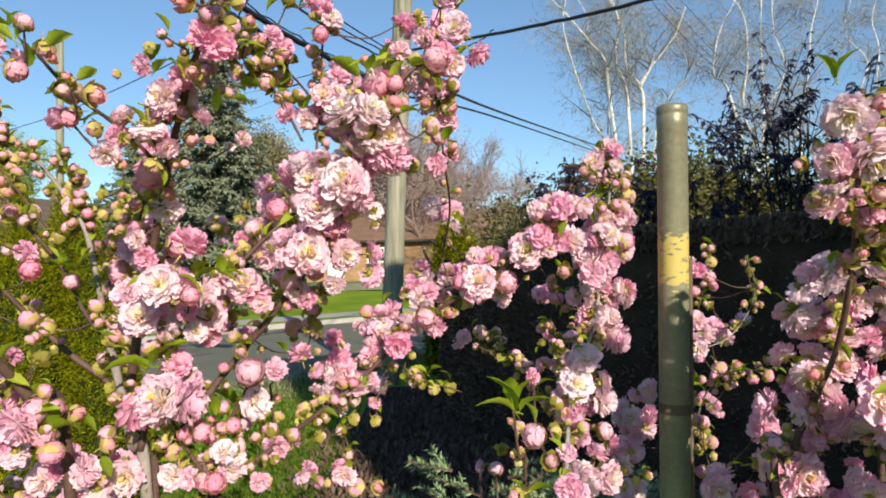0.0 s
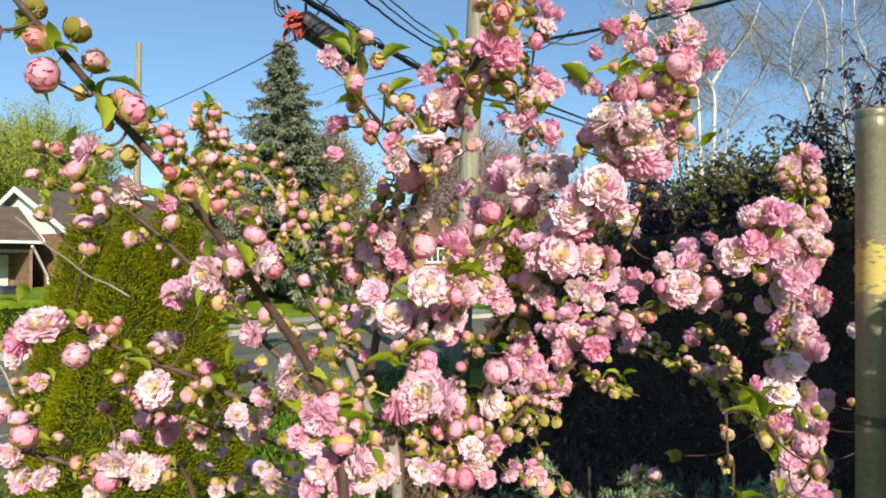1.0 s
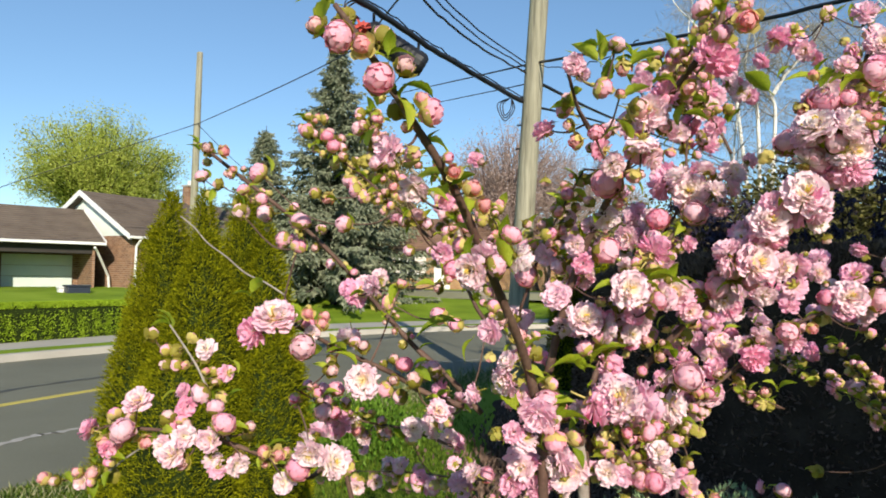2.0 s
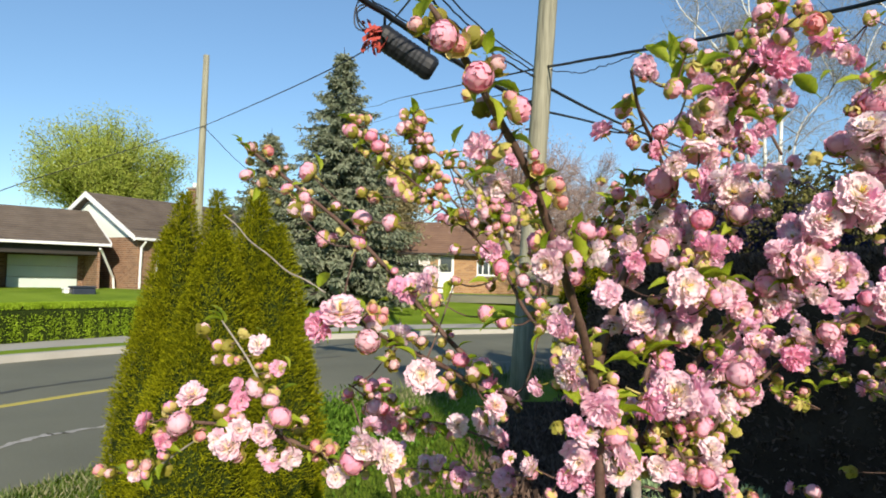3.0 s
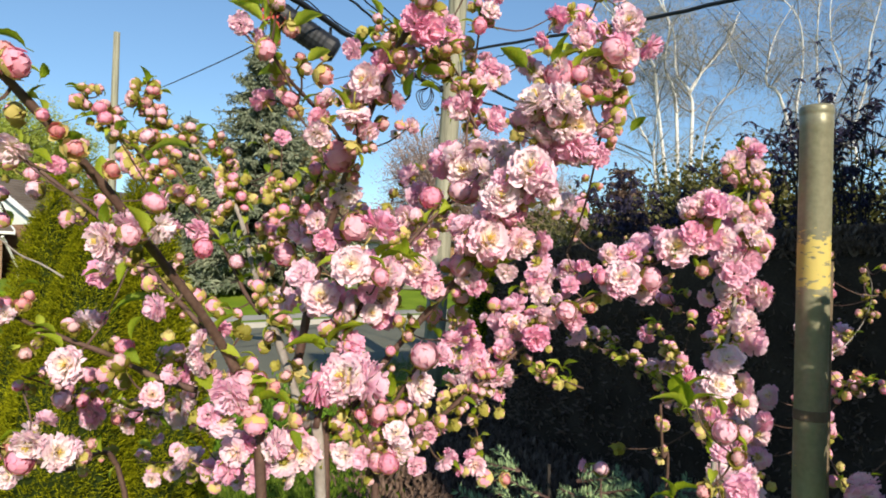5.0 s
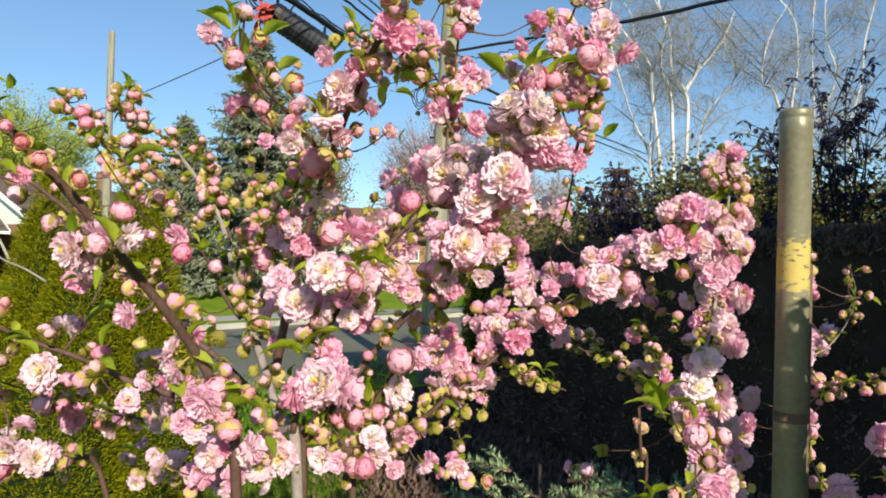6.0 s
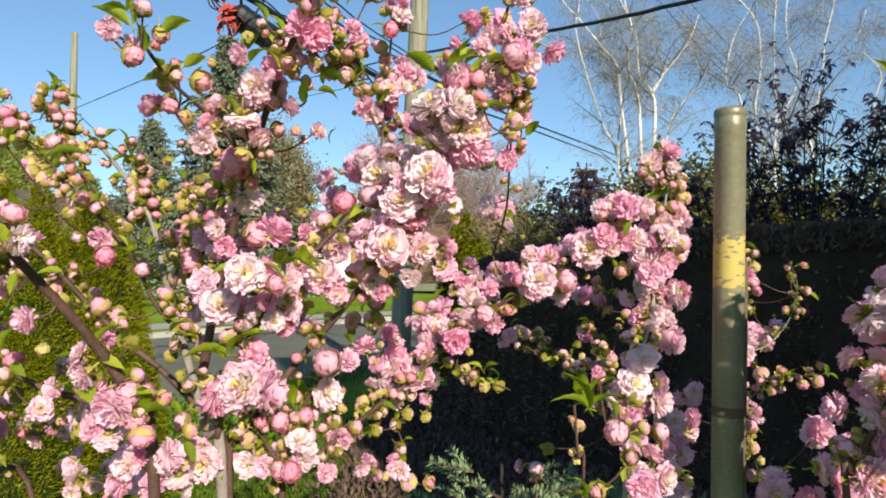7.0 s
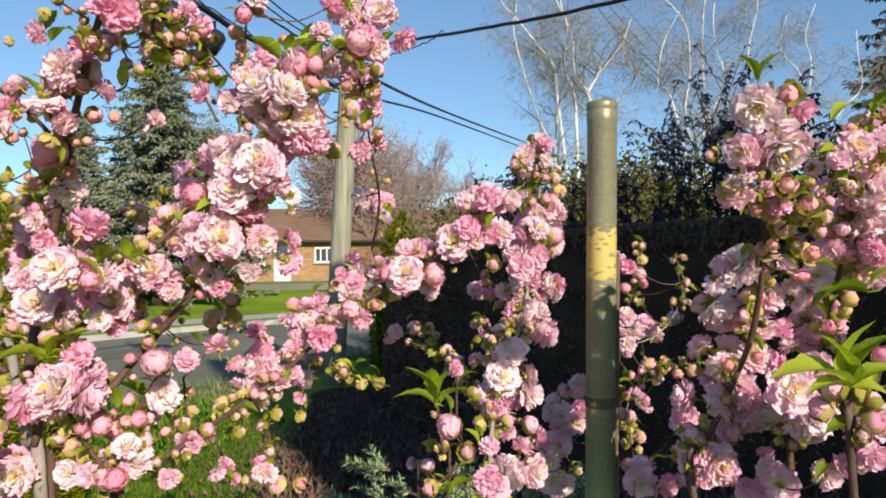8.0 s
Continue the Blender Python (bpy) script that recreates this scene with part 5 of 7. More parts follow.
def globe(name, seed, material, shells, sepal_high=100.0, sepal_half=.5):
    """A half-open or closed blossom: nested shells of petals round a ball, with sepals below."""
    rs = np.random.RandomState(seed)
    v, f = [], []
    for n, R, low, high, half, flare in shells:
        off = rs.uniform(0, 6.28)
        for k in range(n):
            shell_petal(v, f, R * rs.uniform(.94, 1.05), low, high + rs.uniform(-13, 13), off + 2 * math.pi * k / n + rs.uniform(-.16, .16), half * rs.uniform(.88, 1.14), flare * rs.uniform(.3, 1.5), rs)
    ids = [0] * len(f)
    for k in range(5):
        shell_petal(v, f, 1.06, 172, sepal_high + rs.uniform(-10, 10), 2 * math.pi * k / 5 + rs.uniform(-.1, .1), sepal_half, .06, rs)
    ids += [2] * (len(f) - len(ids))
    stalk(v, f, ids, -.95, rs)
    return finish(name, v, f, ids, (material, STAMEN, CALYX))


# shells: count, radius, lower and upper polar angle, half width, flare
FULL = [double_bloom("full_blossom", q, OPEN, 74, k, half=.2, rough=.085) for q, k in ((1, .62), (2, .7), (3, .66), (4, .74), (18, .6), (21, .68))]
CUPPED = [double_bloom("cupped_blossom", q, m, 62, k, 4, 124, .215, .06, .075) for q, m, k in ((5, HALF, .84), (6, HALF, .9), (7, OPEN, .82), (19, HALF, .8), (25, OPEN, .88), (27, HALF, .86))]
ROUND = [pompon("round_bud", q, BUD, n, .35, .09, k, span=54, sepal_high=98, sepal_half=.55, sepal_span=76) for q, n, k in ((8, 28, .94), (9, 34, .88), (10, 30, 1.0), (28, 38, .92))]
SMALL = [globe("small_bud", q, BUD, [(5, .96, 168, 30, .7, .06), (5, .88, 160, 14, .7, .03), (4, .76, 150, 8, .7, 0)], 66, .62) for q in (11, 12, 23)]
GREEN = [spent_cup("spent_cup", q) for q in (13, 14, 20, 29)]


def leaf_mesh(name, seed):
    """A toothed, folded young leaf of unit length along +x."""
    rs = np.random.RandomState(seed)
    n = 9
    v, f = [], []
    for i in range(n + 1):
        u = i / n
        w = .215 * (math.sin(math.pi * u ** .8) ** .8) * (1 + .16 * (i % 2)) if 0 < i < n else .01
        z = .1 * math.sin(math.pi * u) - .22 * u * u
        for j, fold in ((-1, .5), (-.5, .16), (0, 0), (.5, .16), (1, .5)):
            v.append((u, w * j, z + w * fold + rs.uniform(-.008, .008)))
    for i in range(n):
        for j in range(4):
            a = i * 5 + j
            f.append((a, a + 1, a + 6, a + 5))
    v, f = tube([(-.22, 0, .02), (0, 0, 0)], .016, .014, 5, 0, v, f)
    me = bpy.data.meshes.new(name)
    me.from_pydata([tuple(p) for p in v], [], [tuple(q) for q in f])
    me.materials.append(LEAF)
    me.polygons.foreach_set("use_smooth", [True] * len(f))
    return me


LEAVES = [leaf_mesh("leaf", s) for s in (15, 16, 17)]
KINDS = {"o": ("blossom", FULL), "c": ("blossom", CUPPED), "b": ("bud", ROUND), "s": ("bud", SMALL), "g": ("bud", GREEN)}
rnd = random.Random(77)


def put(parent, kind, at, size, facing, spin=None):
    """Hangs one blossom or bud on a branch; size is its width in metres."""
    name, meshes = KINDS[kind]
    ob = new(name, rnd.choice(meshes))
    q = Vector(facing).normalized().to_track_quat("Z", "Y").to_matrix().to_4x4()
    ob.parent = parent
    k = size / 2
    k *= .88 if kind == "g" else 1
    ob.matrix_basis = Matrix.Translation(at) @ q @ Matrix.Rotation(rnd.uniform(0, 6.28) if spin is None else spin, 4, "Z") @ Matrix.Diagonal((k, k, k * rnd.uniform(.85, 1.1), 1)) @ Matrix.Translation((0, 0, -.22 if kind in "oc" else 0))
    return ob


def put_leaf(parent, at, way, size, roll=None):
    ob = new("leaf", rnd.choice(LEAVES))
    ob.parent = parent
    q = Vector(way).normalized().to_track_quat("X", "Z").to_matrix().to_4x4()
    ob.matrix_basis = Matrix.Translation(at) @ q @ Matrix.Rotation(rnd.uniform(-.8, .8) if roll is None else roll, 4, "X") @ Matrix.Diagonal((size, size * rnd.uniform(.8, 1.15), size, 1))
    return ob


PATHS = {}


def hang(br, blossoms):
    """Blossoms on a branch, as words kind,x,y,z,width: centimetres, the width in millimetres."""
    path, rb = PATHS[br.name]
    words = []
    for word in blossoms.split():
        kind, x, y, z, w = word.split(",")
        at = Vector((float(x), float(y), float(z))) / 100
        words.append((min((p - at).length for p in path), at, kind, w))
    joints = list(path)  # a far blossom grows from a nearer one's twig
    for _, at, kind, w in sorted(words, key=lambda q: q[0]):
        near = min(joints, key=lambda p: (p - at).length + .5 * max(0, p.z - at.z))
        joints.append(at + Vector((0, .006, -.003)))
        out = at - near
        d = out.normalized() if out.length > 1e-4 else Vector((0, -1, 0))
        if kind in "oc":
            face = d * .75 + Vector((.05, -.62, .2)) + Vector([rb.gauss(0, .36) for _ in range(3)])
        else:
            face = d + Vector([rb.gauss(0, .45) for _ in range(3)]) + Vector((0, -.05, .2))
        w = float(w) / 1000 * (1.07 if kind in "oc" else 1)
        if (kind == "c" and w < .025 and rb.random() < .35) or (kind == "s" and rb.random() < .6) or (kind == "b" and w < .021 and rb.random() < .45):
            kind = "g"
        put(br, kind, at, w, face)
        for _ in range(4 if kind == "o" else 3 if kind == "c" and w > .027 else 1 if kind == "c" else rb.randint(0, 1) if kind == "b" else 0) if at.x > -.42 or rb.random() < .3 else ():  # smaller neighbours on the far side of the same spur
            o = Vector((rb.gauss(0, .015), rb.uniform(.008, .035), rb.gauss(-.004, .015)))
            kk = rb.choice("cccogg" if w > .027 else "cbgggg" if kind != "b" else "sggg")
            put(br, kk, at + o, (w * rb.uniform(.6, .95) if kk in "oc" else rb.uniform(.009, .015)), o + Vector((rb.gauss(0, .012), -.012, .004)))
        for _ in range(1 if rb.random() < .9 else 0):
            put_leaf(br, at + Vector((rb.gauss(0, .008), .01, rb.gauss(0, .008))), Vector((rb.gauss(0, 1), -.3, rb.gauss(.4, .8))), rb.uniform(.014, .027))
        if out.length > .02:
            v, f = tube(smooth_path([near, near.lerp(at, .45) + Vector((rb.gauss(0, .004), .004, -.12 * out.length)), at], 4), .0012, .0008, 5)
            link("spur", v, f, BARK_SHRUB, br)


def branch(shrub, points, r0, r1, blossoms="", shoots="", buds=0, leaves=0, tip=0, seed=0, bark=BARK_SHRUB, bud_size=.011, span=(0.3, 1.0), bloom=0):
    """A stem through the points. blossoms: words kind,x,y,z,width(mm) in centimetres. buds and leaves: how many more grow along it; tip: leaves at its end."""
    rb = random.Random(seed * 31 + int(abs(points[0][0]) * 1000))
    path = smooth_path(points, 7)
    v, f = tube(path, r0, r1 * .95, 8, .12, rng=rb)
    br = link("branch", v, f, bark, shrub, smooth=True)
    PATHS[br.name] = (path, rb)
    hang(br, blossoms)
    for word in shoots.split():
        c = [float(q) / 100 for q in word.split(",")]
        a, b = Vector(c[:3]), Vector(c[3:])
        put_leaf(br, a, b - a, (b - a).length * 1.08)
    n = len(path) - 1
    for _ in range(int(buds * 1.7)):
        t = rb.uniform(*span) * n
        i = min(int(t), n - 1)
        p = path[i].lerp(path[i + 1], t - i)
        d = (path[i + 1] - path[i]).normalized()
        side = Vector([rb.gauss(0, 1) for _ in range(3)])
        side = (side - d * side.dot(d)).normalized()
        kind = rb.choice("ssgggggb")
        w = bud_size * rb.uniform(.65, 1.3) * (1.25 if kind == "b" else 1)
        w *= 1.25
        put(br, kind, p + side * (w * .9 + r0 * .5), w, side + d * .5)
    top = max(p.z for p in path)
    high = [i for i in range(n) if path[i].z > min(1.42, top - .1)]
    for _ in range(bloom if high else 0):
        i = rb.choice(high)
        p = path[i].lerp(path[i + 1], rb.random())
        side = Vector((rb.gauss(0, 1), rb.gauss(-.2, .8), rb.gauss(0, .7))).normalized()
        at = p + side * rb.uniform(.016, .034)
        put(br, rb.choice("coccbc"), at, rb.uniform(.022, .036), side + Vector((.1, -.9, .3)))
        v, f = tube([p, p.lerp(at, .6) + Vector((0, 0, -.002)), at], .0011, .0008, 5)
        link("spur", v, f, BARK_SHRUB, br)
    for _ in range(int(leaves * 2.2)):
        t = rb.uniform(.15, 1) * n
        i = min(int(t), n - 1)
        p = path[i].lerp(path[i + 1], t - i)
        side = Vector([rb.gauss(0, 1) for _ in range(3)]).normalized()
        put_leaf(br, p, side + Vector((0, -.1, .5)), rb.uniform(.013, .027))
    d = (path[-1] - path[-3]).normalized()
    for k in range(tip):
        side = Vector([rb.gauss(0, 1) for _ in range(3)]).normalized()
        put_leaf(br, path[-1], d * 1.0 + side * .8, rb.uniform(.016, .03))
    return br



fence_post((0.318, 0.99, 0.0), (0.353, 0.985, 1.728), .0223)
SHRUB = tagged(empty("flowering_almond", (0, 0, 0)), "flowering almond shrub covered in double pink blossoms and buds", "shrub", "flowering almonds")
SHRUB_RIGHT = tagged(empty("flowering_almond", (0.02, 0, 0)), "second flowering almond shrub crowded with large double pink blossoms", "shrub", "flowering almonds")
br = branch(SHRUB, [(-0.329, 0.714, 0.000), (-0.326, 0.633, 0.660), (-0.348, 0.606, 1.321), (-0.353, 0.578, 1.371), (-0.366, 0.531, 1.430), (-0.385, 0.480, 1.486), (-0.402, 0.435, 1.534), (-0.416, 0.399, 1.568), (-0.439, 0.369, 1.606), (-0.461, 0.346, 1.642), (-0.480, 0.332, 1.669)], 0.0058, 0.0022, "b,-39.5,38.4,155.6,16 b,-37.1,44.0,152.7,17 o,-40.2,42.3,149.9,26 b,-38.2,42.5,150.3,17 c,-36.2,43.9,150.8,22 c,-39.2,48.3,144.9,21 o,-38.1,53.7,141.8,22 o,-38.4,54.4,139.7,30 c,-35.3,53.7,136.9,32 b,-34.4,55.1,138.0,24 b,-34.2,55.7,135.9,23 c,-37.4,54.5,135.2,20 b,-33.5,56.0,134.3,22 g,-35.6,58.1,142.1,17 s,-33.9,55.8,139.6,13 c,-32.4,59.9,131.6,29", "-42.9,55.6,145.1,-46.4,54.6,144.5 -43.9,31.3,162.8,-43.6,30.7,164.1 -44.9,34.4,163.7,-45.9,33.5,163.7 -43.8,31.3,162.8,-42.3,31.0,162.8 -33.2,55.5,136.5,-32.8,54.5,139.0 -33.5,55.8,136.2,-30.6,55.3,136.9 -44.3,41.7,161.5,-45.7,40.7,161.8 -44.0,41.3,161.0,-43.2,40.7,161.9 -36.8,59.0,141.2,-36.1,58.1,143.5", 10, 6, 2, 1, BARK_SHRUB)
hang(br, "g,-31.6,61.7,133.3,17 g,-33.1,59.0,136.9,18 b,-46.3,29.2,163.2,19 g,-48.3,30.8,164.6,15 b,-44.4,31.2,161.3,20 b,-42.2,36.4,160.5,20 c,-45.1,35.8,158.0,20 s,-41.1,37.5,157.6,8 c,-43.7,38.2,155.4,21 c,-41.5,39.5,154.7,12 c,-36.8,59.3,130.6,26 c,-35.2,61.7,128.4,27 c,-38.0,60.1,128.7,25 c,-41.9,59.8,129.9,20")
br = branch(SHRUB, [(-0.446, 0.972, 1.279), (-0.499, 0.962, 1.336), (-0.548, 0.953, 1.379), (-0.596, 0.943, 1.431), (-0.658, 0.931, 1.501), (-0.720, 0.919, 1.562), (-0.808, 0.903, 1.632), (-0.892, 0.887, 1.697)], 0.0052, 0.0028, "b,-77.1,94.9,154.8,30 g,-83.3,86.0,167.8,21 g,-85.8,85.5,168.2,21 b,-86.6,85.6,163.9,22 g,-84.1,86.0,162.7,21 b,-80.3,86.7,161.9,21 b,-76.9,87.4,158.5,29 b,-77.7,87.2,160.6,21", "-80.5,74.2,165.5,-81.3,72.7,166.4", 22, 5, 2, 3, BARK_SHRUB)
br = branch(SHRUB, [(-0.435, 0.662, 1.350), (-0.477, 0.650, 1.366), (-0.511, 0.631, 1.389), (-0.559, 0.602, 1.415), (-0.607, 0.575, 1.446)], 0.0036, 0.0020, "c,-54.9,67.9,148.1,24 s,-50.6,65.4,148.5,14 s,-45.3,65.2,149.0,12 o,-52.8,58.1,138.7,34 b,-47.6,58.6,139.0,20 o,-45.9,69.7,133.5,35 b,-48.8,70.0,138.1,22 c,-45.3,60.3,135.7,23 g,-41.1,65.8,143.2,14 c,-61.9,51.2,143.8,28 b,-70.5,66.3,156.6,21 b,-59.4,57.2,154.7,22 b,-60.4,59.2,152.3,17 c,-57.9,71.4,147.0,32 o,-59.3,51.0,145.7,38 b,-56.9,53.3,145.7,14", "-62.0,51.7,147.3,-63.1,50.6,147.8 -62.0,51.8,147.6,-60.7,51.0,149.2", 8, 2, 2, 4, BARK_SHRUB)
hang(br, "b,-57.4,59.3,145.0,15 b,-57.2,52.9,142.5,25 g,-55.5,56.5,139.9,17 c,-57.7,56.7,143.5,16 b,-47.8,70.7,138.2,21 c,-47.1,70.5,136.0,24")
br = branch(SHRUB, [(-0.492, 0.864, 0.000), (-0.557, 0.854, 0.587), (-0.620, 0.857, 1.174), (-0.662, 0.786, 1.221), (-0.687, 0.716, 1.264), (-0.731, 0.677, 1.293), (-0.785, 0.663, 1.304), (-0.865, 0.652, 1.308)], 0.0044, 0.0022, "s,-65.8,88.7,121.7,19 g,-62.6,78.7,125.5,18 c,-88.3,64.3,130.7,27 b,-82.8,63.2,130.9,30 c,-83.2,66.3,134.0,34 g,-86.1,64.3,129.3,19 c,-85.2,64.2,128.4,20 g,-81.3,65.6,129.2,21 c,-79.9,67.8,131.6,22 c,-76.6,63.0,128.9,32 c,-75.9,64.2,127.5,20 g,-67.6,68.1,128.1,20 g,-66.7,70.2,127.3,21 b,-62.5,65.9,127.1,30 c,-64.5,66.6,125.1,26", "", 14, 4, 0, 6, BARK_SHRUB, bloom=4)
br = branch(SHRUB, [(-0.712, 0.661, 1.298), (-0.727, 0.667, 1.326), (-0.749, 0.679, 1.352), (-0.776, 0.693, 1.383), (-0.814, 0.699, 1.427)], 0.0020, 0.0012, "g,-84.3,70.6,141.4,21 c,-76.0,68.9,140.1,25 s,-81.7,69.6,139.6,16 s,-81.8,69.9,137.6,17 s,-79.6,68.7,137.9,17 c,-74.0,70.2,136.9,21 c,-77.8,67.0,135.2,19 c,-76.7,66.5,133.3,24 b,-74.9,66.4,135.1,27 b,-72.3,64.9,133.8,21 b,-70.4,63.4,132.3,28 c,-72.6,63.8,130.2,26 g,-68.7,66.4,131.4,18 c,-69.8,66.1,126.9,25", "-81.0,69.8,142.4,-81.5,68.4,144.9", 8, 3, 2, 7, BARK_GREY)
br = branch(SHRUB, [(-0.826, 0.670, 1.283), (-0.851, 0.670, 1.265), (-0.886, 0.668, 1.240), (-0.911, 0.665, 1.240)], 0.0014, 0.0010, "g,-90.1,65.4,125.1,16 c,-88.7,66.1,124.9,18 g,-87.9,68.7,123.9,21 g,-93.8,64.4,124.4,18 g,-92.6,64.8,124.1,16 c,-89.9,65.7,123.8,18", "", 4, 1, 0, 8, BARK_GREY)
br = branch(SHRUB, [(-0.420, 0.785, 1.233), (-0.485, 0.878, 1.206), (-0.564, 0.982, 1.177), (-0.690, 1.023, 1.160)], 0.0016, 0.0010, "c,-66.0,95.5,125.5,26 s,-59.4,91.2,126.5,21 c,-60.5,103.1,117.1,31 c,-69.0,104.0,116.9,26 g,-55.6,91.2,125.7,20 s,-59.9,101.8,114.1,21 s,-54.7,91.3,124.9,19 s,-67.7,112.5,110.7,21 c,-53.3,102.1,114.4,28 c,-46.2,82.0,122.0,27", "", 12, 2, 0, 9, BARK_SHRUB, bloom=8)
br = branch(SHRUB, [(-0.754, 0.917, 1.460), (-0.785, 0.912, 1.479), (-0.815, 0.906, 1.493), (-0.846, 0.900, 1.519), (-0.875, 0.895, 1.540), (-0.896, 0.891, 1.564), (-0.917, 0.887, 1.581)], 0.0016, 0.0010, "", "", 0, 0, 0, 10, BARK_GREY)
br = branch(SHRUB, [(-0.463, 0.776, 1.276), (-0.529, 0.810, 1.286), (-0.592, 0.808, 1.295), (-0.624, 0.740, 1.329), (-0.634, 0.670, 1.359)], 0.0018, 0.0010, "c,-57.9,70.0,142.0,28 o,-57.8,65.3,128.3,37 c,-57.4,68.8,126.8,21 o,-60.6,64.2,129.2,34 s,-63.2,66.2,135.0,12", "-59.7,66.0,135.3,-58.0,65.1,136.5", 18, 6, 0, 11, BARK_SHRUB, bloom=9)
br = branch(SHRUB, [(-0.302, 0.752, 0.000), (-0.288, 0.689, 0.633), (-0.304, 0.670, 1.265), (-0.327, 0.688, 1.314), (-0.359, 0.726, 1.369), (-0.400, 0.775, 1.430), (-0.433, 0.824, 1.470), (-0.470, 0.857, 1.554), (-0.512, 0.873, 1.611), (-0.554, 0.876, 1.660), (-0.594, 0.875, 1.693)], 0.0068, 0.0020, "g,-58.4,86.6,169.9,14 s,-61.1,88.9,167.4,19 s,-58.0,87.7,168.1,13 s,-54.7,85.2,165.5,14 s,-52.8,84.3,165.1,14 s,-50.4,90.1,156.5,18 c,-40.3,78.3,143.3,21 o,-31.8,64.9,129.0,37 c,-37.8,75.3,142.1,23 c,-35.0,73.9,136.0,23 g,-38.0,73.0,140.1,16 g,-36.5,76.4,140.3,16 c,-35.0,74.1,139.9,20 s,-59.4,89.0,168.1,19", "", 26, 18, 2, 12, BARK_GREY)
br = branch(SHRUB, [(-0.344, 0.721, 1.376), (-0.327, 0.711, 1.454), (-0.305, 0.694, 1.524), (-0.282, 0.668, 1.577), (-0.258, 0.635, 1.620), (-0.230, 0.603, 1.669), (-0.208, 0.578, 1.700), (-0.190, 0.570, 1.728), (-0.179, 0.585, 1.761), (-0.168, 0.608, 1.792)], 0.0052, 0.0020, "c,-25.8,56.9,168.1,19 s,-24.6,56.2,169.4,10 s,-23.1,55.2,170.2,9 c,-18.6,48.7,170.4,19 g,-17.7,53.1,173.3,12 c,-19.1,59.9,170.6,15 s,-21.9,56.8,169.9,9 g,-23.3,57.3,170.1,9 c,-20.7,58.6,168.3,15 s,-21.2,64.1,167.7,11 o,-24.8,58.7,165.7,33 o,-25.6,58.2,162.2,30 c,-23.1,59.4,167.8,25 c,-22.3,62.4,164.9,24 b,-26.1,59.8,159.5,18 c,-29.9,74.2,152.2,27", "-36.2,67.7,142.2,-33.8,66.9,143.6", 24, 6, 0, 13, BARK_SHRUB, bloom=12)
hang(br, "o,-26.2,61.0,148.5,37 b,-33.2,71.8,150.9,21 c,-31.5,71.5,149.6,26")
br = branch(SHRUB, [(-0.270, 0.646, 1.587), (-0.284, 0.634, 1.615), (-0.301, 0.606, 1.638), (-0.317, 0.565, 1.657), (-0.328, 0.530, 1.683)], 0.0026, 0.0016, "b,-29.1,46.0,167.9,14 c,-32.4,47.2,166.9,18 b,-30.2,46.7,164.7,18 g,-28.4,50.0,165.1,11 c,-26.8,51.2,164.0,19 c,-35.1,60.1,164.5,24 b,-30.2,53.4,162.6,15 c,-28.3,55.7,159.9,23", "-30.3,46.8,167.0,-30.4,46.0,169.1 -30.5,46.9,167.0,-32.4,46.0,168.3 -30.6,46.7,168.0,-32.0,45.6,168.2 -30.5,46.6,168.0,-29.5,46.0,169.0", 6, 2, 0, 15, BARK_SHRUB)
br = branch(SHRUB, [(-0.410, 0.784, 1.422), (-0.434, 0.789, 1.450), (-0.462, 0.795, 1.501), (-0.503, 0.805, 1.545), (-0.559, 0.825, 1.592), (-0.608, 0.851, 1.634), (-0.647, 0.869, 1.661), (-0.680, 0.870, 1.690), (-0.701, 0.865, 1.722)], 0.0030, 0.0012, "s,-70.2,86.8,172.8,16 g,-67.7,86.7,172.6,17 g,-69.1,83.8,170.0,18 b,-65.5,84.7,168.0,21 g,-65.0,86.7,169.5,16 s,-64.6,88.1,165.9,14 g,-51.4,63.3,161.5,13 g,-61.7,87.6,166.2,21 s,-66.3,79.7,160.6,18 g,-65.2,82.1,160.1,20 c,-47.5,74.0,152.1,27 b,-46.1,72.8,150.2,24 s,-52.8,79.2,152.7,16 b,-46.9,68.3,148.0,16 c,-55.2,82.0,157.3,19 c,-51.4,77.5,157.2,23", "-46.1,68.8,161.1,-49.8,67.0,161.0", 34, 16, 3, 16, BARK_SHRUB)
hang(br, "s,-50.2,78.1,156.2,16 b,-43.5,76.5,148.7,19 b,-48.0,75.7,144.3,23 s,-45.7,75.3,143.3,18 b,-72.4,74.9,162.6,28 g,-63.9,88.2,165.0,17 b,-61.8,79.0,156.2,24 b,-55.2,78.2,145.8,21")
br = branch(SHRUB, [(-0.499, 0.827, 1.553), (-0.541, 0.835, 1.600), (-0.580, 0.851, 1.641), (-0.598, 0.861, 1.683), (-0.605, 0.861, 1.734)], 0.0020, 0.0010, "g,-60.2,82.1,170.4,19 b,-59.5,84.3,170.1,20 g,-58.9,85.6,172.1,16", "", 26, 5, 3, 18, BARK_SHRUB)
br = branch(SHRUB, [(-0.451, 0.851, 1.515), (-0.470, 0.869, 1.571), (-0.490, 0.879, 1.603), (-0.512, 0.873, 1.659)], 0.0020, 0.0010, "s,-50.4,84.7,164.5,15 s,-47.4,90.7,157.7,18", "", 20, 10, 1, 19, BARK_SHRUB)
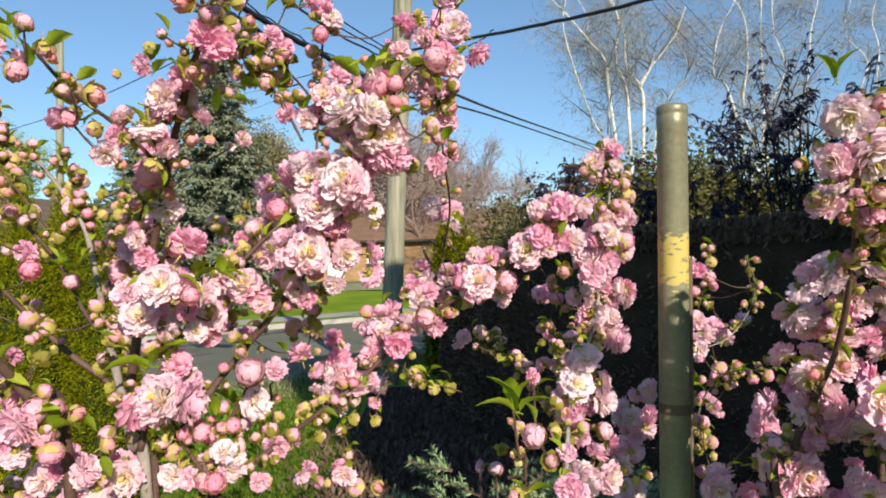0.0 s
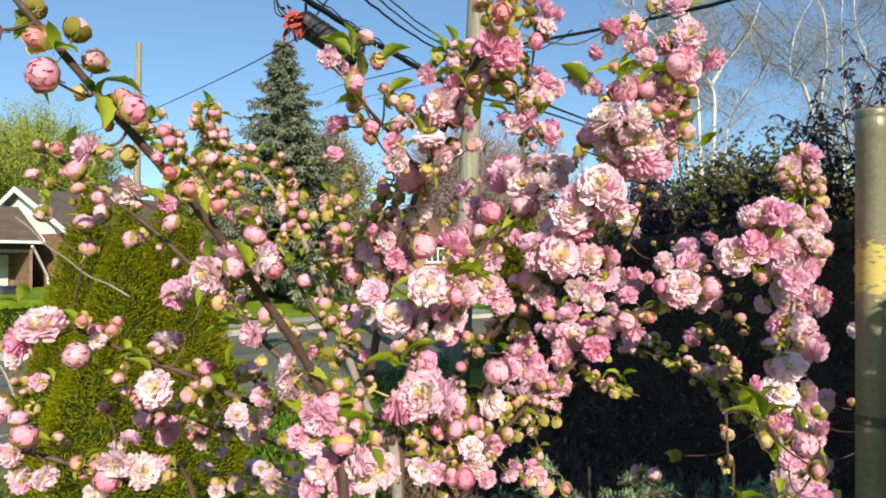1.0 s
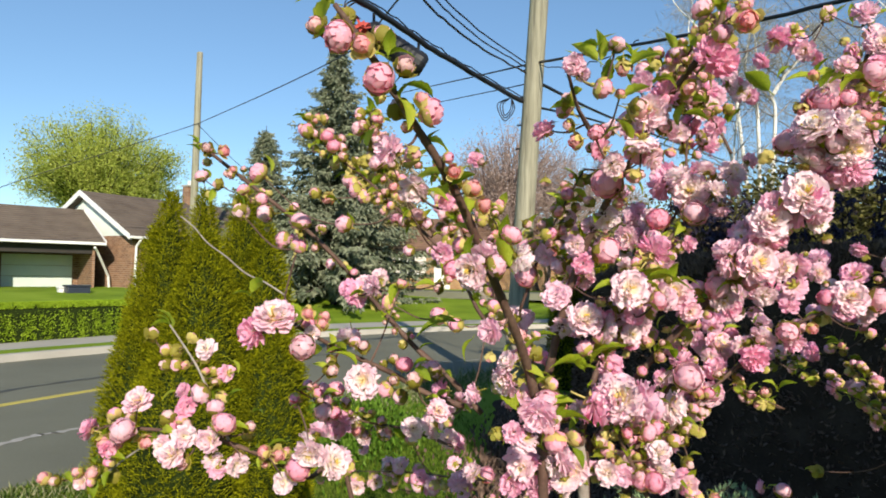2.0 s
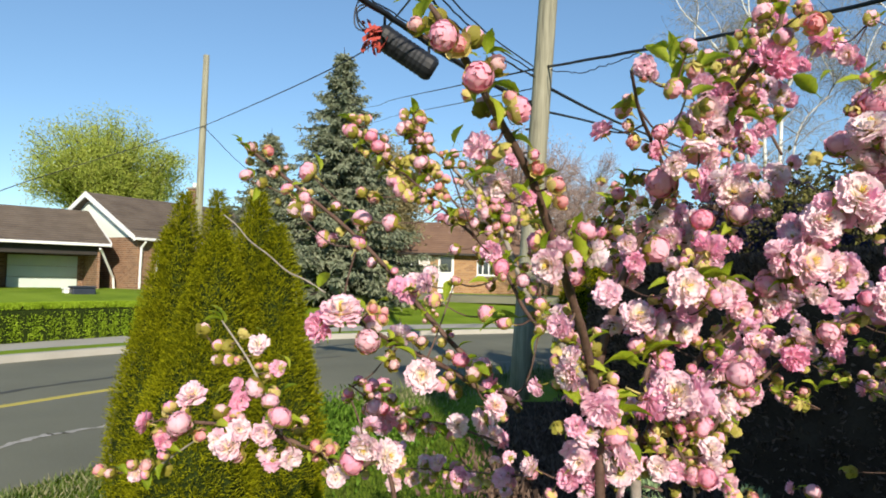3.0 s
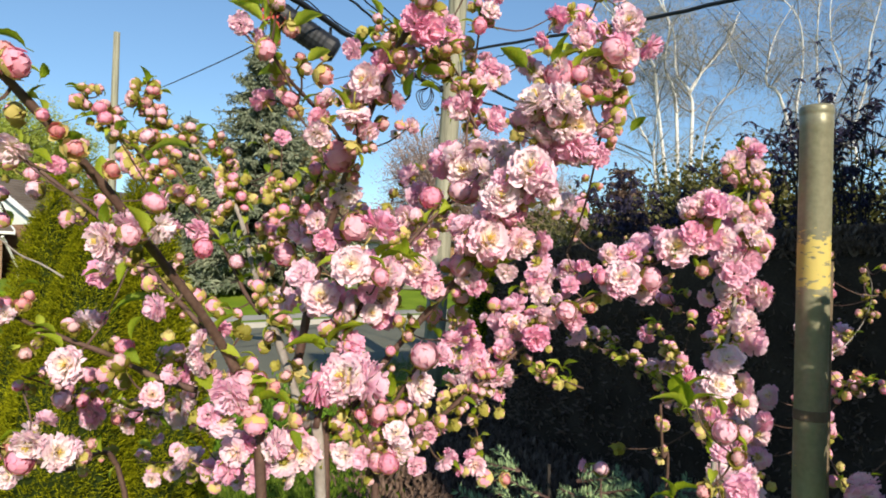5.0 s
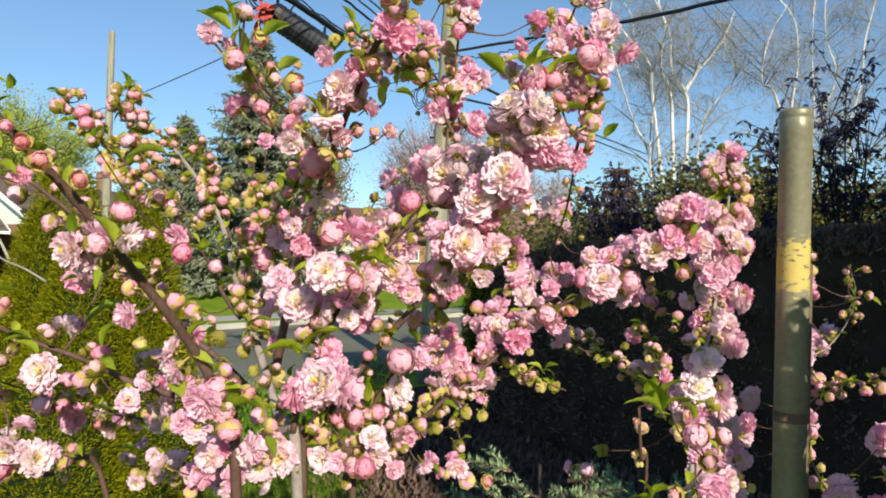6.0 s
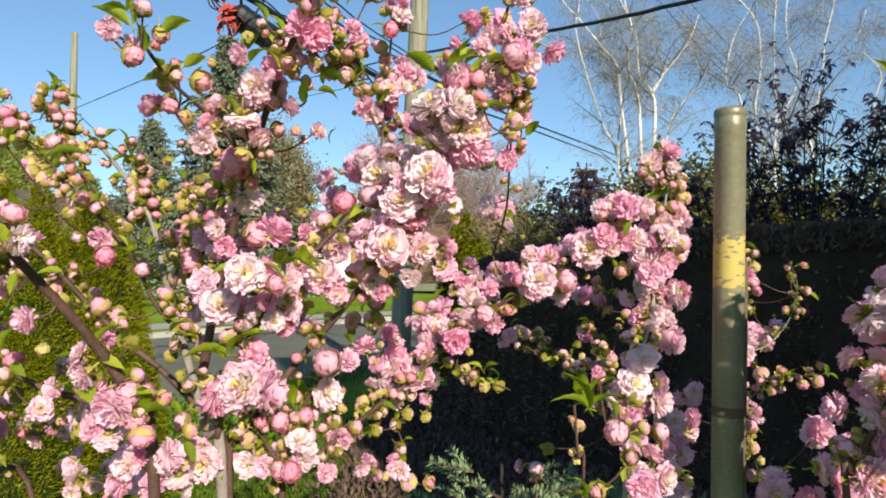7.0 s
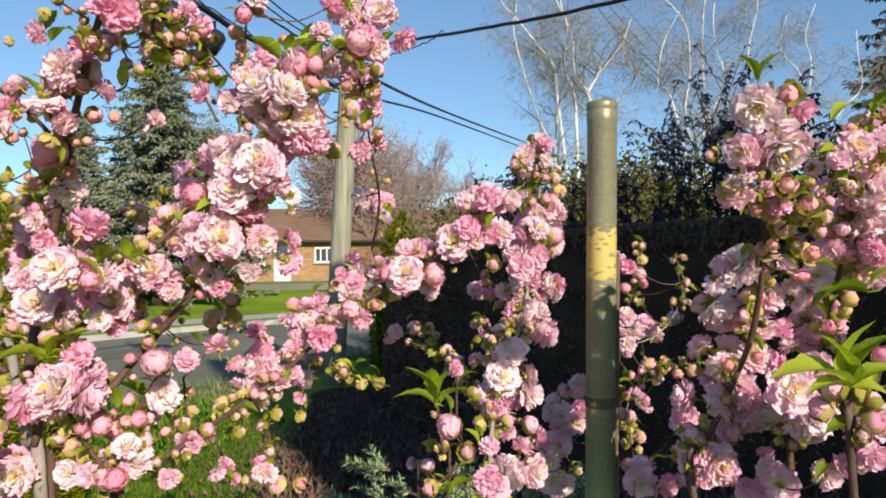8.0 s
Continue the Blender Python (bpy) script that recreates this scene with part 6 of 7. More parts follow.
br = branch(SHRUB, [(-0.414, 0.804, 1.463), (-0.413, 0.822, 1.507), (-0.413, 0.865, 1.554), (-0.444, 0.907, 1.614)], 0.0020, 0.0010, "c,-46.8,103.6,169.4,26 s,-44.2,88.7,166.1,13 b,-31.6,92.1,156.3,28 s,-30.4,92.2,155.4,16 b,-41.9,82.6,147.7,22 c,-48.0,102.8,161.4,22 c,-41.9,93.0,160.3,18 s,-42.6,91.4,157.7,16 s,-37.3,82.5,156.6,15 s,-42.2,83.4,154.5,14 s,-47.1,102.8,162.8,17 g,-42.1,80.2,153.2,14 g,-49.1,93.9,161.0,15", "", 22, 10, 1, 20, BARK_SHRUB)
br = branch(SHRUB, [(-0.379, 0.766, 1.451), (-0.353, 0.752, 1.526), (-0.331, 0.727, 1.571), (-0.304, 0.704, 1.620)], 0.0020, 0.0010, "c,-22.0,74.2,164.8,20 c,-35.0,72.2,151.9,25 b,-37.0,75.2,149.6,30 c,-37.8,78.3,143.6,30 s,-37.0,78.2,154.8,14 s,-34.3,72.1,153.5,13 g,-37.5,73.7,152.0,13", "", 18, 10, 0, 21, BARK_SHRUB)
br = branch(SHRUB, [(-0.192, 0.841, 1.555), (-0.165, 0.852, 1.609), (-0.160, 0.863, 1.672), (-0.154, 0.859, 1.733), (-0.146, 0.837, 1.788), (-0.142, 0.813, 1.839)], 0.0022, 0.0012, "b,-14.5,81.9,179.3,22 g,-13.0,84.9,180.7,15 c,-18.3,89.2,171.2,26 c,-15.1,86.3,170.5,29 g,-16.1,87.5,173.0,20 s,-16.9,88.3,169.2,16 c,-12.7,86.5,175.4,29 c,-3.9,86.5,182.5,31 o,-8.2,93.0,177.9,33 c,-12.4,89.7,169.0,38 o,-16.3,82.7,161.0,47 c,-15.6,88.8,164.5,29 c,-19.0,86.9,164.3,26 o,-11.4,80.6,163.1,33 c,-24.7,90.8,161.5,32 o,-20.8,85.1,157.5,35", "", 10, 3, 0, 22, BARK_SHRUB, bloom=7)
hang(br, "c,-22.5,86.6,158.9,26 c,-24.2,85.0,154.9,33 o,-20.8,84.8,154.9,36 c,-26.2,85.0,153.8,21 g,-26.9,87.0,156.3,17 s,-25.9,86.8,158.3,16")
br = branch(SHRUB, [(-0.159, 0.845, 1.714), (-0.180, 0.790, 1.738), (-0.193, 0.707, 1.740), (-0.197, 0.644, 1.738)], 0.0016, 0.0010, "g,-15.7,70.5,179.0,17 c,-13.6,73.3,180.4,25 s,-18.1,62.3,172.5,10 c,-19.9,83.3,173.9,22 g,-18.9,66.4,170.8,13 s,-17.8,80.8,175.9,13 g,-18.7,78.2,175.3,11", "", 12, 2, 1, 24, BARK_SHRUB, bloom=4)
br = branch(SHRUB, [(-0.144, 0.7, 1.635), (-0.158, 0.7, 1.663), (-0.175, 0.7, 1.694), (-0.197, 0.7, 1.723), (-0.225, 0.7, 1.733), (-0.252, 0.7, 1.745)], 0.0016, 0.0010, "s,-25.7,70.0,173.8,12 g,-24.0,70.0,173.6,14 g,-22.8,70.0,174.5,13 b,-20.6,70.0,173.7,18 g,-19.7,70.0,176.2,14 s,-19.1,70.0,174.3,11 b,-19.4,70.0,172.0,15 g,-18.0,70.0,171.6,13 g,-16.7,70.0,172.4,14 c,-18.1,70.0,169.9,22 g,-16.8,70.0,168.2,14 c,-16.3,70.0,166.6,24 s,-14.7,70.0,168.5,14 g,-21.9,70.0,172.3,13 s,-22.3,70.0,168.9,12 g,-24.2,70.0,171.4,12", "-25.0,70.0,174.4,-26.1,70.0,176.1 -25.0,70.0,174.5,-24.4,70.0,176.0 -25.2,70.0,174.5,-23.3,70.0,175.3", 6, 3, 2, 96, BARK_SHRUB)
br = branch(SHRUB, [(-0.301, 0.759, 0.000), (-0.286, 0.700, 0.631), (-0.301, 0.682, 1.261), (-0.293, 0.700, 1.304), (-0.246, 0.723, 1.375), (-0.187, 0.726, 1.445), (-0.133, 0.702, 1.508), (-0.100, 0.674, 1.562), (-0.069, 0.671, 1.628), (-0.035, 0.698, 1.698), (0.009, 0.739, 1.744), (0.027, 0.766, 1.801)], 0.0055, 0.0020, "c,0.4,94.9,185.0,34 o,2.4,72.7,176.3,34 c,-1.8,84.5,179.4,26 g,-0.0,74.6,175.4,19 b,0.9,83.8,184.0,21 s,1.5,76.1,174.1,14 o,-1.0,72.9,170.9,35 o,-6.2,66.2,169.2,23 b,-3.9,66.4,168.5,18 c,-3.8,63.5,165.8,19 o,-8.7,61.9,165.0,41 o,-5.7,61.6,164.8,37 o,-4.3,63.7,162.5,36 b,-6.7,62.3,162.9,21 g,-9.9,73.0,163.6,18 b,-0.3,65.3,163.7,20", "-5.3,70.2,171.2,-8.6,69.0,171.9 -5.4,70.8,171.6,-4.9,69.6,173.9 -5.2,70.1,171.1,-2.8,69.1,172.1 2.1,79.7,181.2,1.6,78.4,183.1 2.9,77.7,180.4,4.9,76.5,181.7 -3.2,70.1,171.6,-6.3,68.5,171.9 -2.7,70.6,171.7,-0.4,69.8,171.5 -21.3,65.0,149.3,-19.1,64.4,149.4 -8.8,75.5,171.9,-11.5,74.6,174.1 -6.4,66.2,169.3,-6.0,65.1,171.2 -6.2,66.1,169.5,-4.1,65.0,170.9", 26, 8, 2, 25, BARK_SHRUB, bloom=26)
hang(br, "g,-0.9,67.3,166.6,12 g,-0.6,62.8,161.8,10 s,-3.4,62.1,164.6,10 o,-8.9,63.6,158.4,46 o,-11.8,65.1,155.7,39 c,-7.1,64.8,156.2,26 o,-12.9,65.4,151.3,43 o,-9.5,68.5,150.9,32 c,-14.7,67.8,150.2,22 c,-2.8,72.7,161.0,22 o,-20.7,68.6,148.2,36 s,-13.6,76.0,147.2,16 s,-14.7,76.5,146.8,15 c,-11.1,69.2,147.7,22 c,-18.9,69.1,146.0,22")
br = branch(SHRUB, [(-0.308, 0.665, 1.314), (-0.297, 0.671, 1.372), (-0.277, 0.691, 1.424), (-0.246, 0.728, 1.478), (-0.209, 0.771, 1.531), (-0.173, 0.798, 1.567)], 0.0040, 0.0022, "c,-13.6,79.8,160.9,29 c,-24.6,78.2,151.1,25 c,-23.4,81.9,151.5,19 b,-23.5,61.6,147.3,19 o,-24.6,69.2,144.8,35 c,-25.4,65.0,145.7,21 s,-23.5,73.7,144.4,16 c,-25.1,77.0,143.2,21 c,-27.4,67.8,140.1,29 g,-28.7,66.6,131.9,20 o,-30.4,65.7,145.2,38 c,-31.3,66.4,135.3,19", "-23.8,66.5,149.2,-24.6,65.3,150.5 -23.7,68.3,149.6,-20.3,67.3,149.7 -29.7,67.1,140.1,-26.9,66.0,142.7 -30.0,67.2,139.8,-33.9,66.0,140.4 -30.4,67.5,139.4,-31.1,66.3,140.9 -28.2,67.6,140.2,-26.4,66.8,142.6 -28.5,69.7,139.9,-31.7,68.0,140.7 -28.3,69.0,139.8,-29.3,67.8,138.6 -21.5,64.9,149.3,-21.4,63.9,151.3 -24.5,65.4,149.1,-22.7,64.3,150.9 -24.2,65.5,149.1,-20.1,64.2,149.4 -24.5,65.4,149.1,-25.2,64.6,147.8 -29.8,69.1,140.4,-27.2,67.9,142.6", 24, 8, 0, 27, BARK_SHRUB, bloom=9)
br = branch(SHRUB, [(-0.271, 0.776, 0.000), (-0.244, 0.725, 0.625), (-0.252, 0.710, 1.250), (-0.233, 0.749, 1.264), (-0.200, 0.814, 1.283), (-0.169, 0.877, 1.301), (-0.123, 0.914, 1.333), (-0.081, 0.924, 1.371), (-0.016, 0.918, 1.427), (0.039, 0.903, 1.459), (0.114, 0.881, 1.505), (0.171, 0.863, 1.565)], 0.0050, 0.0018, "o,5.1,88.0,147.5,46 c,8.4,91.4,145.4,27 c,6.4,90.3,150.6,32 b,8.4,95.3,149.0,25 c,-2.3,98.8,143.0,26 b,-2.2,89.6,142.5,30 o,-8.9,97.4,139.8,41 g,3.4,92.6,144.2,21 c,-14.7,93.4,136.2,36 o,-15.9,92.4,134.9,36 o,-15.2,92.4,131.3,48 o,-12.3,92.0,133.6,45 c,-6.2,89.8,138.6,38 c,-10.6,93.6,136.9,33 g,-7.3,94.2,135.2,21 c,-16.0,94.1,139.8,27", "-2.4,93.6,134.0,-4.1,92.3,135.6 -2.1,93.5,134.1,-0.8,92.0,135.6", 30, 8, 0, 28, BARK_SHRUB, bloom=10)
hang(br, "s,-19.1,87.0,130.3,18 c,-20.6,80.1,127.6,31 g,-21.8,76.2,130.0,18 g,-17.3,90.4,126.4,21 g,-15.0,94.6,126.1,21 s,-13.3,95.7,127.5,20 c,-20.9,74.6,125.2,23 c,-18.2,84.2,122.8,27 g,-14.2,94.6,122.8,21 c,-14.5,92.3,120.2,28 b,-13.1,95.3,117.7,25 g,-10.1,96.0,117.4,20 o,17.2,86.3,157.6,41 o,14.4,84.5,156.8,33 c,17.9,86.7,152.7,36 o,11.4,85.7,151.4,48")
hang(br, "s,15.2,85.0,154.5,18 b,13.0,84.9,155.7,18 c,15.6,82.9,156.6,31")
br = branch(SHRUB, [(-0.258, 0.697, 1.256), (-0.244, 0.707, 1.302), (-0.232, 0.715, 1.332), (-0.206, 0.713, 1.376)], 0.0034, 0.0022, "b,-19.6,67.2,139.0,30", "-23.8,75.4,134.1,-25.8,74.1,136.3 -23.7,74.9,134.6,-21.1,73.8,134.8", 10, 4, 0, 31, BARK_SHRUB, bloom=5)
br = branch(SHRUB, [(-0.201, 0.817, 1.283), (-0.208, 0.808, 1.303), (-0.210, 0.796, 1.355)], 0.0018, 0.0014, "g,-16.3,83.2,144.3,21 b,-20.3,89.1,141.6,26 b,-16.9,85.2,141.9,29 c,-25.5,84.3,141.4,26 c,-17.6,80.8,139.5,30 s,-23.6,83.7,130.9,18", "-18.8,78.6,139.7,-19.5,77.3,141.2", 3, 1, 0, 32, BARK_SHRUB)
br = branch(SHRUB, [(-0.235, 0.688, 1.257), (-0.245, 0.681, 1.279), (-0.261, 0.670, 1.312), (-0.273, 0.661, 1.344)], 0.0028, 0.0018, "o,-27.2,61.9,137.5,48 b,-23.9,65.1,133.5,20 c,-27.9,66.9,128.6,26 c,-22.4,66.9,131.2,25 c,-22.1,68.9,129.0,28 b,-24.3,67.1,127.9,22 c,-26.1,67.0,128.3,22", "", 10, 4, 0, 33, BARK_SHRUB)
br = branch(SHRUB, [(0.024, 1.051, 1.293), (-0.018, 1.025, 1.312), (-0.063, 0.998, 1.334)], 0.0014, 0.0010, "b,-6.1,102.9,141.0,24 b,-11.9,101.7,142.5,22 c,-8.7,103.8,142.8,35 c,-11.9,100.4,140.0,27 c,-9.9,100.8,131.5,28 s,-10.9,102.3,125.5,21 g,-3.6,94.6,133.4,18 g,-1.8,103.1,130.2,21 s,0.8,107.2,129.4,21", "", 4, 4, 0, 34, BARK_SHRUB)
br = branch(SHRUB, [(-0.001, 1.069, 1.509), (0.014, 0.982, 1.577), (0.009, 0.853, 1.628), (0.005, 0.754, 1.668), (0.007, 0.713, 1.691)], 0.0018, 0.0010, "c,1.7,109.0,158.7,36 c,-0.1,77.0,161.6,25 c,-3.2,111.5,147.0,39 c,1.0,114.6,147.9,38 c,3.8,113.4,148.4,32 b,2.5,105.7,146.9,24 c,5.1,98.0,150.7,29 c,-3.9,109.7,144.2,37 c,-4.8,110.4,146.1,29 c,0.1,109.9,146.3,31 c,2.0,105.8,156.1,30", "", 12, 3, 2, 35, BARK_SHRUB, bloom=5)
br = branch(SHRUB, [(-0.029, 0.850, 0.000), (0.099, 0.833, 0.604), (0.152, 0.833, 1.208), (0.167, 0.877, 1.283), (0.198, 0.934, 1.350), (0.229, 0.972, 1.428), (0.244, 0.985, 1.521), (0.257, 0.989, 1.607), (0.250, 0.991, 1.660)], 0.0040, 0.0018, "b,21.3,95.6,163.0,20 b,26.5,102.4,163.3,25 b,28.4,100.4,162.6,21 b,29.1,101.4,159.6,23 s,23.6,95.5,157.4,20 b,27.4,99.3,157.7,23 o,27.0,99.4,155.5,38 o,27.3,100.6,152.5,40 c,21.4,94.5,150.0,45 o,22.4,98.1,146.1,46 o,26.5,99.0,145.2,38 o,23.2,97.0,141.1,46 c,25.4,97.4,141.4,30 c,14.8,108.7,154.4,25 c,17.9,95.2,148.4,22 c,24.1,94.2,149.5,33", "25.7,99.9,164.5,24.3,98.2,166.9 26.6,100.3,161.3,23.4,98.7,158.8 60.4,99.6,176.6,57.6,98.2,180.4 60.7,99.4,176.6,62.3,97.7,180.8 26.1,102.4,164.0,24.3,101.0,166.3 26.4,102.4,164.0,26.7,100.8,167.2 26.6,102.4,164.0,29.0,100.6,165.3 22.3,94.6,159.7,20.8,93.4,157.6", 34, 10, 3, 36, BARK_GREY, bloom=16)
hang(br, "c,19.6,89.8,136.7,40 o,18.4,89.8,132.9,48 c,22.6,91.8,130.2,42 c,17.3,88.1,128.4,39 c,14.8,79.0,126.9,24 c,13.2,68.7,125.7,32 b,18.3,93.6,139.0,22 c,21.4,92.7,148.1,36 o,24.1,92.1,153.5,33 b,23.5,98.5,162.3,22 c,24.5,97.5,155.9,27")
br = branch(SHRUB, [(0.172, 0.855, 1.186), (0.166, 0.907, 1.259), (0.149, 1.022, 1.300), (0.107, 1.178, 1.331), (0.077, 1.295, 1.371)], 0.0016, 0.0008, "b,7.3,140.9,135.1,30 b,22.2,91.6,126.0,26 c,21.4,92.0,123.2,31 o,19.0,89.3,120.2,48 o,23.4,92.3,119.2,44 c,3.3,116.7,136.8,27 s,7.6,127.5,133.0,21 s,6.0,128.1,133.5,19 c,19.3,102.6,128.9,26", "", 26, 10, 0, 38, BARK_SHRUB)
br = branch(SHRUB, [(0.13, 1.3, 0.0), (0.11, 1.29, 0.5), (0.092, 1.275, 1.088)], 0.003, 0.0015, "b,9.1,127.0,110.0,30", seed=101)
br = branch(SHRUB, [(0.196, 1.000, 1.219), (0.204, 1.100, 1.266), (0.215, 1.228, 1.323), (0.205, 1.308, 1.379)], 0.0016, 0.0008, "c,16.8,131.0,154.2,36 c,21.2,139.5,143.5,36 s,20.7,124.9,144.7,20 s,24.2,123.7,144.1,19 s,29.9,139.3,139.1,21 g,23.2,126.8,140.7,18 g,22.5,116.3,138.4,16 c,26.6,104.1,120.6,39 c,27.7,105.3,116.7,34 g,9.2,111.0,118.3,21 c,23.6,154.2,133.4,42 c,21.5,126.5,129.7,34 b,22.1,130.1,142.4,29 g,22.3,154.4,130.8,21 g,20.0,122.8,146.4,21", "", 24, 6, 2, 39, BARK_SHRUB)
br = branch(SHRUB, [(0.506, 1.291, 1.321), (0.577, 1.339, 1.338), (0.631, 1.363, 1.394), (0.629, 1.338, 1.453), (0.599, 1.309, 1.500)], 0.0013, 0.0008, "c,57.6,141.2,135.4,37 c,59.5,141.1,133.0,37 c,50.8,128.3,134.5,31 c,76.9,170.9,134.1,39 b,54.1,131.0,127.9,30 s,54.4,123.2,129.6,21 s,55.0,126.0,127.6,21 s,54.5,136.1,140.0,21 g,56.0,117.7,149.3,14 g,64.8,140.0,147.0,17 g,66.4,142.2,140.2,17", "", 8, 2, 0, 40, BARK_GREY)
br = branch(SHRUB, [(0.455, 1.218, 1.175), (0.470, 1.197, 1.251), (0.493, 1.125, 1.298), (0.523, 1.040, 1.322)], 0.0013, 0.0008, "c,44.4,115.3,133.9,30 g,46.0,124.4,124.3,21 b,50.9,127.6,114.2,24 s,49.5,101.0,133.9,14 g,49.7,104.4,132.5,14 o,34.2,125.5,114.2,47 g,38.6,127.9,107.9,21", "", 9, 6, 1, 41, BARK_GREY)
br = branch(SHRUB, [(0.402, 0.973, 1.154), (0.415, 1.042, 1.166), (0.435, 1.133, 1.196), (0.432, 1.194, 1.263)], 0.0013, 0.0008, "o,36.7,88.4,118.5,41 b,41.3,109.9,122.9,23 b,42.7,109.8,122.4,23 s,39.4,102.2,116.8,19 s,40.2,97.2,118.7,17 c,33.7,121.2,121.0,41 c,35.2,115.3,127.2,34 c,37.1,122.2,121.2,36 c,29.1,109.1,111.8,37 c,32.6,113.6,110.2,33 c,34.3,119.8,117.2,31 c,45.5,93.5,126.1,40 c,39.9,86.6,118.6,30", "", 10, 4, 0, 42, BARK_SHRUB)
br = branch(SHRUB, [(0.472, 1.279, 1.290), (0.488, 1.289, 1.377), (0.519, 1.307, 1.444), (0.537, 1.320, 1.523)], 0.0013, 0.0008, "c,48.3,125.7,138.0,35 b,52.4,130.5,146.0,29 c,45.7,118.3,147.8,29 s,53.1,130.7,151.7,21 s,53.6,132.1,148.9,21 b,48.6,127.9,143.4,22 g,48.8,126.0,126.6,21 g,53.5,125.2,125.6,21 c,53.6,132.9,120.2,30 s,56.3,117.4,144.7,16", "", 10, 4, 2, 43, BARK_SHRUB)
br = branch(SHRUB, [(-0.058, 0.868, 0.000), (0.058, 0.859, 0.592), (0.104, 0.863, 1.184), (0.096, 0.850, 1.247), (0.088, 0.830, 1.315)], 0.0030, 0.0020, "b,8.8,60.8,133.6,24 b,10.5,62.4,130.8,19 b,7.0,60.7,128.2,18 c,11.1,78.6,136.0,20", "7.8,68.7,134.1,5.9,67.8,138.2 7.8,68.7,134.1,4.2,68.0,135.7 8.3,71.6,133.8,9.5,70.3,137.6 8.6,71.7,133.5,11.3,70.4,135.6 7.9,72.6,134.2,7.6,71.5,137.4 10.5,83.1,119.7,7.6,82.1,120.8 10.6,85.1,119.7,14.0,83.5,121.5 10.0,82.1,120.4,8.9,81.0,123.2", 4, 2, 0, 44, BARK_SHRUB)
br = branch(SHRUB_RIGHT, [(0.550, 0.850, 0.000), (0.428, 0.739, 0.613), (0.347, 0.724, 1.226), (0.362, 0.728, 1.274), (0.384, 0.725, 1.324), (0.402, 0.696, 1.402), (0.387, 0.640, 1.492), (0.357, 0.577, 1.566), (0.338, 0.537, 1.635)], 0.0046, 0.0022, "o,30.8,50.6,160.4,37 c,33.1,50.1,161.5,20 c,34.6,50.4,160.1,20 o,29.9,51.6,157.2,27 o,33.2,51.3,157.2,44 c,34.8,53.6,154.6,21 b,36.6,53.1,154.9,10 o,30.9,54.4,154.2,28 g,32.7,54.7,153.8,14 c,35.0,56.0,152.7,18 c,35.3,55.0,153.3,19 c,37.5,56.4,152.5,20 c,37.6,55.0,153.1,22 c,41.1,58.4,152.4,20 c,37.6,59.3,151.4,20 c,41.0,62.5,149.9,20", "39.4,76.3,137.1,38.4,75.2,138.6 32.2,41.5,158.6,30.3,41.0,157.9 43.2,77.7,137.9,39.9,76.8,136.7", 26, 8, 0, 45, BARK_SHRUB)
hang(br, "b,41.9,60.4,151.2,17 c,43.3,63.7,149.1,22 c,38.2,63.7,149.4,20 o,36.8,65.9,148.1,44 c,42.2,65.5,148.0,22 c,41.0,68.2,146.2,24 o,43.1,70.1,144.7,34 c,41.5,70.7,144.3,25 o,38.6,72.6,143.0,48 o,42.8,73.2,141.3,44 c,42.8,73.2,137.8,38 o,39.0,73.5,136.6,39 c,41.5,73.4,134.7,32 o,38.0,73.1,132.3,48 c,40.3,72.5,131.1,31 c,38.8,72.0,129.4,28")
hang(br, "c,42.6,84.8,126.0,29 o,38.4,83.2,123.7,39 o,37.2,70.9,126.1,46 c,41.6,83.6,120.6,36 c,40.3,54.8,157.2,19 b,42.3,57.3,155.3,13 b,40.7,57.0,153.6,12")
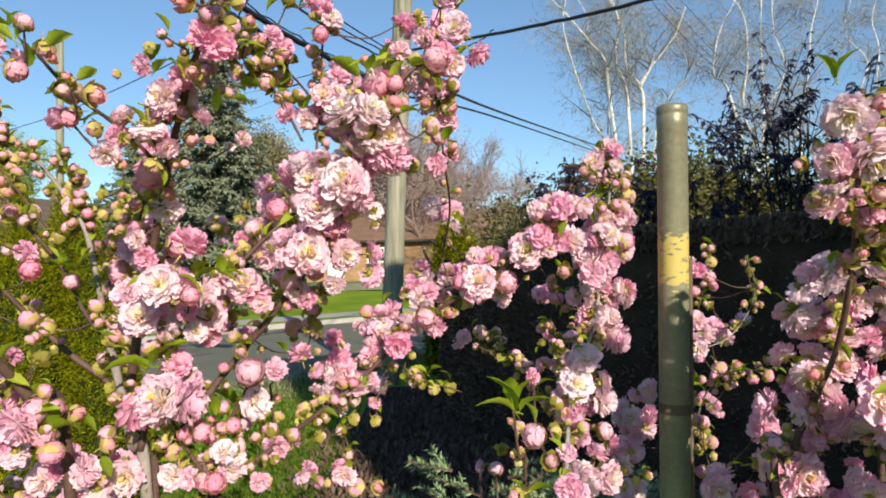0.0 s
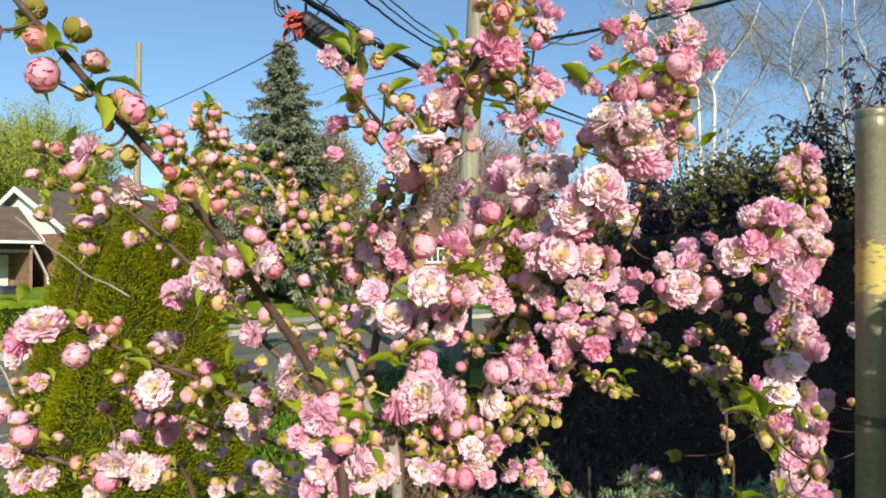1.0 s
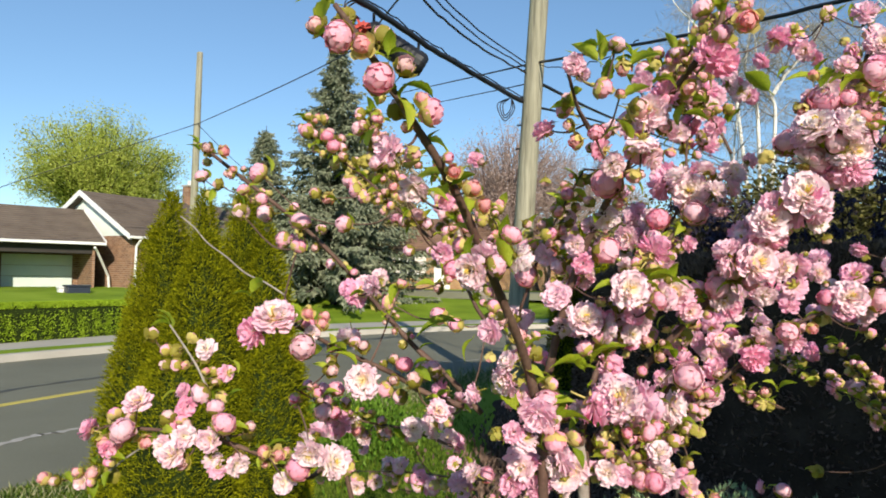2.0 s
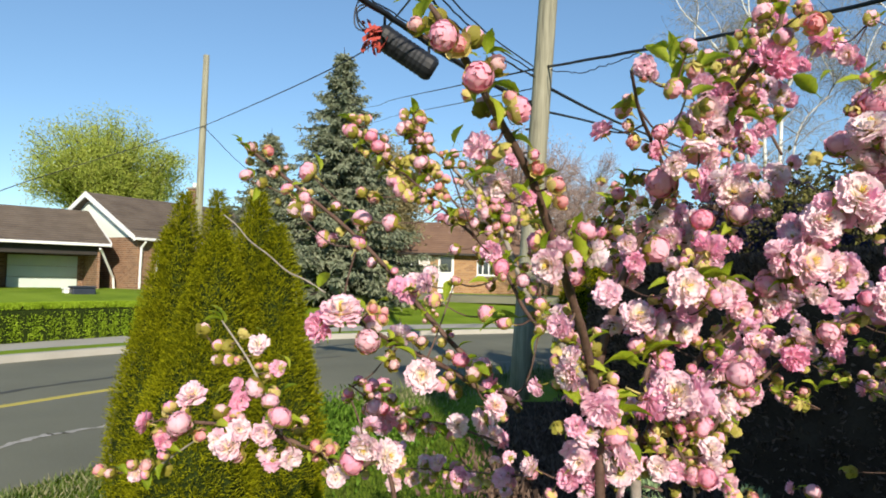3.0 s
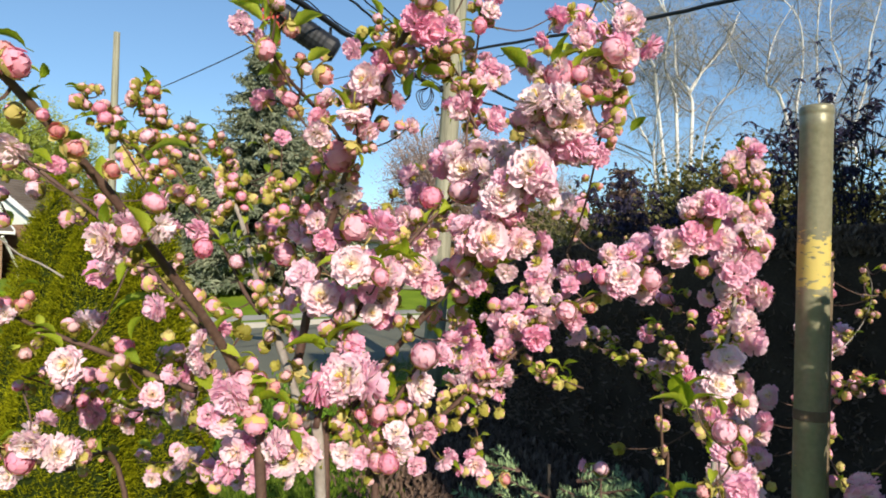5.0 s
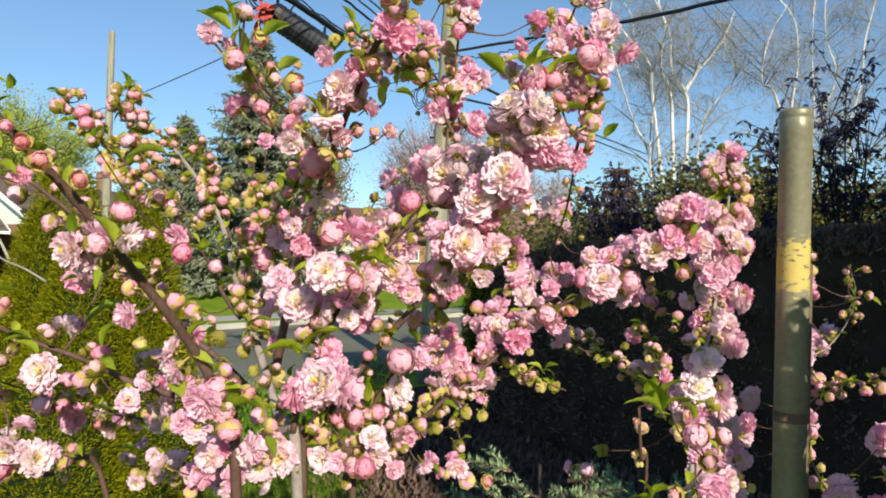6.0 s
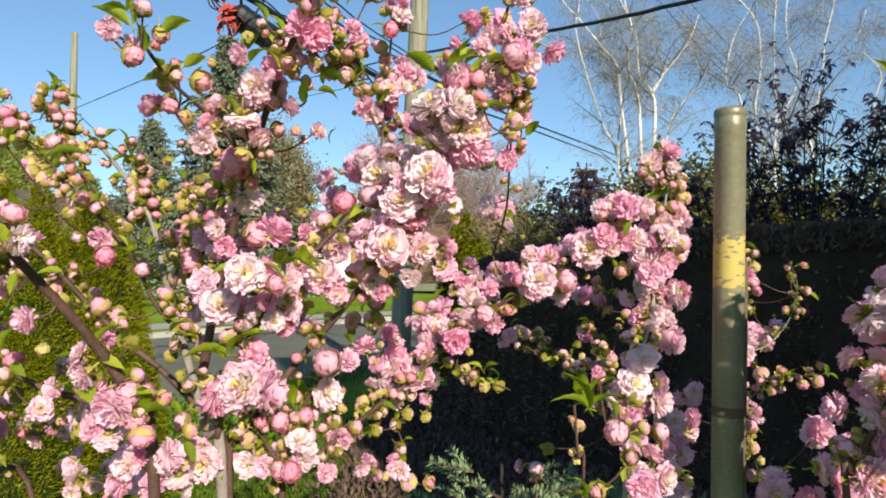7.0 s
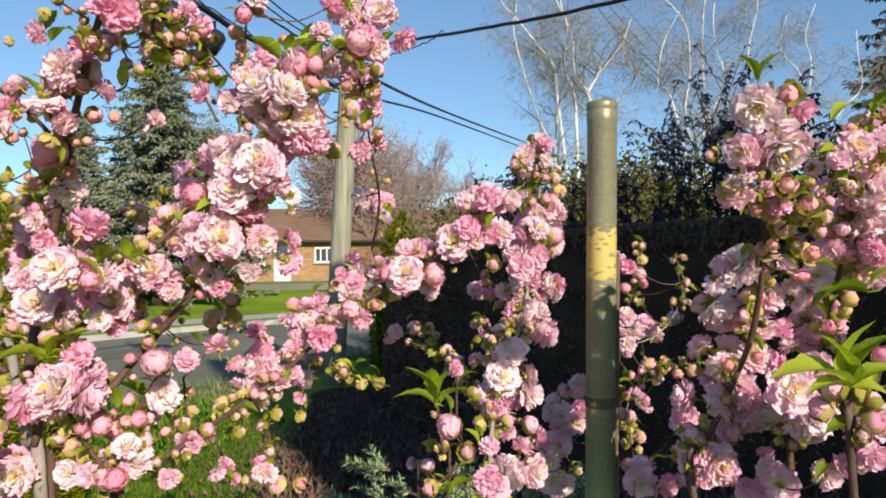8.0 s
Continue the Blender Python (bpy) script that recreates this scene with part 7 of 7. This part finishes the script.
br = branch(SHRUB_RIGHT, [(0.550, 0.850, 0.000), (0.416, 0.506, 0.665), (0.327, 0.432, 1.329), (0.326, 0.431, 1.367), (0.326, 0.431, 1.400)], 0.0030, 0.0026, "", "31.8,41.9,140.2,30.4,41.3,143.6 31.8,41.9,140.2,27.0,41.6,141.8 31.8,41.9,140.2,33.1,41.1,143.7 31.8,41.9,140.2,34.0,41.1,141.8 31.6,41.9,140.2,31.8,41.2,144.4 31.8,41.9,140.1,28.8,41.5,140.4 31.8,41.9,140.1,33.8,41.1,140.0 32.9,41.7,146.3,28.9,41.4,146.2 33.2,41.7,146.7,34.1,40.9,148.2", 6, 2, 0, 48, BARK_SHRUB)
br = branch(SHRUB_RIGHT, [(0.550, 0.850, 0.000), (0.483, 0.711, 0.624), (0.439, 0.689, 1.248), (0.460, 0.701, 1.328), (0.490, 0.705, 1.400), (0.494, 0.682, 1.474), (0.482, 0.637, 1.558), (0.475, 0.602, 1.623)], 0.0040, 0.0020, "c,47.3,66.4,149.4,26 b,46.6,63.6,151.6,17 b,44.4,67.1,146.8,18 o,46.7,67.9,146.8,30 c,51.2,71.2,146.7,25 c,51.9,70.8,147.9,25 c,45.6,72.9,141.0,25 c,46.3,72.9,139.1,25 o,50.5,73.7,142.2,48 c,48.5,72.7,139.7,32 o,43.6,70.4,131.5,48 o,43.9,64.9,132.8,48 c,41.3,69.8,124.0,30 o,42.2,68.1,124.8,35 c,43.2,61.4,127.8,27 c,44.1,60.2,129.2,21", "49.8,80.1,147.4,47.2,79.1,145.7 45.7,79.8,136.9,47.1,78.5,137.6", 30, 20, 4, 49, BARK_SHRUB)
hang(br, "c,45.0,57.7,130.5,25 c,46.0,58.2,133.8,36 b,46.9,58.6,139.3,23 o,43.5,56.7,158.7,31 c,45.7,57.1,159.6,18 b,47.0,57.9,158.0,14 c,46.7,57.0,161.6,15 c,44.0,58.6,155.2,18 o,46.5,60.1,154.9,32 o,48.9,60.8,155.0,48 o,54.4,68.4,151.0,48 c,58.2,74.3,147.2,39 c,51.7,68.7,150.4,30 g,46.4,58.6,156.8,13")
# Added stem: near blossoms at the right edge, placed to shade the post too.
br = branch(SHRUB_RIGHT, [(0.55, 0.85, 0.0), (0.54, 0.64, 0.7), (0.53, 0.615, 1.3), (0.52, 0.6, 1.72)], .0042, .002, "o,51.5,60,143,34 o,51,60.5,151,32 o,52,61,159,36 b,52,60,171,22", "", 12, 6, 3, 91)
hang(br, "o,39.0,60.0,136.4,46 o,41.7,60.0,134.0,44 o,41.9,62.0,137.9,40 o,52.0,64.9,155.9,50 o,53.4,64.9,151.3,50 o,53.8,70.1,153.3,46 o,54.9,67.5,161.0,43")
